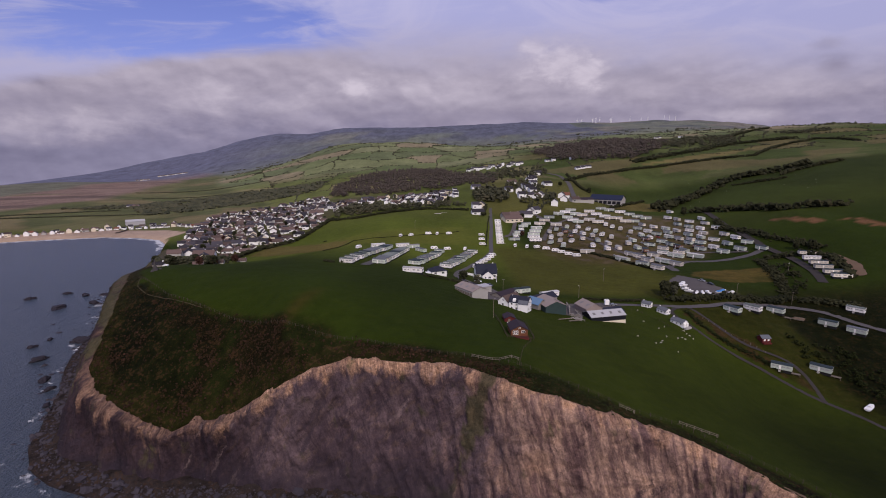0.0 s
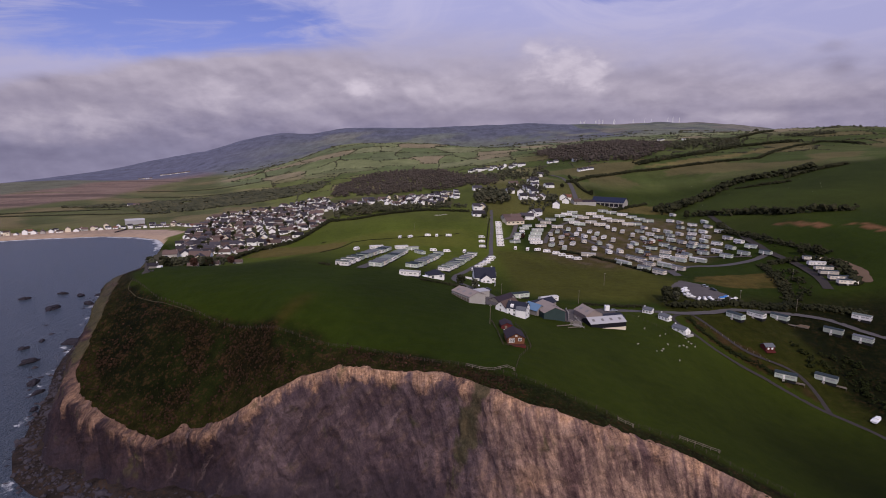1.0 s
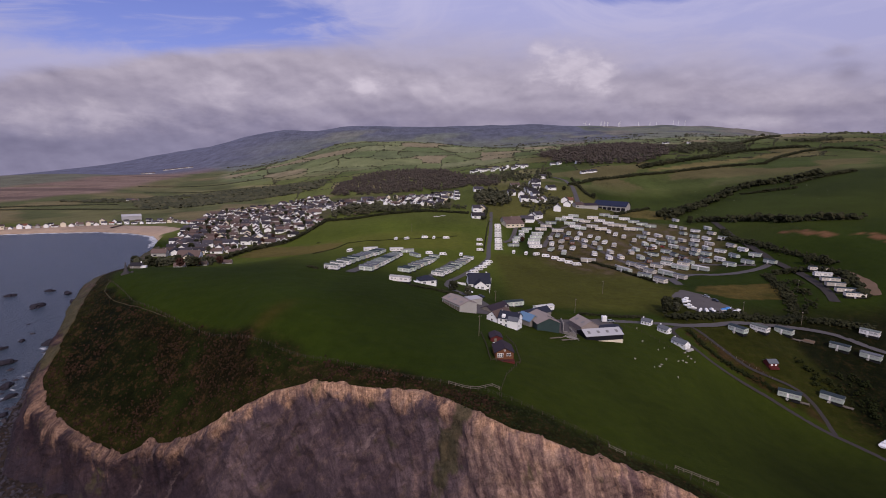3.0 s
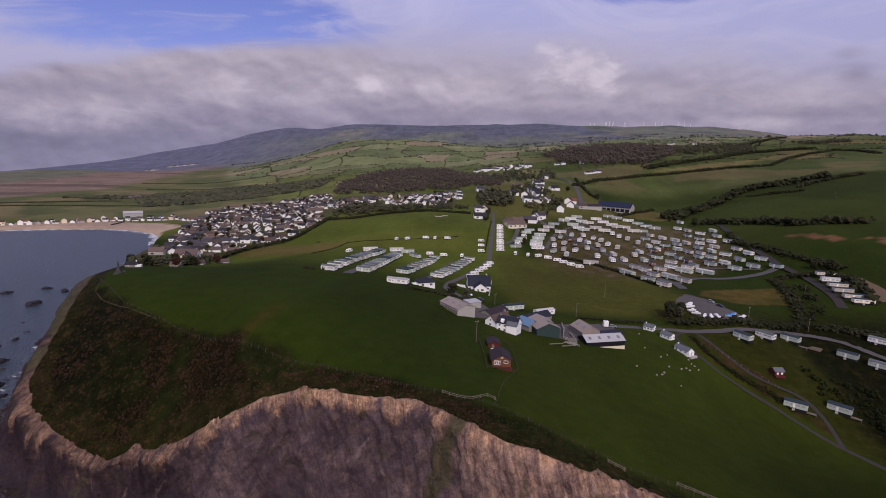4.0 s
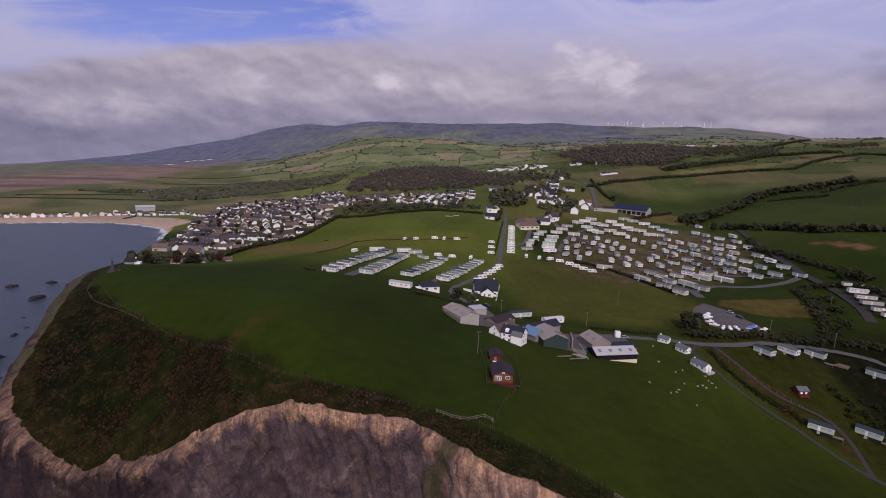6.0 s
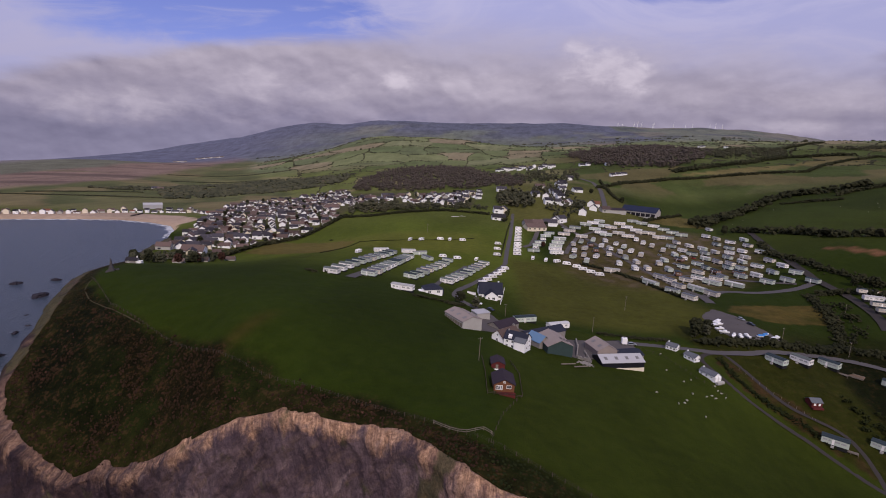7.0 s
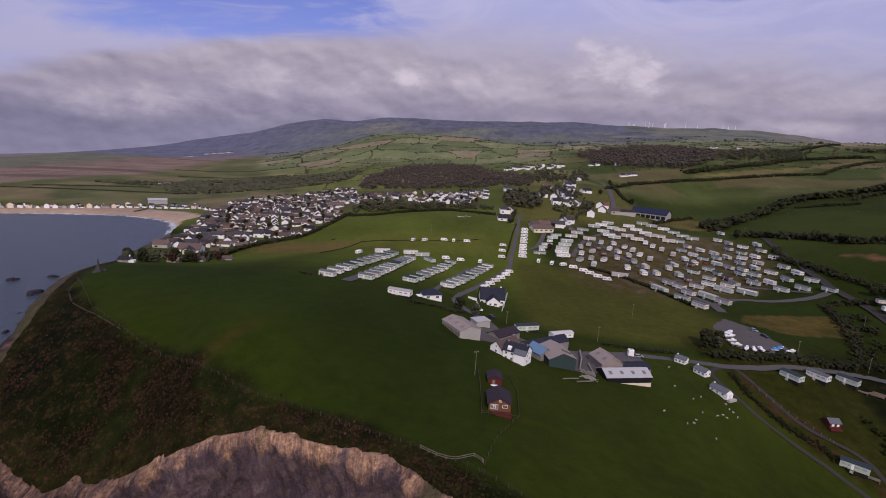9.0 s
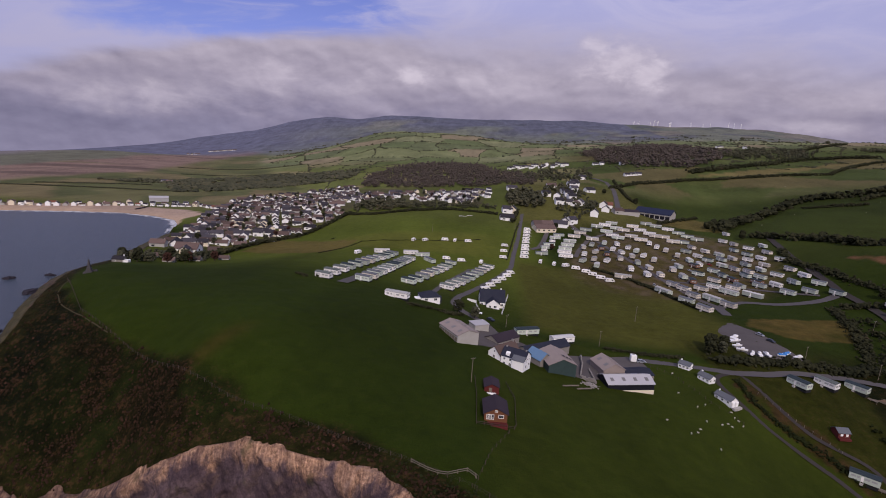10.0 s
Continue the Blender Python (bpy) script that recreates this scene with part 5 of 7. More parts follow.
heap = np.c_[rng.normal(66, 1.6, 70), rng.normal(237.5, 1.2, 70)]
tagged(clumps("rubble", np.c_[heap, gzs(heap[:, 0], heap[:, 1]) + 0.15], rng.uniform(0.2, 0.55, 70), STONE, 3, 0.7), "heap of broken stone beside the yard", "rubble", kind="stuff")
for a, b, wide in (((54, 228), (60, 229.6), 0.5), ((59.5, 229.4), (65, 231), 0.7)):
    beam = empty("timber", "long pale timber lying on the grass", "timber", "timbers by the yard")
    length = math.dist(a, b)
    for i in range(2):
        box("beam", length / 2, 0.3 * i - 0.15, 0.02, length, wide * 0.5, 0.3, GREY_WOOD, beam, bevel=0.03)
    put(beam, *a, math.degrees(math.atan2(b[1] - a[1], b[0] - a[0])))

# wooden cabin, its deck and hut
cabin = empty("cabin", "orange-brown wooden cabin with a maroon deck", "cabin")
gabled("wall", 8.5, 7.0, 2.7, 4.5, BROWN_BOARD, cabin, 0, 0, sink=1.0)
roof("roof", 8.5, 7.0, 2.7, 4.5, CAB_ROOF, cabin, 0, 0, over=0.5)
for off in (-1.9, -1.1, -0.3):
    window(-4.28, -off + 0.6, 0.7, 0.62, 1.55, cabin, "x", WHITE)
window(-4.28, -1.6, 1.3, 1.5, 1.0, cabin, "x", WHITE)
window(-4.28, 0, 3.2, 0.7, 0.5, cabin, "x", WHITE)
box("deck", -5.6, 0, -1.0, 2.6, 7.2, 1.0, MAROON, cabin, "maroon deck", 0.04)
for i in range(9):
    box("deck_rail", -6.85, -3.5 + 0.875 * i, 0, 0.09, 0.09, 0.95, MAROON, cabin)
box("deck_rail", -6.85, 0, 0.9, 0.1, 7.2, 0.1, MAROON, cabin)
put(cabin, 29.0, 188.4, 93, 0.7, 0.9)
hut = empty("hut", "small dark red hut with a felt roof", "hut")
gabled("wall", 5.5, 4.6, 2.0, 3.0, MAROON, hut, 0, 0, sink=1.0)
roof("roof", 5.5, 4.6, 2.0, 3.0, CAB_ROOF, hut, over=0.25)
box("door", -2.78, 0.4, 0, 0.08, 0.9, 1.8, GREY_WOOD, hut)
box("water_tank", -3.6, 0.2, -0.3, 0.9, 3.2, 0.8, WHITE, hut, "white tank", 0.08)
put(hut, 28.0, 206.5, 93)


def post_fence(label, points, gap, high, rails, group, mat=None):
    """Posts at even steps, with rails or wires between them."""
    fence = empty("fence", label, "fence", group)
    pts = along(points, gap)
    pts = np.vstack([pts, points[-1]])
    z = gzs(pts[:, 0], pts[:, 1])
    mesh = None
    for (x, y), h in zip(pts, z):
        if mesh is None:
            first = box("post", 0, 0, -0.4, 0.13, 0.13, high + 0.4, mat or GREY_WOOD, fence)
            mesh, ob = first.data, first
        else:
            ob = new("post", mesh)
            ob.parent = fence
        ob.location = (x, y, h)
    for level, thick in rails:
        # one unbroken run from post to post
        t = np.gradient(pts, axis=0)
        t /= np.linalg.norm(t, axis=1)[:, None]
        side = np.c_[-t[:, 1], t[:, 0]] * thick * 0.3
        rings = np.stack([np.c_[pts + side * sx, z + level + thick * 0.5 * sz] for sx, sz in ((-1, -1), (1, -1), (1, 1), (-1, 1), (-1, -1))], 1)
        sheet("rail" if thick > 0.05 else "wire", rings.reshape(-1, 3), grid_faces(len(pts), 5), mat or (GREY_WOOD if thick > 0.05 else BARK), fence, smooth_faces=False)
    return fence


post_fence("garden fence of weathered posts and rails", [(24, 180.5), (35, 184), (35.5, 203), (33, 214)], 2.2, 1.1, ((0.5, 0.1), (0.95, 0.1)), "cabin fences", BARK)
post_fence("garden fence of weathered posts and rails", [(24, 180.5), (23.6, 197), (22.5, 212)], 2.2, 1.1, ((0.5, 0.1), (0.95, 0.1)), "cabin fences", BARK)
post_fence("post and wire fence above the cliffs", [(-151, 247), (-122, 219.5), (-101, 206.5), (-82, 196), (-59, 183.5), (-46, 178), (-27, 172), (-3, 164), (12, 158), (25, 152.5)], 3.0, 1.15, ((0.4, 0.025), (0.75, 0.025), (1.1, 0.025)), "cliff-top fences", BARK)
post_fence("post and wire fence above the cliffs", [(25, 152.5), (38, 147), (54, 142.5), (71, 138), (83, 131.5), (96, 121), (112, 104), (132, 82)], 3.0, 1.15, ((0.4, 0.025), (0.75, 0.025), (1.1, 0.025)), "cliff-top fences", BARK)
post_fence("field fence of old posts and wire", [(24.5, 153), (28, 168), (33, 181)], 3.2, 1.1, ((0.5, 0.025), (1.05, 0.025)), "field fences", BARK)
post_fence("pale timber rails by the field corner", [(9.7, 158.9), (13.2, 156.8), (17.7, 155.4), (22.6, 158), (24.8, 156.3)], 2.4, 1.15, ((0.5, 0.13), (1.0, 0.13)), "rail fences")
post_fence("pale timber rails above the cliff", [(70.7, 140.2), (76, 139.6), (82, 139)], 2.2, 1.15, ((0.5, 0.13), (1.0, 0.13)), "rail fences")
post_fence("pale timber rails above the cliff", [(53, 141.2), (57, 139.8)], 2.0, 1.15, ((0.5, 0.13), (1.0, 0.13)), "rail fences")
post_fence("field fence beside the lane and cottages", [(97, 276), (108, 264), (114, 246), (124, 240)], 3.2, 1.1, ((0.5, 0.025), (1.05, 0.025)), "field fences", BARK)
post_fence("field fence along the valley track", [(141, 265), (148, 257), (156, 249), (162, 242)], 3.0, 1.1, ((0.5, 0.05), (1.0, 0.05)), "field fences")

for x, y, length in ((-6.6, 631.8, 9.0), (1.0, 639.6, 7.0)):
    cover = empty("field_cover", "strip of white sheeting pegged on the grass", "sheeting", "white sheets in the top field")
    bm = bmesh.new()
    bx(bm, 0, 0, 0.02, length, 1.6, 0.22, 0.06)
    part("sheet", bm, VAN_WHITE, cover)
    for side in (-0.9, 0.9):
        for end in (-0.45, 0.0, 0.45):
            box("weight", end * length, side, 0.0, 0.5, 0.35, 0.2, RUBBER, cover)
    put(cover, x, y, 8)

# white house at the lane's bend
white_house = empty("bungalow", "white bungalow with a dark slate roof", "house")
gabled("wall", 14, 10.5, 3.2, 8.8, WHITE, white_house)
roof("roof", 14, 10.5, 3.2, 8.8, SLATE, white_house)
wing = bmesh.new()
extrude_profile(wing, [(-3.6, -1.5), (3.6, -1.5), (3.6, 3.0), (0, 5.6), (-3.6, 3.0)], -9.5, 0)
bmesh.ops.recalc_face_normals(wing, faces=wing.faces)
bmesh.ops.transform(wing, matrix=Matrix.Rotation(radians(90), 4, "Z") @ Matrix.Identity(4), verts=wing.verts)
part("front_wing", wing, WHITE, white_house)
wing = bmesh.new()
extrude_profile(wing, [(-4.0, 2.72), (0, 5.66), (4.0, 2.72), (4.0, 2.9), (0, 5.86), (-4.0, 2.9)], -9.8, 0)
bmesh.ops.recalc_face_normals(wing, faces=wing.faces)
bmesh.ops.transform(wing, matrix=Matrix.Rotation(radians(90), 4, "Z"), verts=wing.verts)
part("front_roof", wing, SLATE, white_house)
window(1.2, -9.53, 0.9, 1.6, 1.3, white_house, "y", WHITE)
window(-1.6, -9.53, 0.9, 1.0, 1.3, white_house, "y", WHITE)
for cx in (-6, 5.4):
    window(cx, -5.28, 0.9, 1.5, 1.2, white_house, "y", WHITE)
window(7.03, 0, 0.9, 1.4, 1.2, white_house, "x", WHITE)
box("chimney", 5, 0.4, 8.0, 0.8, 0.8, 1.5, WHITE, white_house)
put(white_house, 28.3, 332, 6, 0, 0.98)
for k, (a, b) in enumerate((((15, 327), (20, 324.5)), ((34, 315), (38, 350)), ((20, 322), (22, 312)))):
    garden_wall = empty("garden_wall", "low white garden wall", "wall", "garden walls")
    length = math.dist(a, b)
    box("wall", length / 2, 0, -0.6, length, 0.3, 1.5, WHITE, garden_wall, bevel=0.03)
    box("coping", length / 2, 0, 0.9, length, 0.42, 0.09, PEBBLE, garden_wall)
    put(garden_wall, *a, math.degrees(math.atan2(b[1] - a[1], b[0] - a[0])))
bungalow = empty("bungalow", "small white bungalow with a hipped dark roof", "house")
box("wall", 0, 0, -1.5, 9.5, 7.5, 4.1, WHITE, bungalow)
hip_roof(9.5, 7.5, 2.6, 4.9, SLATE, bungalow)
window(-2.4, -3.78, 0.8, 1.6, 1.2, bungalow, "y", WHITE)
window(2.4, -3.78, 0.8, 1.6, 1.2, bungalow, "y", WHITE)
box("porch", 5.4, 0, -1.0, 1.6, 3.0, 3.0, SLATE, bungalow)
box("garden_room", -6.2, -1.2, -1.2, 3.0, 3.4, 3.1, WHITE, bungalow)
put(bungalow, -3.5, 299, 22)

# cottages beside the track
for k, (x, y, length, turn) in enumerate(((115.4, 277.6, 6.5, -42), (120.4, 267.2, 7.5, -58), (121.7, 251.4, 9.5, -60))):
    cottage = empty("cottage", ("small white cottage with a grey roof by the track", "white cottage with a grey roof and end windows", "long white cottage with bay windows at its end")[k], "house", "cottages on the track")
    gabled("wall", length, 5.0, 2.7, 4.3, WHITE, cottage)
    roof("roof", length, 5.0, 2.7, 4.3, ROOF_GREY, cottage)
    for off in (-1.6, 1.5):
        window(length / 2 + 0.03, off, 0.9, 1.2, 1.1, cottage, "x", WHITE)
    for i in range(3):
        window(-length / 3 + i * length / 3, -2.53, 0.9, 1.1, 1.1, cottage, "y", WHITE)
    box("chimney", -length / 2 + 0.7, 0, 3.8, 0.6, 0.7, 1.2, WHITE, cottage)
    if k == 2:
        for off in (-1.4, 1.4):
            box("bay", length / 2 + 0.5, off, -0.8, 1.1, 2.0, 3.2, WHITE, cottage, "white bay", 0.3)
        box("terrace", length / 2 + 2.2, 0, -1.2, 1.6, 5.6, 1.2, PEBBLE, cottage, "grey terrace")
    put(cottage, x, y, turn, 0, 0.76)


# ---------------------------------------------------------------- caravans
def static_caravan(label, wall_mat, roof_mat, length=11.5, wide=3.8, group="static caravans"):
    """A long box on a skirt with a low pitched roof, windows all round and a bay at one end."""
    van = empty("static_caravan", label, "caravan", group)
    low, high = 0.55, 2.95
    box("body", 0, 0, low, length, wide, high - low, wall_mat, van, bevel=0.06)
    roof("roof", length, wide, high, high + 0.42, roof_mat, van, over=0.16, thick=0.1)
    box("skirt", 0, 0, -0.9, length - 0.5, wide - 0.5, 1.5, RUBBER, van, "dark underframe")
    for i, w in ((-4.1, 1.3), (-2.3, 0.7), (1.0, 1.5), (3.6, 1.5)):
        window(i * length / 11.5, -wide / 2 - 0.01, 1.65, w, 0.65, van, glass=CURTAINED)
    for off in (-0.85, 0.85):
        window(length / 2 + 0.01, off, 1.55, 1.15, 0.85, van, "x", glass=CURTAINED)
    box("door", -0.75 * length / 11.5, -wide / 2 - 0.02, 0.6, 0.75, 0.08, 1.95, VAN_WHITE, van)
    box("step", -0.75 * length / 11.5, -wide / 2 - 0.5, -0.3, 1.0, 0.8, 0.75, PEBBLE, van)
    return van


def touring_caravan(label, length=6.2, group="touring caravans"):
    van = empty("touring_caravan", label, "caravan", group)
    a = length / 2
    outline = [(-a, 0.55), (a, 0.55), (a + 0.05, 1.2), (a - 0.35, 2.2), (a - 0.9, 2.6), (-a + 0.7, 2.65), (-a + 0.12, 2.3), (-a - 0.06, 1.2)]
    bm = bmesh.new()
    extrude_profile(bm, outline, -1.15, 1.15)
    bmesh.ops.recalc_face_normals(bm, faces=bm.faces)
    bmesh.ops.bevel(bm, geom=list(bm.edges), offset=0.07, segments=1, affect="EDGES")
    bmesh.ops.rotate(bm, cent=(0, 0, 0), matrix=Matrix.Rotation(radians(-90), 3, "Z"), verts=bm.verts)
    part("body", bm, VAN_WHITE, van)
    for side in (-1.17, 1.17):
        for i, w in ((-a * 0.55, 0.9), (a * 0.5, 1.2)):
            window(i, side, 1.45, w, 0.6, van)
    window(a - 0.12, 0, 1.35, 1.7, 0.6, van, "x")
    window(-a + 0.0, 0, 1.4, 1.5, 0.55, van, "x")
    for side in (-1.0, 1.0):
        bm = bmesh.new()
        bmesh.ops.create_cone(bm, cap_ends=True, segments=14, radius1=0.33, radius2=0.33, depth=0.22, matrix=Matrix.Translation((-0.2, side, 0.33)) @ Matrix.Rotation(radians(90), 4, "X"))
        part("wheel", bm, RUBBER, van)
    bm = bmesh.new()
    for side in (-0.35, 0.35):
        bx(bm, a + 0.6, side * 0.6, 0.42, 1.4, 0.07, 0.09)
    part("drawbar", bm, STEEL, van)
    box("skirt", 0, 0, 0.18, length * 0.8, 1.7, 0.4, RUBBER, van)
    return van


STATICS = [static_caravan("cream static caravan with a pale roof", VAN_CREAM, ROOF_PALE), static_caravan("pale green static caravan with a grey roof", VAN_GREEN, ROOF_GREY),
           static_caravan("white static caravan with a pale roof", VAN_WHITE, ROOF_PALE), static_caravan("pale green static caravan with a dark roof", VAN_GREEN, ROOF_DARK),
           static_caravan("cream static caravan with a dark roof", VAN_CREAM, ROOF_DARK), static_caravan("pale green static caravan with a pale roof", VAN_GREEN, ROOF_PALE)]
SHORT = [static_caravan("short white holiday caravan seen end on", VAN_WHITE, ROOF_PALE, 7.5, 3.8), static_caravan("short cream holiday caravan with a pale roof", VAN_CREAM, ROOF_PALE, 7.5, 3.8),
         static_caravan("short pale green holiday caravan", VAN_GREEN, ROOF_PALE, 8.0, 3.8), static_caravan("brown boarded holiday cabin with a dark roof", VAN_TIMBER, ROOF_DARK, 8.0, 4.2)]
TOURER, SMALL_TOURER = touring_caravan("white touring caravan on its pitch"), touring_caravan("small white touring caravan", 5.0)
used = set()


def park(van, x, y, turn, group="", lift=0.0, scale=1.0):
    """The first use moves the model itself, the next ones copy it."""
    if van.name in used:
        van = copy_thing(van, Matrix.Identity(4))
    else:
        used.add(van.name)
    if group:
        van["group"] = group
    return put(van, x, y, turn, lift, scale)


def row_of(vans, start, end, count, turn, group, seed):
    rng = random.Random(seed)
    for i in range(count):
        s = i / max(count - 1, 1)
        park(vans[(i * 3 + seed + rng.randrange(2)) % len(vans)], start[0] + (end[0] - start[0]) * s + rng.uniform(-0.4, 0.4), start[1] + (end[1] - start[1]) * s, turn + rng.uniform(-2.5, 2.5), group)


ROW_VANS = [static_caravan("pale green row caravan with a dark roof", VAN_GREEN, ROOF_DARK, 8.4, 3.7), static_caravan("cream row caravan with a grey roof", VAN_CREAM, ROOF_GREY, 8.4, 3.7),
            static_caravan("pale green row caravan with a mid-grey roof", VAN_GREEN, ROOF_GREY, 8.4, 3.7), static_caravan("white row caravan with a grey-green roof", VAN_WHITE, ROOF_MOSS, 8.4, 3.7)]
MIXED = [ROW_VANS[i] for i in (0, 3, 2, 0, 3, 1, 2)]
row_of(MIXED, (-57, 297), (-47, 428), 12, -17, "first row of static caravans", 1)
row_of(MIXED, (-38.5, 306), (-33, 420), 12, -17, "second row of static caravans", 2)
row_of(MIXED, (-18.5, 328), (-3, 439), 9, -21, "third row of static caravans", 3)
row_of(MIXED, (2.5, 341), (26, 441), 10, -22, "fourth row of static caravans", 4)
for x, y, turn, n in ((-27, 448, 20, 5), (-19, 433, -50, 1), (-56, 431, 20, 2), (-36, 446, 15, 2)):
    park(STATICS[n], x, y, turn, "second row of static caravans")
park(STATICS[2], -17, 284, -14, "farm caravans")
park(STATICS[3], 45, 286.5, 22, "farm caravans")
park(STATICS[2], 61.5, 285, 26, "farm caravans")
for x, y, turn in ((-68, 405, 70), (-42, 500, 80), (-32, 504, 60), (-15, 513, 10), (-6, 515, 85), (6, 518, 20), (20, 456, 80), (-8, 453, 15), (4, 454, 15), (40, 526, 5), (39, 507, 5), (38, 484, 5)):
    park(TOURER, x, y, turn, "touring caravans in the field")
for i, (x, y) in enumerate(((23, 361), (26, 374), (30, 389), (34, 403), (38, 418), (41, 431))):
    park(TOURER, x + 1.5, y, 24, "touring caravans by the lane")
for i in range(9):
    park(TOURER, 57 + 1.15 * i, 500 + 14.5 * i, 4, "touring caravans beyond the lane", 0, 1.2)
for i, (x, y) in enumerate(((75, 530), (79, 545), (83, 562), (87, 579), (92, 595), (96, 607), (101, 617))):
    park((STATICS[1], TOURER, STATICS[5])[i % 3], x, y, 12, "caravans by the drive")
for i, (x, y) in enumerate(((71, 494), (83, 495), (93, 496), (101, 491), (108, 481), (112, 473), (117, 465), (122, 456))):
    park(TOURER, x, y, (80, 75, 40, -10, -15, -15, -15, 5)[i], "touring caravans along the field edge", 0, 1.15)

# the big camp, in its arcs
UPPER = [(98, 534), (99, 551), (102, 567), (106, 581), (110, 595), (117, 613), (125, 625), (133, 636), (148, 651), (158, 659), (168, 670), (155, 632), (169, 648), (176, 643), (191, 664), (196, 650), (214, 691),
         (223, 683), (235, 675), (242, 660), (247, 645), (253, 633), (135, 604), (159, 620), (163, 611), (179, 620), (186, 608), (203, 637), (207, 629), (216, 630), (221, 613), (231, 614), (136, 472)]
MIDDLE = [(121, 574), (131, 584), (145, 591), (157, 588), (166, 578), (171, 566), (192, 597), (196, 585), (202, 575), (208, 559), (214, 544), (218, 531), (118, 549), (130, 558), (138, 573), (140, 552), (149, 569),
          (155, 559), (162, 546), (174, 551), (180, 538), (112, 522), (124, 531), (122, 508), (135, 528), (149, 537), (150, 502), (162, 526), (167, 508), (159, 485), (170, 486), (187, 507), (188, 485), (190, 470)]
EAST = [(299, 670), (278, 628), (283, 613), (288, 592), (303, 595), (272, 587), (276, 568), (294, 568), (280, 550), (290, 536), (251, 570), (257, 555), (268, 549), (259, 533), (272, 527), (238, 531), (243, 518),
        (264, 490), (279, 500), (276, 475), (242, 495), (250, 488), (262, 463), (273, 451), (236, 460), (248, 460), (259, 437), (272, 428), (222, 510), (224, 496), (225, 480), (209, 476), (221, 459), (234, 595), (242, 581), (232, 548), (228, 562), (222, 577), (246, 552), (240, 472), (213, 452), (200, 455), (205, 498), (196, 520), (212, 526), (262, 512), (250, 508)]
SOUTH = [(187, 445), (203, 436), (217, 430), (181, 410), (184, 393), (171, 418), (163, 378), (160, 400), (173, 441), (154, 428), (169, 453), (245, 438)]
rng = random.Random(11)
for i, (x, y) in enumerate(UPPER):
    park(rng.choice([STATICS[k] for k in (0, 0, 2, 2, 5, 1)]), x, y, (0 if i < 7 else -12) + rng.uniform(-5, 5), "static caravans in the upper camp", 0.2, 1.12)
for x, y in MIDDLE:
    park(rng.choice(SHORT[:3] + SHORT), x, y, -102 + rng.uniform(-16, 16), "short caravans in the middle camp", 0.2, 1.15)
for x, y in EAST:
    park(rng.choice(ROW_VANS + ROW_VANS[1:] + SHORT + SHORT[:2]), x, y, -60 + rng.uniform(-22, 18), "static caravans in the east camp", 0.2, 1.12)
for x, y in SOUTH:
    park(rng.choice(ROW_VANS[1:] + [STATICS[5]]), x, y, -58 + rng.uniform(-12, 12), "static caravans in the south camp", 0.2, 1.15)
for i, (x, y) in enumerate(((285.4, 392.9), (279.5, 379.0), (275.3, 365.9), (271.1, 355.1), (268.6, 342.5), (267.2, 332.7))):
    park(STATICS[(4, 2, 4, 4, 4, 4)[i]], x, y, -12, "white caravans on the terrace", 0.3)
for x, y, turn, n in ((162.3, 274.6, -62, 0), (177.4, 280.6, -58, 3), (194.4, 286.1, -54, 0), (241.7, 286.9, -50, 3), (227.1, 266.6, -52, 2), (217.2, 275.0, -50, 0), (163.9, 232.0, -36, 0), (183.6, 232.6, -46, 0)):
    park(ROW_VANS[n], x, y, turn, "static caravans by the road", 0.3, 1.05)
# wooden decks beside two of them
for x, y, turn in ((168.5, 229.4, -36), (188.0, 229.2, -46), (198.8, 282.5, -54)):
    deck = empty("deck", "weathered timber deck beside a caravan", "deck", "caravan decks")
    for i in range(8):
        box("board", 0, -1.0 + 0.28 * i, 0.35, 5.0, 0.25, 0.06, GREY_WOOD, deck)
    for cx in (-2.4, 0, 2.4):
        box("post", cx, -1.1, -0.8, 0.12, 0.12, 1.9, GREY_WOOD, deck)
    box("rail", 0, -1.1, 1.0, 5.0, 0.08, 0.1, GREY_WOOD, deck)
    put(deck, x, y, turn)
pitch = empty("pitch_base", "empty concrete caravan base with a timber edge", "base")
box("slab", 0, 0, -0.5, 10, 4, 0.62, EARTH, pitch, bevel=0.03)
for side in (-2.1, 2.1):
    box("edge_board", 0, side, -0.4, 10, 0.15, 0.75, GREY_WOOD, pitch)
put(pitch, 204, 284, -45)
red_hut = empty("hut", "small dark red hut with two white windows", "hut")
gabled("wall", 5.4, 5.0, 2.4, 3.8, MAROON, red_hut)
roof("roof", 5.4, 5.0, 2.4, 3.8, ROOF_GREY, red_hut, over=0.3)
for off in (-1.2, 1.2):
    window(off, -2.53, 0.9, 1.0, 1.0, red_hut, "y", WHITE)
    box("shutter", off, -2.60, 0.9, 0.9, 0.04, 1.0, WHITE, red_hut, "white blind")
box("porch", 0, -3.2, -0.8, 5.4, 1.4, 0.9, MAROON, red_hut)
put(red_hut, 165.7, 250.3, 4, 0, 0.85)


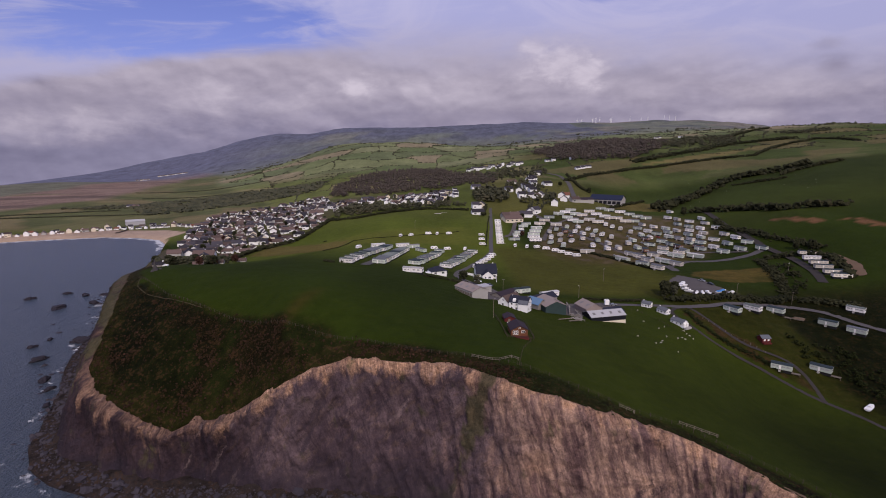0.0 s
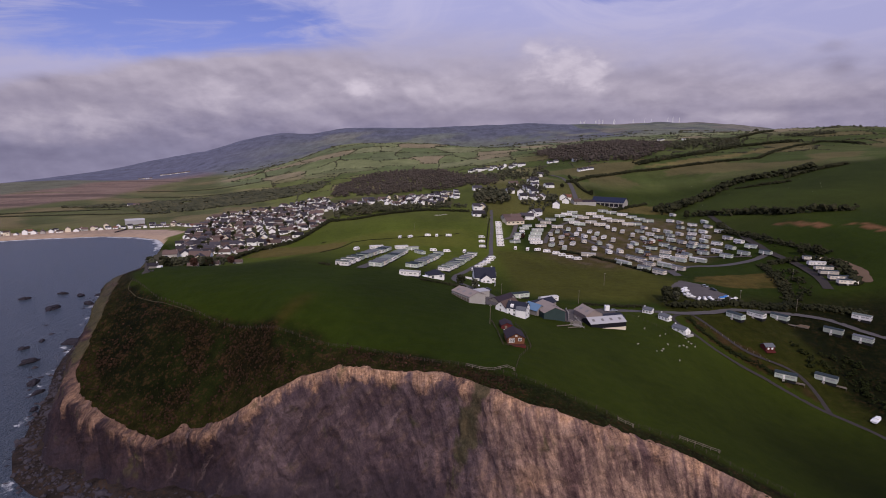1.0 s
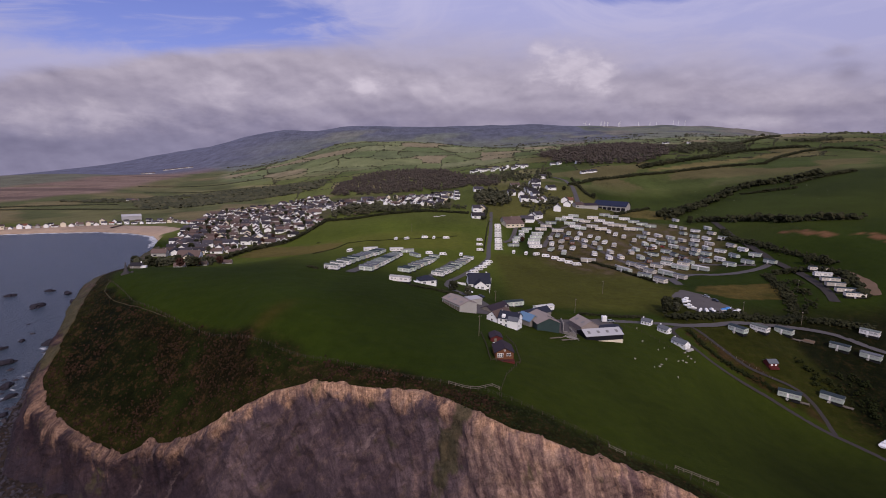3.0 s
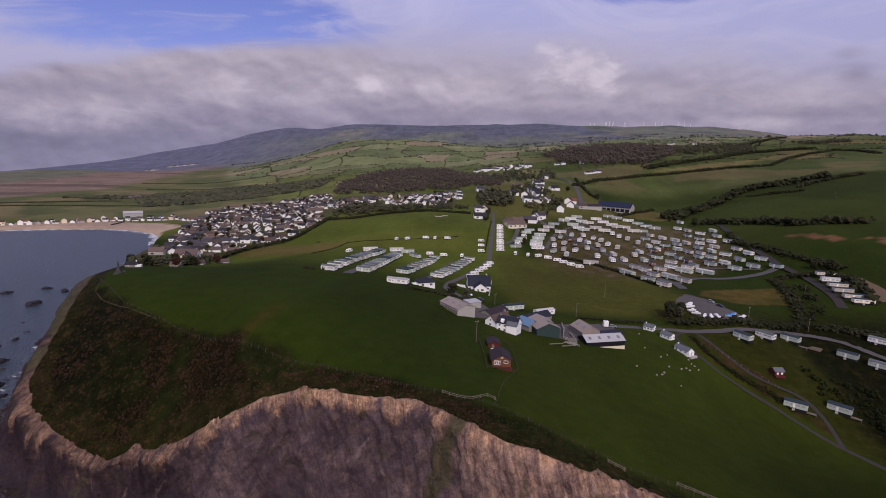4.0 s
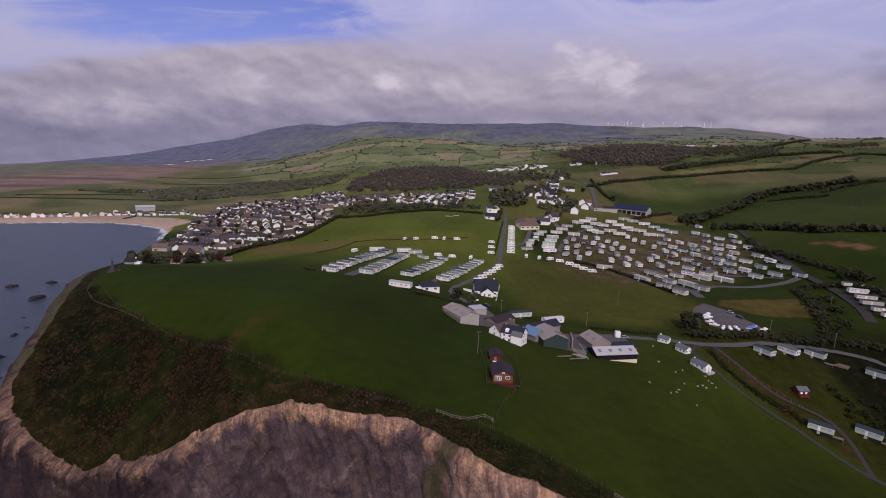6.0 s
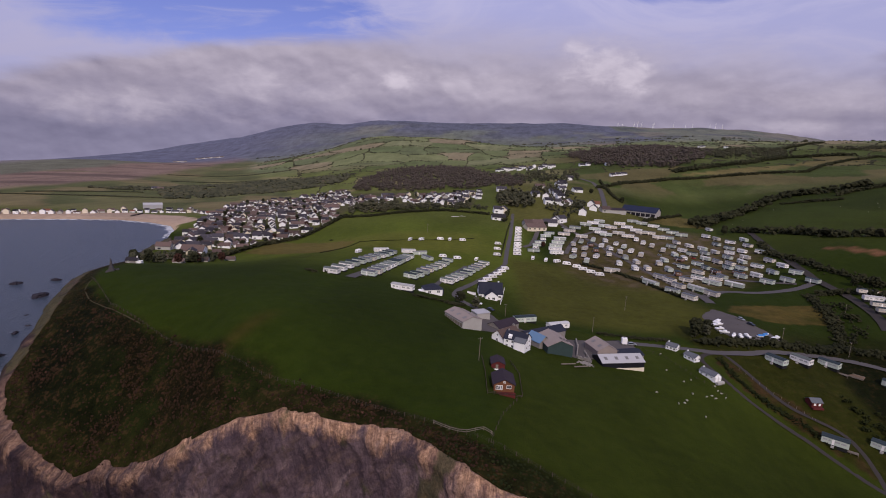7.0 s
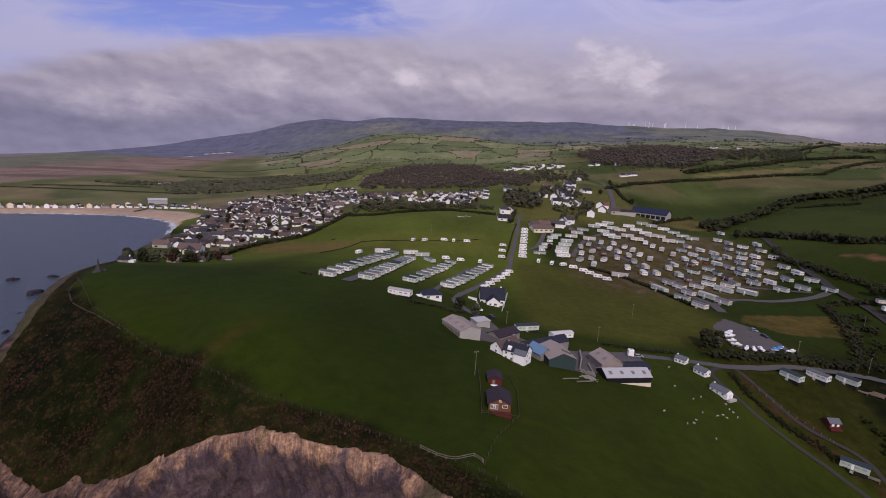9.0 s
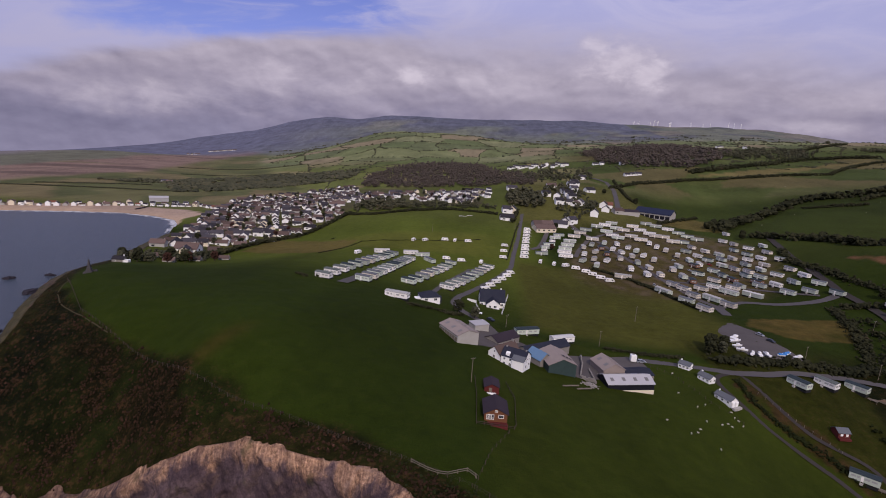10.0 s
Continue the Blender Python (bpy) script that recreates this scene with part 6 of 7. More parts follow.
# ---------------------------------------------------------------- boats, cars, sheep, poles
def boat(label, length, cover=None, group="boats"):
    ob = empty("boat", label, "boat", group)
    bm = bmesh.new()
    rings = []
    for s in np.linspace(0, 1, 8):
        half = length * 0.17 * (1 - max(0, s - 0.45) ** 2 * 3.0)
        half, keel = max(half, 0.03), 0.55 + 0.5 * max(0, s - 0.6)
        x = (s - 0.5) * length
        rings.append([bm.verts.new((x, y, z)) for y, z in ((-half, 1.35 + 0.25 * s), (-half * 0.8, 0.8 + keel * 0.1), (0, keel), (half * 0.8, 0.8 + keel * 0.1), (half, 1.35 + 0.25 * s))])
    for a, b in zip(rings[:-1], rings[1:]):
        for i in range(4):
            bm.faces.new((a[i], a[i + 1], b[i + 1], b[i]))
        bm.faces.new((a[4], a[0], b[0], b[4]))
    bm.faces.new(rings[0])
    bmesh.ops.recalc_face_normals(bm, faces=bm.faces)
    part("hull", bm, GEL_WHITE, ob)
    if cover:
        bm = bmesh.new()
        extrude_profile(bm, [(-length * 0.17, 1.4), (length * 0.17, 1.4), (0, 2.1)], -length * 0.45, length * 0.2)
        part("cover", bm, cover, ob, "blue cover")
    else:
        box("cabin", length * 0.05, 0, 1.35, length * 0.35, length * 0.22, 0.85, GEL_WHITE, ob, bevel=0.2)
        window(length * 0.05, 0, 1.75, length * 0.3, 0.3, ob)
    bm = bmesh.new()
    for side in (-0.7, 0.7):
        bx(bm, 0, side, 0.25, length * 0.8, 0.1, 0.3)
    part("trailer", bm, STEEL, ob)
    for side in (-0.8, 0.8):
        bm = bmesh.new()
        bmesh.ops.create_cone(bm, cap_ends=True, segments=12, radius1=0.3, radius2=0.3, depth=0.2, matrix=Matrix.Translation((-0.5, side, 0.3)) @ Matrix.Rotation(radians(90), 4, "X"))
        part("wheel", bm, RUBBER, ob)
    return ob


def car(label, paint):
    ob = empty("car", label, "car", "parked cars")
    bm = bmesh.new()
    extrude_profile(bm, [(-2.1, 0.3), (2.1, 0.3), (2.15, 0.75), (1.2, 0.92), (-2.1, 0.95)], -0.85, 0.85)
    bmesh.ops.rotate(bm, cent=(0, 0, 0), matrix=Matrix.Rotation(radians(-90), 3, "Z"), verts=bm.verts)
    bmesh.ops.recalc_face_normals(bm, faces=bm.faces)
    bmesh.ops.bevel(bm, geom=list(bm.edges), offset=0.06, segments=1, affect="EDGES")
    part("body", bm, paint, ob)
    bm = bmesh.new()
    extrude_profile(bm, [(-1.9, 0.9), (1.1, 0.9), (0.45, 1.42), (-1.5, 1.45)], -0.74, 0.74)
    bmesh.ops.rotate(bm, cent=(0, 0, 0), matrix=Matrix.Rotation(radians(-90), 3, "Z"), verts=bm.verts)
    bmesh.ops.recalc_face_normals(bm, faces=bm.faces)
    part("cabin_glass", bm, GLASS, ob)
    box("roof", -0.5, 0, 1.42, 1.9, 1.4, 0.06, paint, ob, bevel=0.02)
    for x in (-1.3, 1.3):
        for side in (-0.8, 0.8):
            bm = bmesh.new()
            bmesh.ops.create_cone(bm, cap_ends=True, segments=14, radius1=0.32, radius2=0.32, depth=0.2, matrix=Matrix.Translation((x, side, 0.32)) @ Matrix.Rotation(radians(90), 4, "X"))
            part("wheel", bm, RUBBER, ob)
    return ob


big_boat, small_boat, blue_boat = boat("white cabin cruiser on a trailer", 7.0), boat("small white motor boat on a trailer", 5.0), boat("boat under a bright blue cover", 5.5, TARP)
for model, x, y, turn in ((big_boat, 154, 318, 40), (big_boat, 152, 313, 20), (small_boat, 150, 306, 10), (small_boat, 150, 301, -20), (small_boat, 153, 297, 60), (small_boat, 156, 296.5, 80),
                          (small_boat, 159.5, 297, 100), (blue_boat, 168, 298.5, 0), (blue_boat, 171, 301.5, 30), (small_boat, 176, 300.5, 20)):
    park(model, x, y, turn)
cruiser = boat("white cabin boat parked beside the track", 7.5)
put(cruiser, 186, 205.5, 35)
cars = [car("white car parked at the lane", CAR_WHITE), car("dark car parked at the lane", CAR_DARK), car("silver car parked on gravel", CAR_SILVER), car("red car parked by a caravan", CAR_RED)]
for n, x, y, turn in ((0, 21.5, 303, -10), (1, 28, 295.5, -35), (2, 171, 327, -60), (1, 172, 318, -60), (2, 96, 277, 10), (3, 305, 604, -60), (2, 120, 640, 30), (0, 112, 660, 30), (2, 203, 512, -60), (3, 229, 536, -60),
                      (1, 179, 432, 10), (2, 156, 455, 60), (0, 92, 628, 20), (1, 85, 640, 20), (2, 200, 545, 20)):
    park(cars[n], x, y, turn)

sheep = empty("sheep", "white sheep grazing on the pasture", "sheep", "grazing flock")
bm = bmesh.new()
bmesh.ops.create_icosphere(bm, subdivisions=2, radius=1.0, matrix=Matrix.Translation((0, 0, 0.68)) @ Matrix.Diagonal((0.62, 0.33, 0.36, 1)))
for v in bm.verts:
    v.co += v.co.normalized() * 0.04 * noise.noise(v.co * 6)
part("fleece", bm, WOOL, sheep, smooth_faces=True)
bm = bmesh.new()
bmesh.ops.create_icosphere(bm, subdivisions=1, radius=1.0, matrix=Matrix.Translation((0.72, 0, 0.62)) @ Matrix.Rotation(radians(35), 4, "Y") @ Matrix.Diagonal((0.22, 0.11, 0.13, 1)))
part("head", bm, WOOL, sheep)
for x in (-0.36, 0.36):
    for side in (-0.15, 0.15):
        box("leg", x, side, 0, 0.09, 0.09, 0.42, WOOL, sheep)
rng = random.Random(5)
for i, (x, y) in enumerate(((107, 241), (111, 244), (107, 232), (102, 225), (97, 220), (100, 222), (113, 233), (116, 235), (117, 234), (121, 241), (122, 240), (123, 238), (121, 244), (106, 217), (103, 250), (107, 269), (90, 224),
                            (340, 700), (362, 720), (420, 760), (465, 700), (480, 660), (500, 690), (455, 640), (520, 760), (430, 900), (520, 980), (610, 1000))):
    one = sheep if i == 0 else copy_thing(sheep, Matrix.Identity(4))
    put(one, x, y, rng.uniform(0, 360), 0.0, 0.72)


def pole(x, y, high, arms=1, lean=0.0):
    ob = empty("telegraph_pole", "weathered wooden telegraph pole", "pole", "telegraph poles")
    bm = bmesh.new()
    bmesh.ops.create_cone(bm, cap_ends=True, segments=8, radius1=0.13, radius2=0.09, depth=high + 1, matrix=Matrix.Translation((0, 0, high / 2 - 0.5)))
    part("shaft", bm, GREY_WOOD, ob)
    for i in range(arms):
        box("crossarm", 0, 0, high - 0.5 - 0.6 * i, 1.6, 0.1, 0.12, GREY_WOOD, ob)
        for side in (-0.65, 0, 0.65):
            bm = bmesh.new()
            bmesh.ops.create_cone(bm, cap_ends=True, segments=6, radius1=0.06, radius2=0.04, depth=0.16, matrix=Matrix.Translation((side, 0, high - 0.3 - 0.6 * i)))
            part("insulator", bm, GEL_WHITE, ob)
    return put(ob, x, y, 30)


for x, y, h in ((21.5, 207.5, 8.5), (111, 343, 9), (80, 290, 8), (35.5, 291, 6.5), (48, 520, 8), (-30, 540, 8), (180, 302, 7), (213, 300, 8), (243, 350, 9), (52, 600, 8)):
    pole(x, y, h)


# ---------------------------------------------------------------- village and far land
def village_house(label, wall_mat, roof_mat, length, depth, eaves, rise, storeys):
    house = empty("bungalow" if storeys == 1 else "house", label, "house", "village houses")
    gabled("wall", length, depth, eaves, eaves + rise, wall_mat, house, sink=3.0)
    roof("roof", length, depth, eaves, eaves + rise, roof_mat, house, over=0.4, thick=0.2)
    box("chimney", length / 2 - 0.9, 0, eaves + rise - 0.6, 0.7, 0.8, 1.3, STONE, house)
    for floor in range(storeys):
        window((-length * 0.24, length * 0.22)[floor], -depth / 2 - 0.02, 0.9 + 2.6 * floor, 2.2, 1.2, house)
    if storeys == 1:
        window(length / 2 + 0.02, -0.4, 0.9, 1.7, 1.2, house, "x")
    return house


HOUSES = [village_house("white village house with a slate roof", WHITE, GREY_SLATE, 10, 7.5, 4.4, 2.7, 2), village_house("white bungalow with a brown tiled roof", WHITE, BROWN_TILE, 12.5, 8.5, 2.8, 2.8, 1),
          village_house("cream village house with a slate roof", CREAM, GREY_SLATE, 10, 7.5, 4.3, 2.6, 2), village_house("white bungalow with a slate roof", WHITE, GREY_SLATE, 13, 8, 2.9, 2.9, 1),
          village_house("grey rendered house with a brown roof", PEBBLE, BROWN_TILE, 11, 8, 3.4, 2.6, 1), village_house("white house with a red tiled roof", WHITE, RED_TILE, 11, 8, 3.0, 3.0, 1),
          village_house("tall white seafront house", WHITE, GREY_SLATE, 9, 8, 6.6, 2.6, 2), village_house("tall pale seafront house with a brown roof", CREAM, BROWN_TILE, 9, 8, 6.2, 2.6, 2)]


def inside(ring, x, y):
    hit = False
    for (ax, ay), (bx_, by_) in zip(ring, ring[1:] + ring[:1]):
        if (ay > y) != (by_ > y) and x < (bx_ - ax) * (y - ay) / (by_ - ay) + ax:
            hit = not hit
    return hit


rng = random.Random(21)
VILLAGE_EDGE = [(-176, 372), (-176, 464), (-164, 560), (-148, 632), (-180, 760), (-225, 1010), (-262, 1075), (-335, 1010), (-400, 900), (-380, 790), (-348, 690), (-298, 572), (-240, 462), (-206, 382)]
EAST_STREET = [(-150, 700), (-110, 755), (-45, 735), (-8, 715), (20, 800), (26, 900), (-58, 890), (-128, 870), (-235, 955), (-190, 770)]
gardens = []
for ring, dx, dy, pick in ((VILLAGE_EDGE, 13.2, 16.5, (0, 1, 2, 3, 1, 1, 4, 1, 3, 0)), (EAST_STREET, 15, 21, (0, 1, 2, 3, 4, 0, 1))):
    y = 362.0
    row = 0
    while y < 1080:
        x = -410.0 + (row % 2) * dx / 2
        while x < 40:
            px, py = x + rng.uniform(-3, 3), y + rng.uniform(-4, 4)
            if inside(ring, px, py):
                if rng.random() < 0.90:
                    park(HOUSES[rng.choice(pick)], px, py, rng.choice((18, 18, 108, -62, 28)) + rng.uniform(-9, 9), "village houses", 0, rng.uniform(0.70, 0.95))
                gardens.append((px + dx * 0.5, py + rng.uniform(-6, 6)))
            x += dx
        y += dy
        row += 1
# the seafront street
for k, (line, lift) in enumerate((([(-640, 640), (-603, 664), (-573, 682), (-543, 702), (-511, 722), (-482, 746), (-440, 762), (-406, 776), (-376, 762), (-350, 738), (-336, 705)], 0), ([(-640, 664), (-573, 702), (-511, 742), (-460, 776), (-400, 795)], 0))):
    spots = along(line, 9.5 if k == 0 else 15)
    for (x, y), (x2, y2) in zip(spots[:-1], spots[1:]):
        if rng.random() < 0.9:
            park(HOUSES[rng.choice((6, 7, 3, 0, 4, 0, 5, 1))], x, y, math.degrees(math.atan2(y2 - y, x2 - x)) + rng.choice((0, 0, 90)) + rng.uniform(-4, 4), "seafront houses", 0, rng.uniform(0.55, 0.82))
for x, y, turn, n in ((158, 905, 10, 0), (150, 895, 20, 0), (134, 805, 15, 0), (145, 830, 15, 6), (116, 752, 10, 0), (126, 755, 8, 3), (138, 750, 60, 1), (154, 704, 75, 0), (176, 760, 70, 0), (182, 765, -10, 5), (190, 738, 20, 4),
                      (45, 690, 10, 0), (44, 648, 8, 3), (52, 694, 80, 2), (112, 656, 80, 0), (106, 650, -5, 3), (120, 662, 40, 0), (90, 646, 20, 4), (80, 642, 20, 4), (-185, 388, 10, 1), (160, 930, 12, 0), (133, 826, 20, 3), (116, 784, 80, 0), (134, 771, 15, 6), (144, 759, 70, 3), (102, 798, 10, 0), (173, 857, 25, 3), (175, 740, 75, 3), (117, 879, 15, 1), (191, 1038, 10, 0), (56, 879, 12, 3)):
    park(HOUSES[n], x, y, turn, "hillside houses", 0, 1.22)
for i in range(17):
    park(HOUSES[(0, 3, 0, 6)[i % 4]], 62 + 8.5 * i + rng.uniform(-2, 2), 1310 + 22 * (i % 3) + 4 * math.sin(i), rng.choice((5, 95, 15)), "far estate houses")
for x, y, n in ((275, 1292, 0), (262, 1300, 3), (312, 1258, 0), (285, 1090, 3), (296, 1092, 3), (306, 1094, 3), (731, 1791, 3), (742, 1796, 3), (788, 1737, 0), (546, 1345, 2), (556, 1350, 3), (-640, 1060, 4), (-655, 1066, 3)):
    park(HOUSES[n], x, y, 12, "hill farms")
for i in range(16):
    park(HOUSES[(4, 2, 1)[i % 3]], *((-1574 + 9 * i, 2642 + 18 * i) if i < 4 else (-1672 + 17 * (i - 4), 3021 - 4 * (i - 4))), 10 + 20 * (i % 3), "houses on the far shore", 0, 1.1)
keeper = empty("cottage", "low stone cottage with white gable among trees", "house")
gabled("wall", 9, 6, 2.6, 4.8, STONE, keeper)
roof("roof", 9, 6, 2.6, 4.8, GREY_SLATE, keeper)
box("extension", 6.0, -1.0, -1.5, 4.5, 4.0, 3.6, WHITE, keeper, "white extension")
box("chimney", 3.9, 0, 4.2, 0.8, 0.8, 1.8, WHITE, keeper)
window(-2, -3.03, 0.9, 1.2, 1.1, keeper, "y", WHITE)
put(keeper, -178, 312, 10, 0, 0.68)
for x, y, turn in ((-166, 338, 12), (-158, 352, 12), (-150, 372, 15), (-182, 350, 15)):
    park(HOUSES[4], x, y, turn, "village houses", -0.6, 0.6)
hall = empty("hall", "large pale hall with a curved roof behind the seafront", "building")
gabled("wall", 26, 14, 6, 8.5, LIGHT_SHEET, hall)
roof("roof", 26, 14, 6, 8.5, LIGHT_SHEET, hall)
put(hall, -484, 795, 36)

blue_barn = empty("barn", "big open barn with a dark blue roof", "barn")
gabled("wall", 46, 26, 6.5, 12.5, PEBBLE, blue_barn)
roof("roof", 46, 26, 6.5, 12.5, NAVY_SHEET, blue_barn, over=0.8, thick=0.3)
# no bays are cut: black panels paint the shade inside them
for i in range(7):
    box("bay_opening", -19.5 + 6.5 * i, -13.03, 0.0, 5.4, 0.12, 4.4, BLACK, blue_barn, "black panel for the shade in a bay")
put(blue_barn, 246, 764, -33)
low_barn = empty("barn", "low grey barn beside the blue one", "barn")
gabled("wall", 26, 14, 4, 6.5, PEBBLE, low_barn)
roof("roof", 26, 14, 4, 6.5, CAB_ROOF, low_barn)
put(low_barn, 205, 745, 15)
lodge = empty("clubhouse", "brown-roofed clubhouse at the camp's edge", "building")
gabled("wall", 24, 14, 3.2, 7, CREAM, lodge)
roof("roof", 24, 14, 3.2, 7, BROWN_TILE, lodge)
for i in range(4):
    window(-9 + 6 * i, -7.03, 0.8, 2.4, 1.4, lodge)
put(lodge, 86, 632, 20)

# memorial on the headland
memorial = empty("memorial", "grey stone memorial spire on stepped plinth", "memorial")
for i, (s, z0, h) in enumerate(((5.2, -0.6, 1.0), (4.2, 0.4, 0.5), (3.3, 0.9, 0.5), (2.3, 1.4, 1.5))):
    box("step" if i < 3 else "plinth", 0, 0, z0, s, s, h, DARK_STONE, memorial, bevel=0.05)
bm = bmesh.new()
bmesh.ops.create_cone(bm, cap_ends=True, segments=4, radius1=1.15, radius2=0.42, depth=4.2, matrix=Matrix.Translation((0, 0, 5.0)) @ Matrix.Rotation(radians(45), 4, "Z"))
part("shaft", bm, DARK_STONE, memorial)
bm = bmesh.new()
bmesh.ops.create_cone(bm, cap_ends=True, segments=4, radius1=0.55, radius2=0.05, depth=1.2, matrix=Matrix.Translation((0, 0, 7.7)) @ Matrix.Rotation(radians(45), 4, "Z"))
part("cap", bm, DARK_STONE, memorial)
box("side_block", 3.6, 0, -0.4, 1.4, 1.6, 1.9, DARK_STONE, memorial, bevel=0.1)
put(memorial, -147, 254, 20, 0.0, 0.72)

# wind turbines on the far ridge
turbine = empty("wind_turbine", "white three-bladed wind turbine on a far ridge", "wind turbine", "wind farm")
bm = bmesh.new()
bmesh.ops.create_cone(bm, cap_ends=True, segments=10, radius1=2.6, radius2=1.6, depth=64, matrix=Matrix.Translation((0, 0, 24)))
part("tower", bm, WHITE, turbine)
box("nacelle", 0, 0, 55, 3, 6, 3.2, WHITE, turbine, bevel=0.4)
for i in range(3):
    bm = bmesh.new()
    bmesh.ops.create_cone(bm, cap_ends=True, segments=6, radius1=1.4, radius2=0.3, depth=22, matrix=Matrix.Translation((0, -3.4, 56.6)) @ Matrix.Rotation(radians(120 * i + 20), 4, "Y") @ Matrix.Translation((0, 0, 11)) @ Matrix.Diagonal((1, 0.35, 1, 1)))
    part("blade", bm, WHITE, turbine)
for i, x in enumerate((1020, 1058, 1150, 1188, 1280, 1296, 1420, 1515, 1575, 1680, 1730, 1790)):
    one = turbine if i == 0 else copy_thing(turbine, Matrix.Identity(4))
    put(one, x, 4000 + 25 * (i % 3), 8 * i, -2, 0.68)
put(copy_thing(turbine, Matrix.Identity(4)), 1075, 3700, 20, -2, 0.6)


# ---------------------------------------------------------------- hedges, woods, trees
hedge([(244, 1020), (237, 943), (234, 868), (239, 837)], 5, 3, "dark hedge beside the hill road", 1)
hedge([(221, 934), (279, 1004), (390, 1051), (489, 1076), (569, 1081), (645, 1075), (725, 1166), (864, 1296), (967, 1350), (982, 1296), (960, 1204)], 6.5, 6, "dark hedge along the top of a field", 2)
hedge([(409, 1106), (488, 1160), (584, 1211), (747, 1350), (880, 1408), (946, 1400)], 9, 16, "thick brown hedge bank on the hillside", 24)
hedge([(778, 1493), (1001, 1723), (1214, 1953)], 8, 7, "dark hedge below the skyline", 25)
hedge([(235, 711), (275, 765), (312, 797)], 5, 4, "dark hedge behind the blue barn", 3)
hedge([(300, 720), (341, 744), (390, 775), (425, 806), (457, 837), (491, 845), (532, 825), (600, 850)], 11, 16, "thick tree-lined hedge across the hillside", 4)
hedge([(300, 700), (330, 730), (360, 762)], 12, 22, "thick clump of hedge trees", 5)
hedge([(447, 792), (488, 758), (500, 750)], 5, 4, "short hedge on the hillside", 6)
hedge([(520, 790), (559, 806), (640, 830)], 7, 6, "hedge on the upper hillside", 7)
hedge([(318, 650), (328, 635), (347, 598), (354, 559), (353, 535), (365, 522), (400, 500)], 9, 7, "row of dark hedgerow trees", 8)
hedge([(308, 570), (292, 529), (291, 478), (291, 446), (297, 420), (298, 395)], 4.5, 6, "scrubby hedge above the terrace road", 9)
hedge([(116, 498), (128, 486), (142, 464), (150, 441), (157, 405), (160, 380)], 2.6, 2.0, "clipped hedge round the caravan camp", 10)
hedge([(82, 287), (100, 287), (118, 289)], 2.0, 1.6, "low hedge beside the road", 11)
hedge([(132, 288), (145, 289), (158, 289), (176, 294), (195, 300), (215, 305), (230, 302), (248, 292)], 3.4, 5.0, "hedge between the road and boat park", 12)
hedge([(-142, 650), (-156, 570), (-168, 510), (-172, 447), (-172, 395), (-164, 345)], 4.5, 3.5, "hedge between the fields and village", 13)
hedge([(50, 640), (54, 668), (58, 700)], 5, 4, "hedge beside the lane", 14)
hedge([(41, 480), (46, 530), (52, 590), (58, 640)], 0.9, 0.9, "low hedge along the lane", 15)
hedge([(14, 290), (8, 284), (0, 282), (-10, 276)], 1.8, 2.2, "bushy bank above the field", 16)
hedge([(-64, 291), (-70, 294)], 1.8, 1.5, "clump of low bushes", 17)
hedge([(135, 272), (136, 258), (142, 250), (150, 245), (157, 238), (163, 230)], 1.6, 2.6, "scrub between two tracks", 18, GORSE)
hedge([(-142, 640), (-100, 628), (-60, 640), (-22, 668), (33, 672)], 4, 3, "hedge along the top field", 19)
hedge([(-97, 405), (-92, 450), (-88, 495), (-58, 497), (-9, 514), (17, 533)], 0.7, 0.7, "low field hedge", 20)
hedge([(254, 402), (246, 380), (238, 356), (228, 335), (220, 318), (214, 306)], 3.2, 6, "bushes on the bank below the terrace road", 21)
hedge([(262, 404), (284, 398), (290, 372), (282, 350), (272, 330)], 5, 5, "trees on the bank behind the terrace", 22)
hedge([(-123.7, 522.3), (-121.5, 523.3)], 1.7, 1.2, "lone dark bush in the field", 26)
hedge([(-60, 296), (-62, 300)], 1.4, 1.2, "clump of low bushes", 23)
BACK_WOOD = [(-237, 1048), (-254, 1228), (-228, 1383), (-185, 1480), (-107, 1500), (-5, 1440), (38, 1207), (118, 1104), (89, 920), (43, 960), (3, 935), (-38, 955), (-94, 930), (-160, 990)]
VALLEY_WOOD = [(271, 1600), (276, 1312), (330, 1180), (415, 1140), (480, 1215), (560, 1330), (640, 1480), (600, 1800), (520, 1900), (400, 1750)]
wood("wood", BACK_WOOD, 1700, 9, "dark brown broadleaved wood behind the village", 31, WOOD_LEAF, 9)
wood("wood", [(41, 799), (55, 715), (91, 722), (101, 790), (67, 846)], 70, 10, "dark trees beside the lane", 32)
wood("wood", VALLEY_WOOD, 1300, 12, "dark brown wood over the side of a valley", 33, WOOD_LEAF, 9)
wood("wood", [(-150, 655), (-124, 730), (-90, 700), (-60, 662), (-89, 652)], 60, 9, "dark garden trees above the top field", 34)
wood("wood", [(-20, 690), (-40, 665), (-90, 660), (-60, 700), (10, 720), (40, 700)], 60, 7, "garden trees behind a field", 35)
wood("wood", [(60, 1000), (120, 960), (200, 1000), (230, 1180), (120, 1250)], 110, 10, "trees along the valley road", 36)
scrub("scrub", [(-527, 907), (-458, 1054), (-340, 1170), (-300, 1230), (-310, 1392), (-453, 1364), (-560, 1330), (-660, 1180), (-640, 1040)], 1900, 2.5, 7.0, "low dark scrub on the flat land", 37)
scrub("scrub", [(-760, 1010), (-660, 1010), (-600, 1130), (-620, 1190), (-700, 1090)], 160, 2.5, 6.0, "scrub and trees round a farm on the flat", 38)
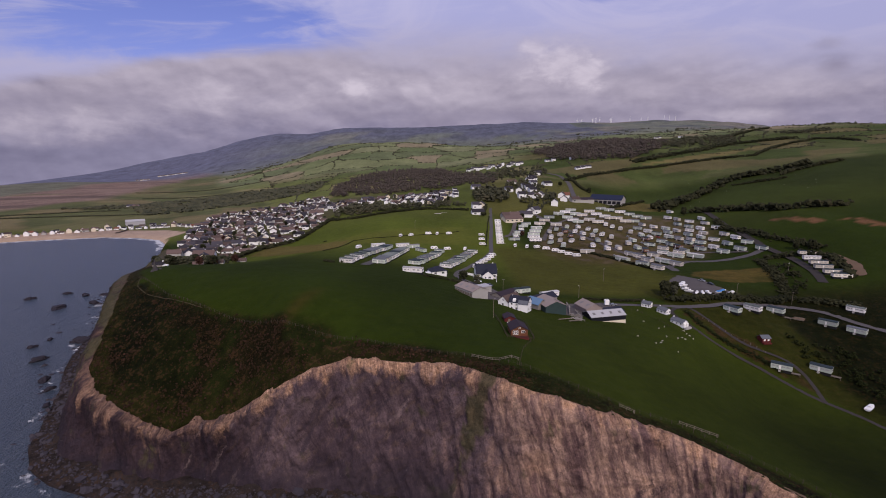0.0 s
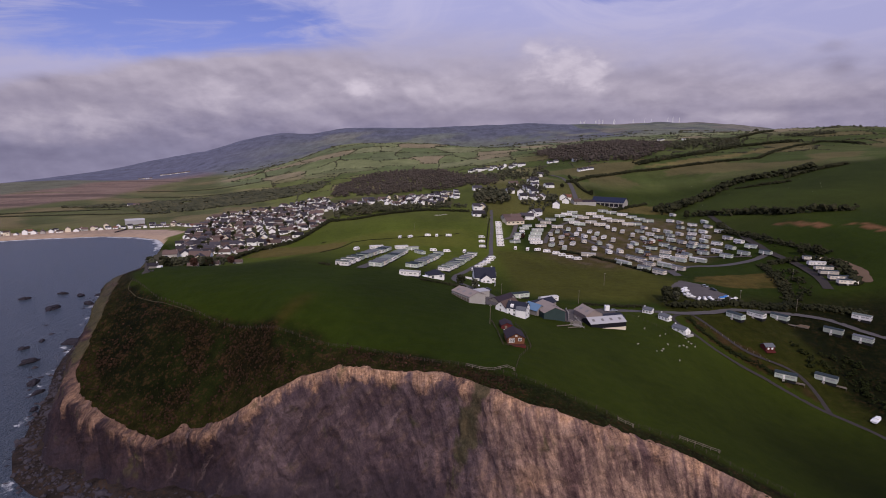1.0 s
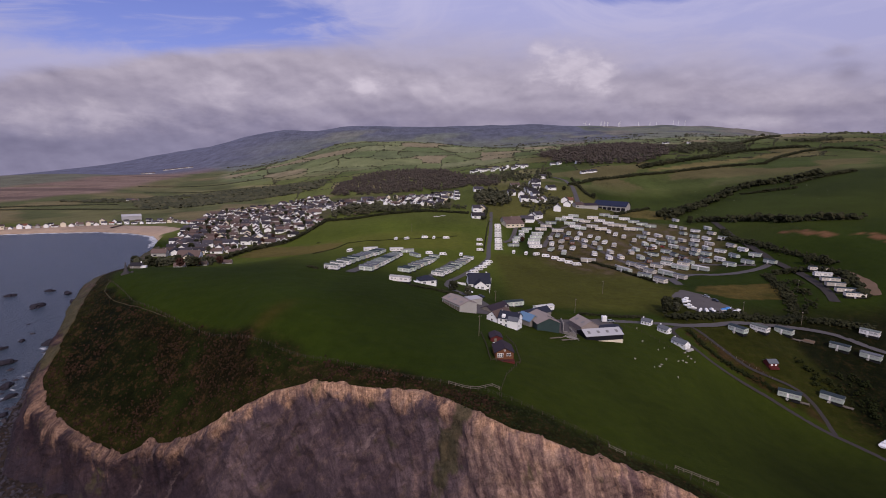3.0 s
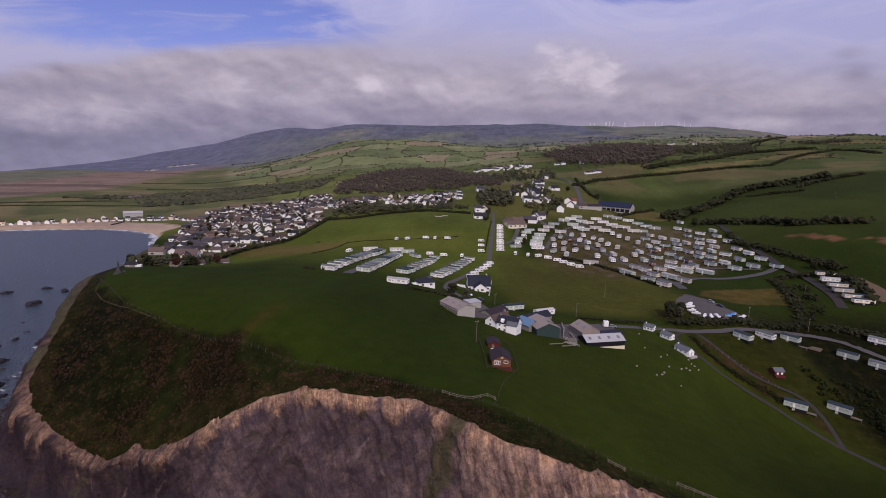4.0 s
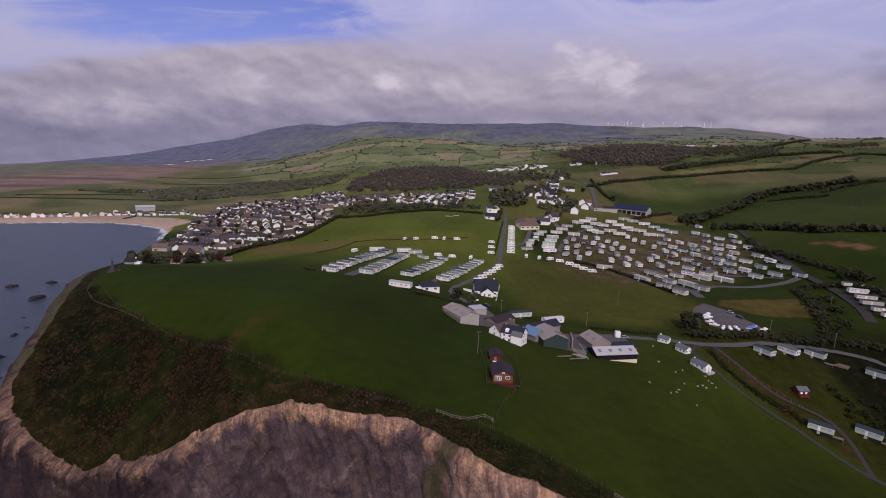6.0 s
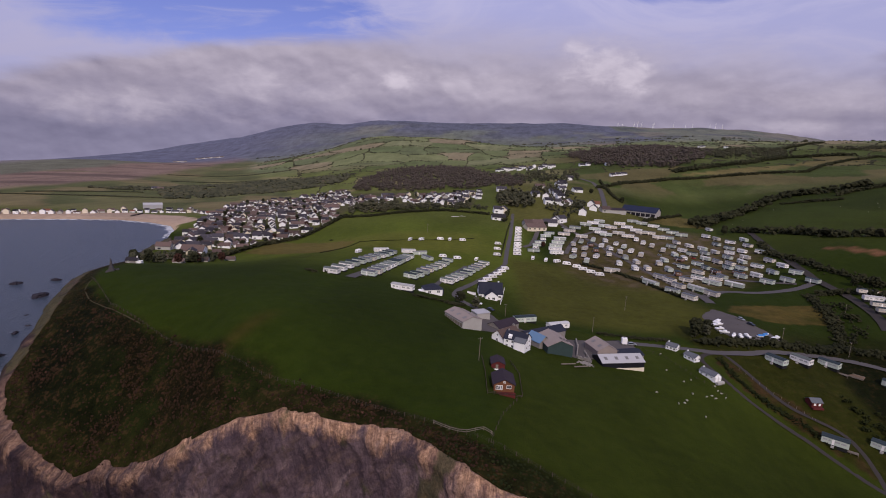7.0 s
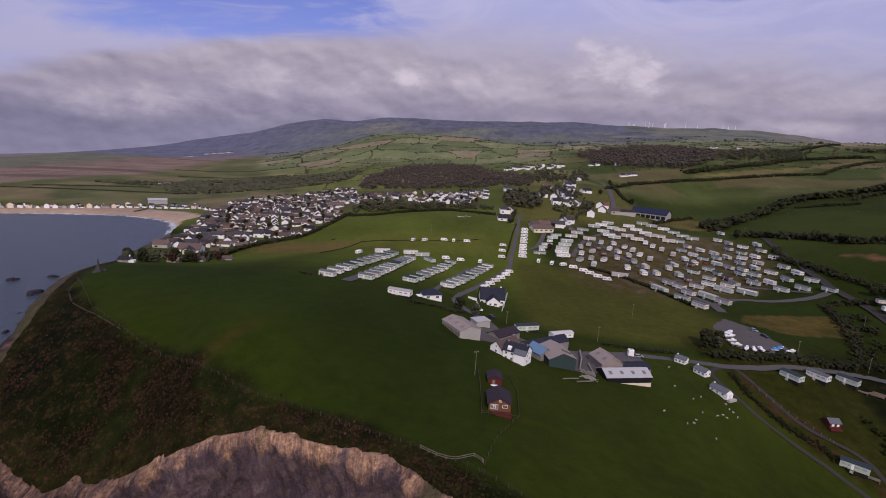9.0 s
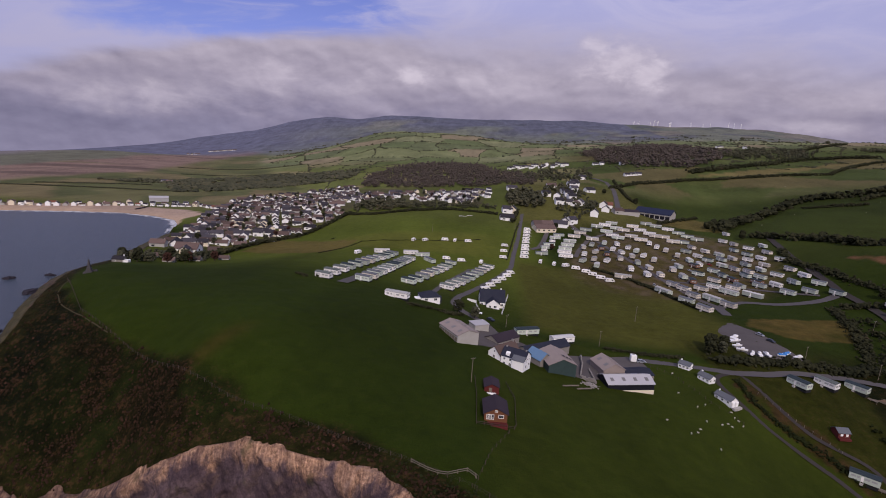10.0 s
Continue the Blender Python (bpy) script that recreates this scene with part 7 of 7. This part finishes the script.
wood("wood", [(600, 1300), (760, 1360), (900, 1560), (760, 1640), (560, 1440)], 260, 10, "scrubby wood on the hill", 39)
wood("wood", [(1000, 1520), (1130, 1500), (1150, 1560), (1000, 1600)], 80, 9, "trees on the skyline", 40)
wood("wood", [(110, 680), (150, 690), (170, 740), (150, 860), (130, 900), (100, 850), (110, 740)], 90, 8, "garden trees among hillside houses", 41)
wood("wood", [(-196, 318), (-182, 312), (-160, 322), (-148, 350), (-160, 380), (-178, 372), (-192, 345)], 42, 5, "dark garden trees at the village edge", 45)
wood("scrub", [(180, 262), (210, 250), (215, 225), (195, 212), (182, 240)], 90, 2.6, "dark scrub in the valley", 42, GORSE, 10)
wood("scrub", [(225, 345), (250, 395), (262, 380), (245, 330), (232, 312), (215, 312)], 60, 3.5, "scrub on the bank", 43, LEAF, 10)
wood("scrub", [(196, 160), (230, 175), (262, 262), (232, 250), (205, 215)], 110, 2.8, "dark scrub in the valley", 44, GORSE, 10)
# hedges between the far fields
hr = np.random.default_rng(50)
u, v = hr.uniform(-1.2, 1.2, 420000), hr.uniform(6.88, 8.05, 420000)
r = np.exp(v) - 60
x, y = r * np.sin(u / 1.6), r * np.cos(u / 1.6) - 40
_, gap = field_net(x, y)
keep = (gap < 0.028) & (ripple(x, y, 260, 51, 2) > -0.62) & (y > 1030 - 0.1 * x)
x, y = x[keep], y[keep]
z = gzs(x, y)
keep = (z > 16) & ~((x > 180) & (y < 1150)) & (within(BACK_WOOD, x, y) + within(VALLEY_WOOD, x, y) < 0.5)
x, y, z = x[keep], y[keep], z[keep]
size = np.hypot(x, y) * 0.00085 * hr.lognormal(0, 0.35, len(x))
tagged(clumps("far_hedges", np.c_[x, y, z + size * 0.5], size, LEAF_DARK, 52, 0.9), "dark hedges dividing the far fields", "hedge", kind="stuff")
for k, pts in enumerate((((-790, 900), (-700, 950), (-630, 990)), ((-820, 850), (-700, 880), (-600, 905), (-540, 930)), ((-700, 1010), (-640, 1060), (-590, 1090)), ((-760, 1290), (-640, 1330), (-520, 1400)), ((-900, 1500), (-700, 1560), (-560, 1620)))):
    hedge(pts, 2.6, 4, "low dark hedge across the flat fields", 140 + k, LEAF_DARK, "far_hedge")
TREES = [tree(7, 1, LEAF, "round dark green garden tree"), tree(6, 2, LEAF_DARK, "bushy dark garden tree in leaf"), tree(6.5, 3, COPPER_LEAF, "copper-leaved garden tree between houses"), tree(8.5, 4, LEAF, "tall dark green hedgerow tree")]
for x, y, n in ((136, 303, 3), (140, 299, 1), (134, 297, 0), (143, 305, 0), (88, 560, 2), (-172, 318, 0), (-166, 322, 1), (-160, 327, 2), (-153, 333, 0), (-184, 322, 1), (-190, 330, 0), (-186, 338, 0), (-158, 345, 2), (-150, 360, 2),
                (196, 860, 3), (240, 842, 3), (100, 642, 0), (132, 680, 1), (-170, 362, 1), (-176, 355, 0), (20, 292, 1), (12, 293, 0), (303, 640, 3), (310, 655, 3), (288, 410, 0), (294, 400, 3)):
    park(TREES[n], x, y, rng.uniform(0, 360), "garden trees")
for x, y in gardens:
    if rng.random() < 0.2:
        park(TREES[rng.choice((0, 1, 1, 0, 2))], x, y, rng.uniform(0, 360), "village trees")

# bracken and tussocks on the headland
br = np.random.default_rng(71)
p = np.c_[br.uniform(-155, 30, 70000), br.uniform(140, 250, 70000)]
d, _ = coast_distance(p[:, 0], p[:, 1])
edge = np.interp(p[:, 0], _hx, _hy)
density = smooth(-2, 6, edge - p[:, 1]) * smooth(0.5, 3, d) * (0.06 + 0.9 * heath_patches(p[:, 0], p[:, 1]) * np.clip(0.5 + 0.8 * ripple(p[:, 0], p[:, 1], 9, 75), 0, 1))
p = p[br.uniform(0, 1, len(p)) < density * 0.9]
size = br.uniform(0.16, 0.46, len(p))
tagged(clumps("bracken", np.c_[p, gzs(p[:, 0], p[:, 1]) + size * 0.2], size, BRACKEN, 73, 1.15), "russet bracken and gorse on the headland", "bracken", kind="stuff")
p = np.c_[br.uniform(5, 140, 9000), br.uniform(70, 165, 9000)]
d, _ = coast_distance(p[:, 0], p[:, 1])
edge = np.interp(p[:, 0], _hx, _hy)
p = p[(d > 0.4) & (p[:, 1] < edge + 0.5) & (br.uniform(0, 1, len(p)) < 0.75)]
size = br.uniform(0.2, 0.5, len(p))
tagged(clumps("tussocks", np.c_[p, gzs(p[:, 0], p[:, 1]) + size * 0.15], size, GORSE, 74, 0.6), "dark green tussocks above the cliff", "grass", kind="stuff")


# ---------------------------------------------------------------- shore
def boulder(size, seed, x, y, z, label="dark wet rock standing in the sea"):
    bm = bmesh.new()
    bmesh.ops.create_icosphere(bm, subdivisions=3, radius=1.0)
    for v in bm.verts:
        k = 1 + 0.45 * noise.noise(v.co * 1.3 + Vector((seed, 0, 0))) + 0.22 * noise.noise(v.co * 3.5 + Vector((0, seed, 0)))
        v.co = Vector((v.co.x * k * size[0], v.co.y * k * size[1], v.co.z * k * size[2]))
    ob = part("rock", bm, ROCK)
    ob.matrix_basis = pose(x, y, z, 0, 0, seed * 47)
    return tagged(ob, label, "rock", "sea rocks")


for i, (x, y, s) in enumerate(((-326, 388, 4), (-286, 365, 6), (-290, 400, 4), (-308, 405, 3.5), (-225, 268, 4.5), (-202, 242, 3.6), (-268, 378, 5), (-222, 297, 6), (-244, 287, 3), (-243, 300, 2.5), (-262, 390, 3), (-276, 402, 3.5), (-192, 232, 3), (-181, 216, 2.5))):
    boulder((s, s * 0.6, s * 0.45), i + 1, x, y, 0.1)
sr = np.random.default_rng(81)
s, line, out = along_brink(1.2)
mid = len(s) // 3
if coast_distance(*(line[mid] + 6 * out[mid]))[0][0] > 0:
    out = -out
k = (line[:, 0] < 40) & (line[:, 1] < 420)
line, out = line[k], out[k]
n = 14
far = cliff_run(line[:, 0], line[:, 1])[:, None] + sr.exponential(6.0, (len(line), n)) + 0.5
q = (line[:, None] + out[:, None] * far[..., None] + sr.normal(0, 0.8, (len(line), n, 2))).reshape(-1, 2)
size = np.clip(sr.lognormal(-1.3, 0.75, len(q)), 0.12, 2.0)
tagged(clumps("shore_stones", np.c_[q, np.maximum(ground_height(q[:, 0], q[:, 1]), -0.6) + size * 0.2], size, SHINGLE, 82, 0.6), "dark boulders and shingle under the cliff", "stones", kind="stuff")
groyne = empty("groyne", "dark timber groyne running down the beach", "groyne")
for i in range(16):
    box("post", i * 1.9, 0, -2.5, 0.5, 0.5, 4.2, ROCK, groyne)
box("plank", 14, 0.3, -0.6, 30, 0.2, 1.6, ROCK, groyne)
put(groyne, -462, 738, -88)

# models of which no copy was set out
for model in STATICS + SHORT + ROW_VANS + [TOURER, SMALL_TOURER] + HOUSES + TREES:
    if model.name not in used:
        for piece in list(model.children_recursive):
            bpy.data.objects.remove(piece)
        bpy.data.objects.remove(model)
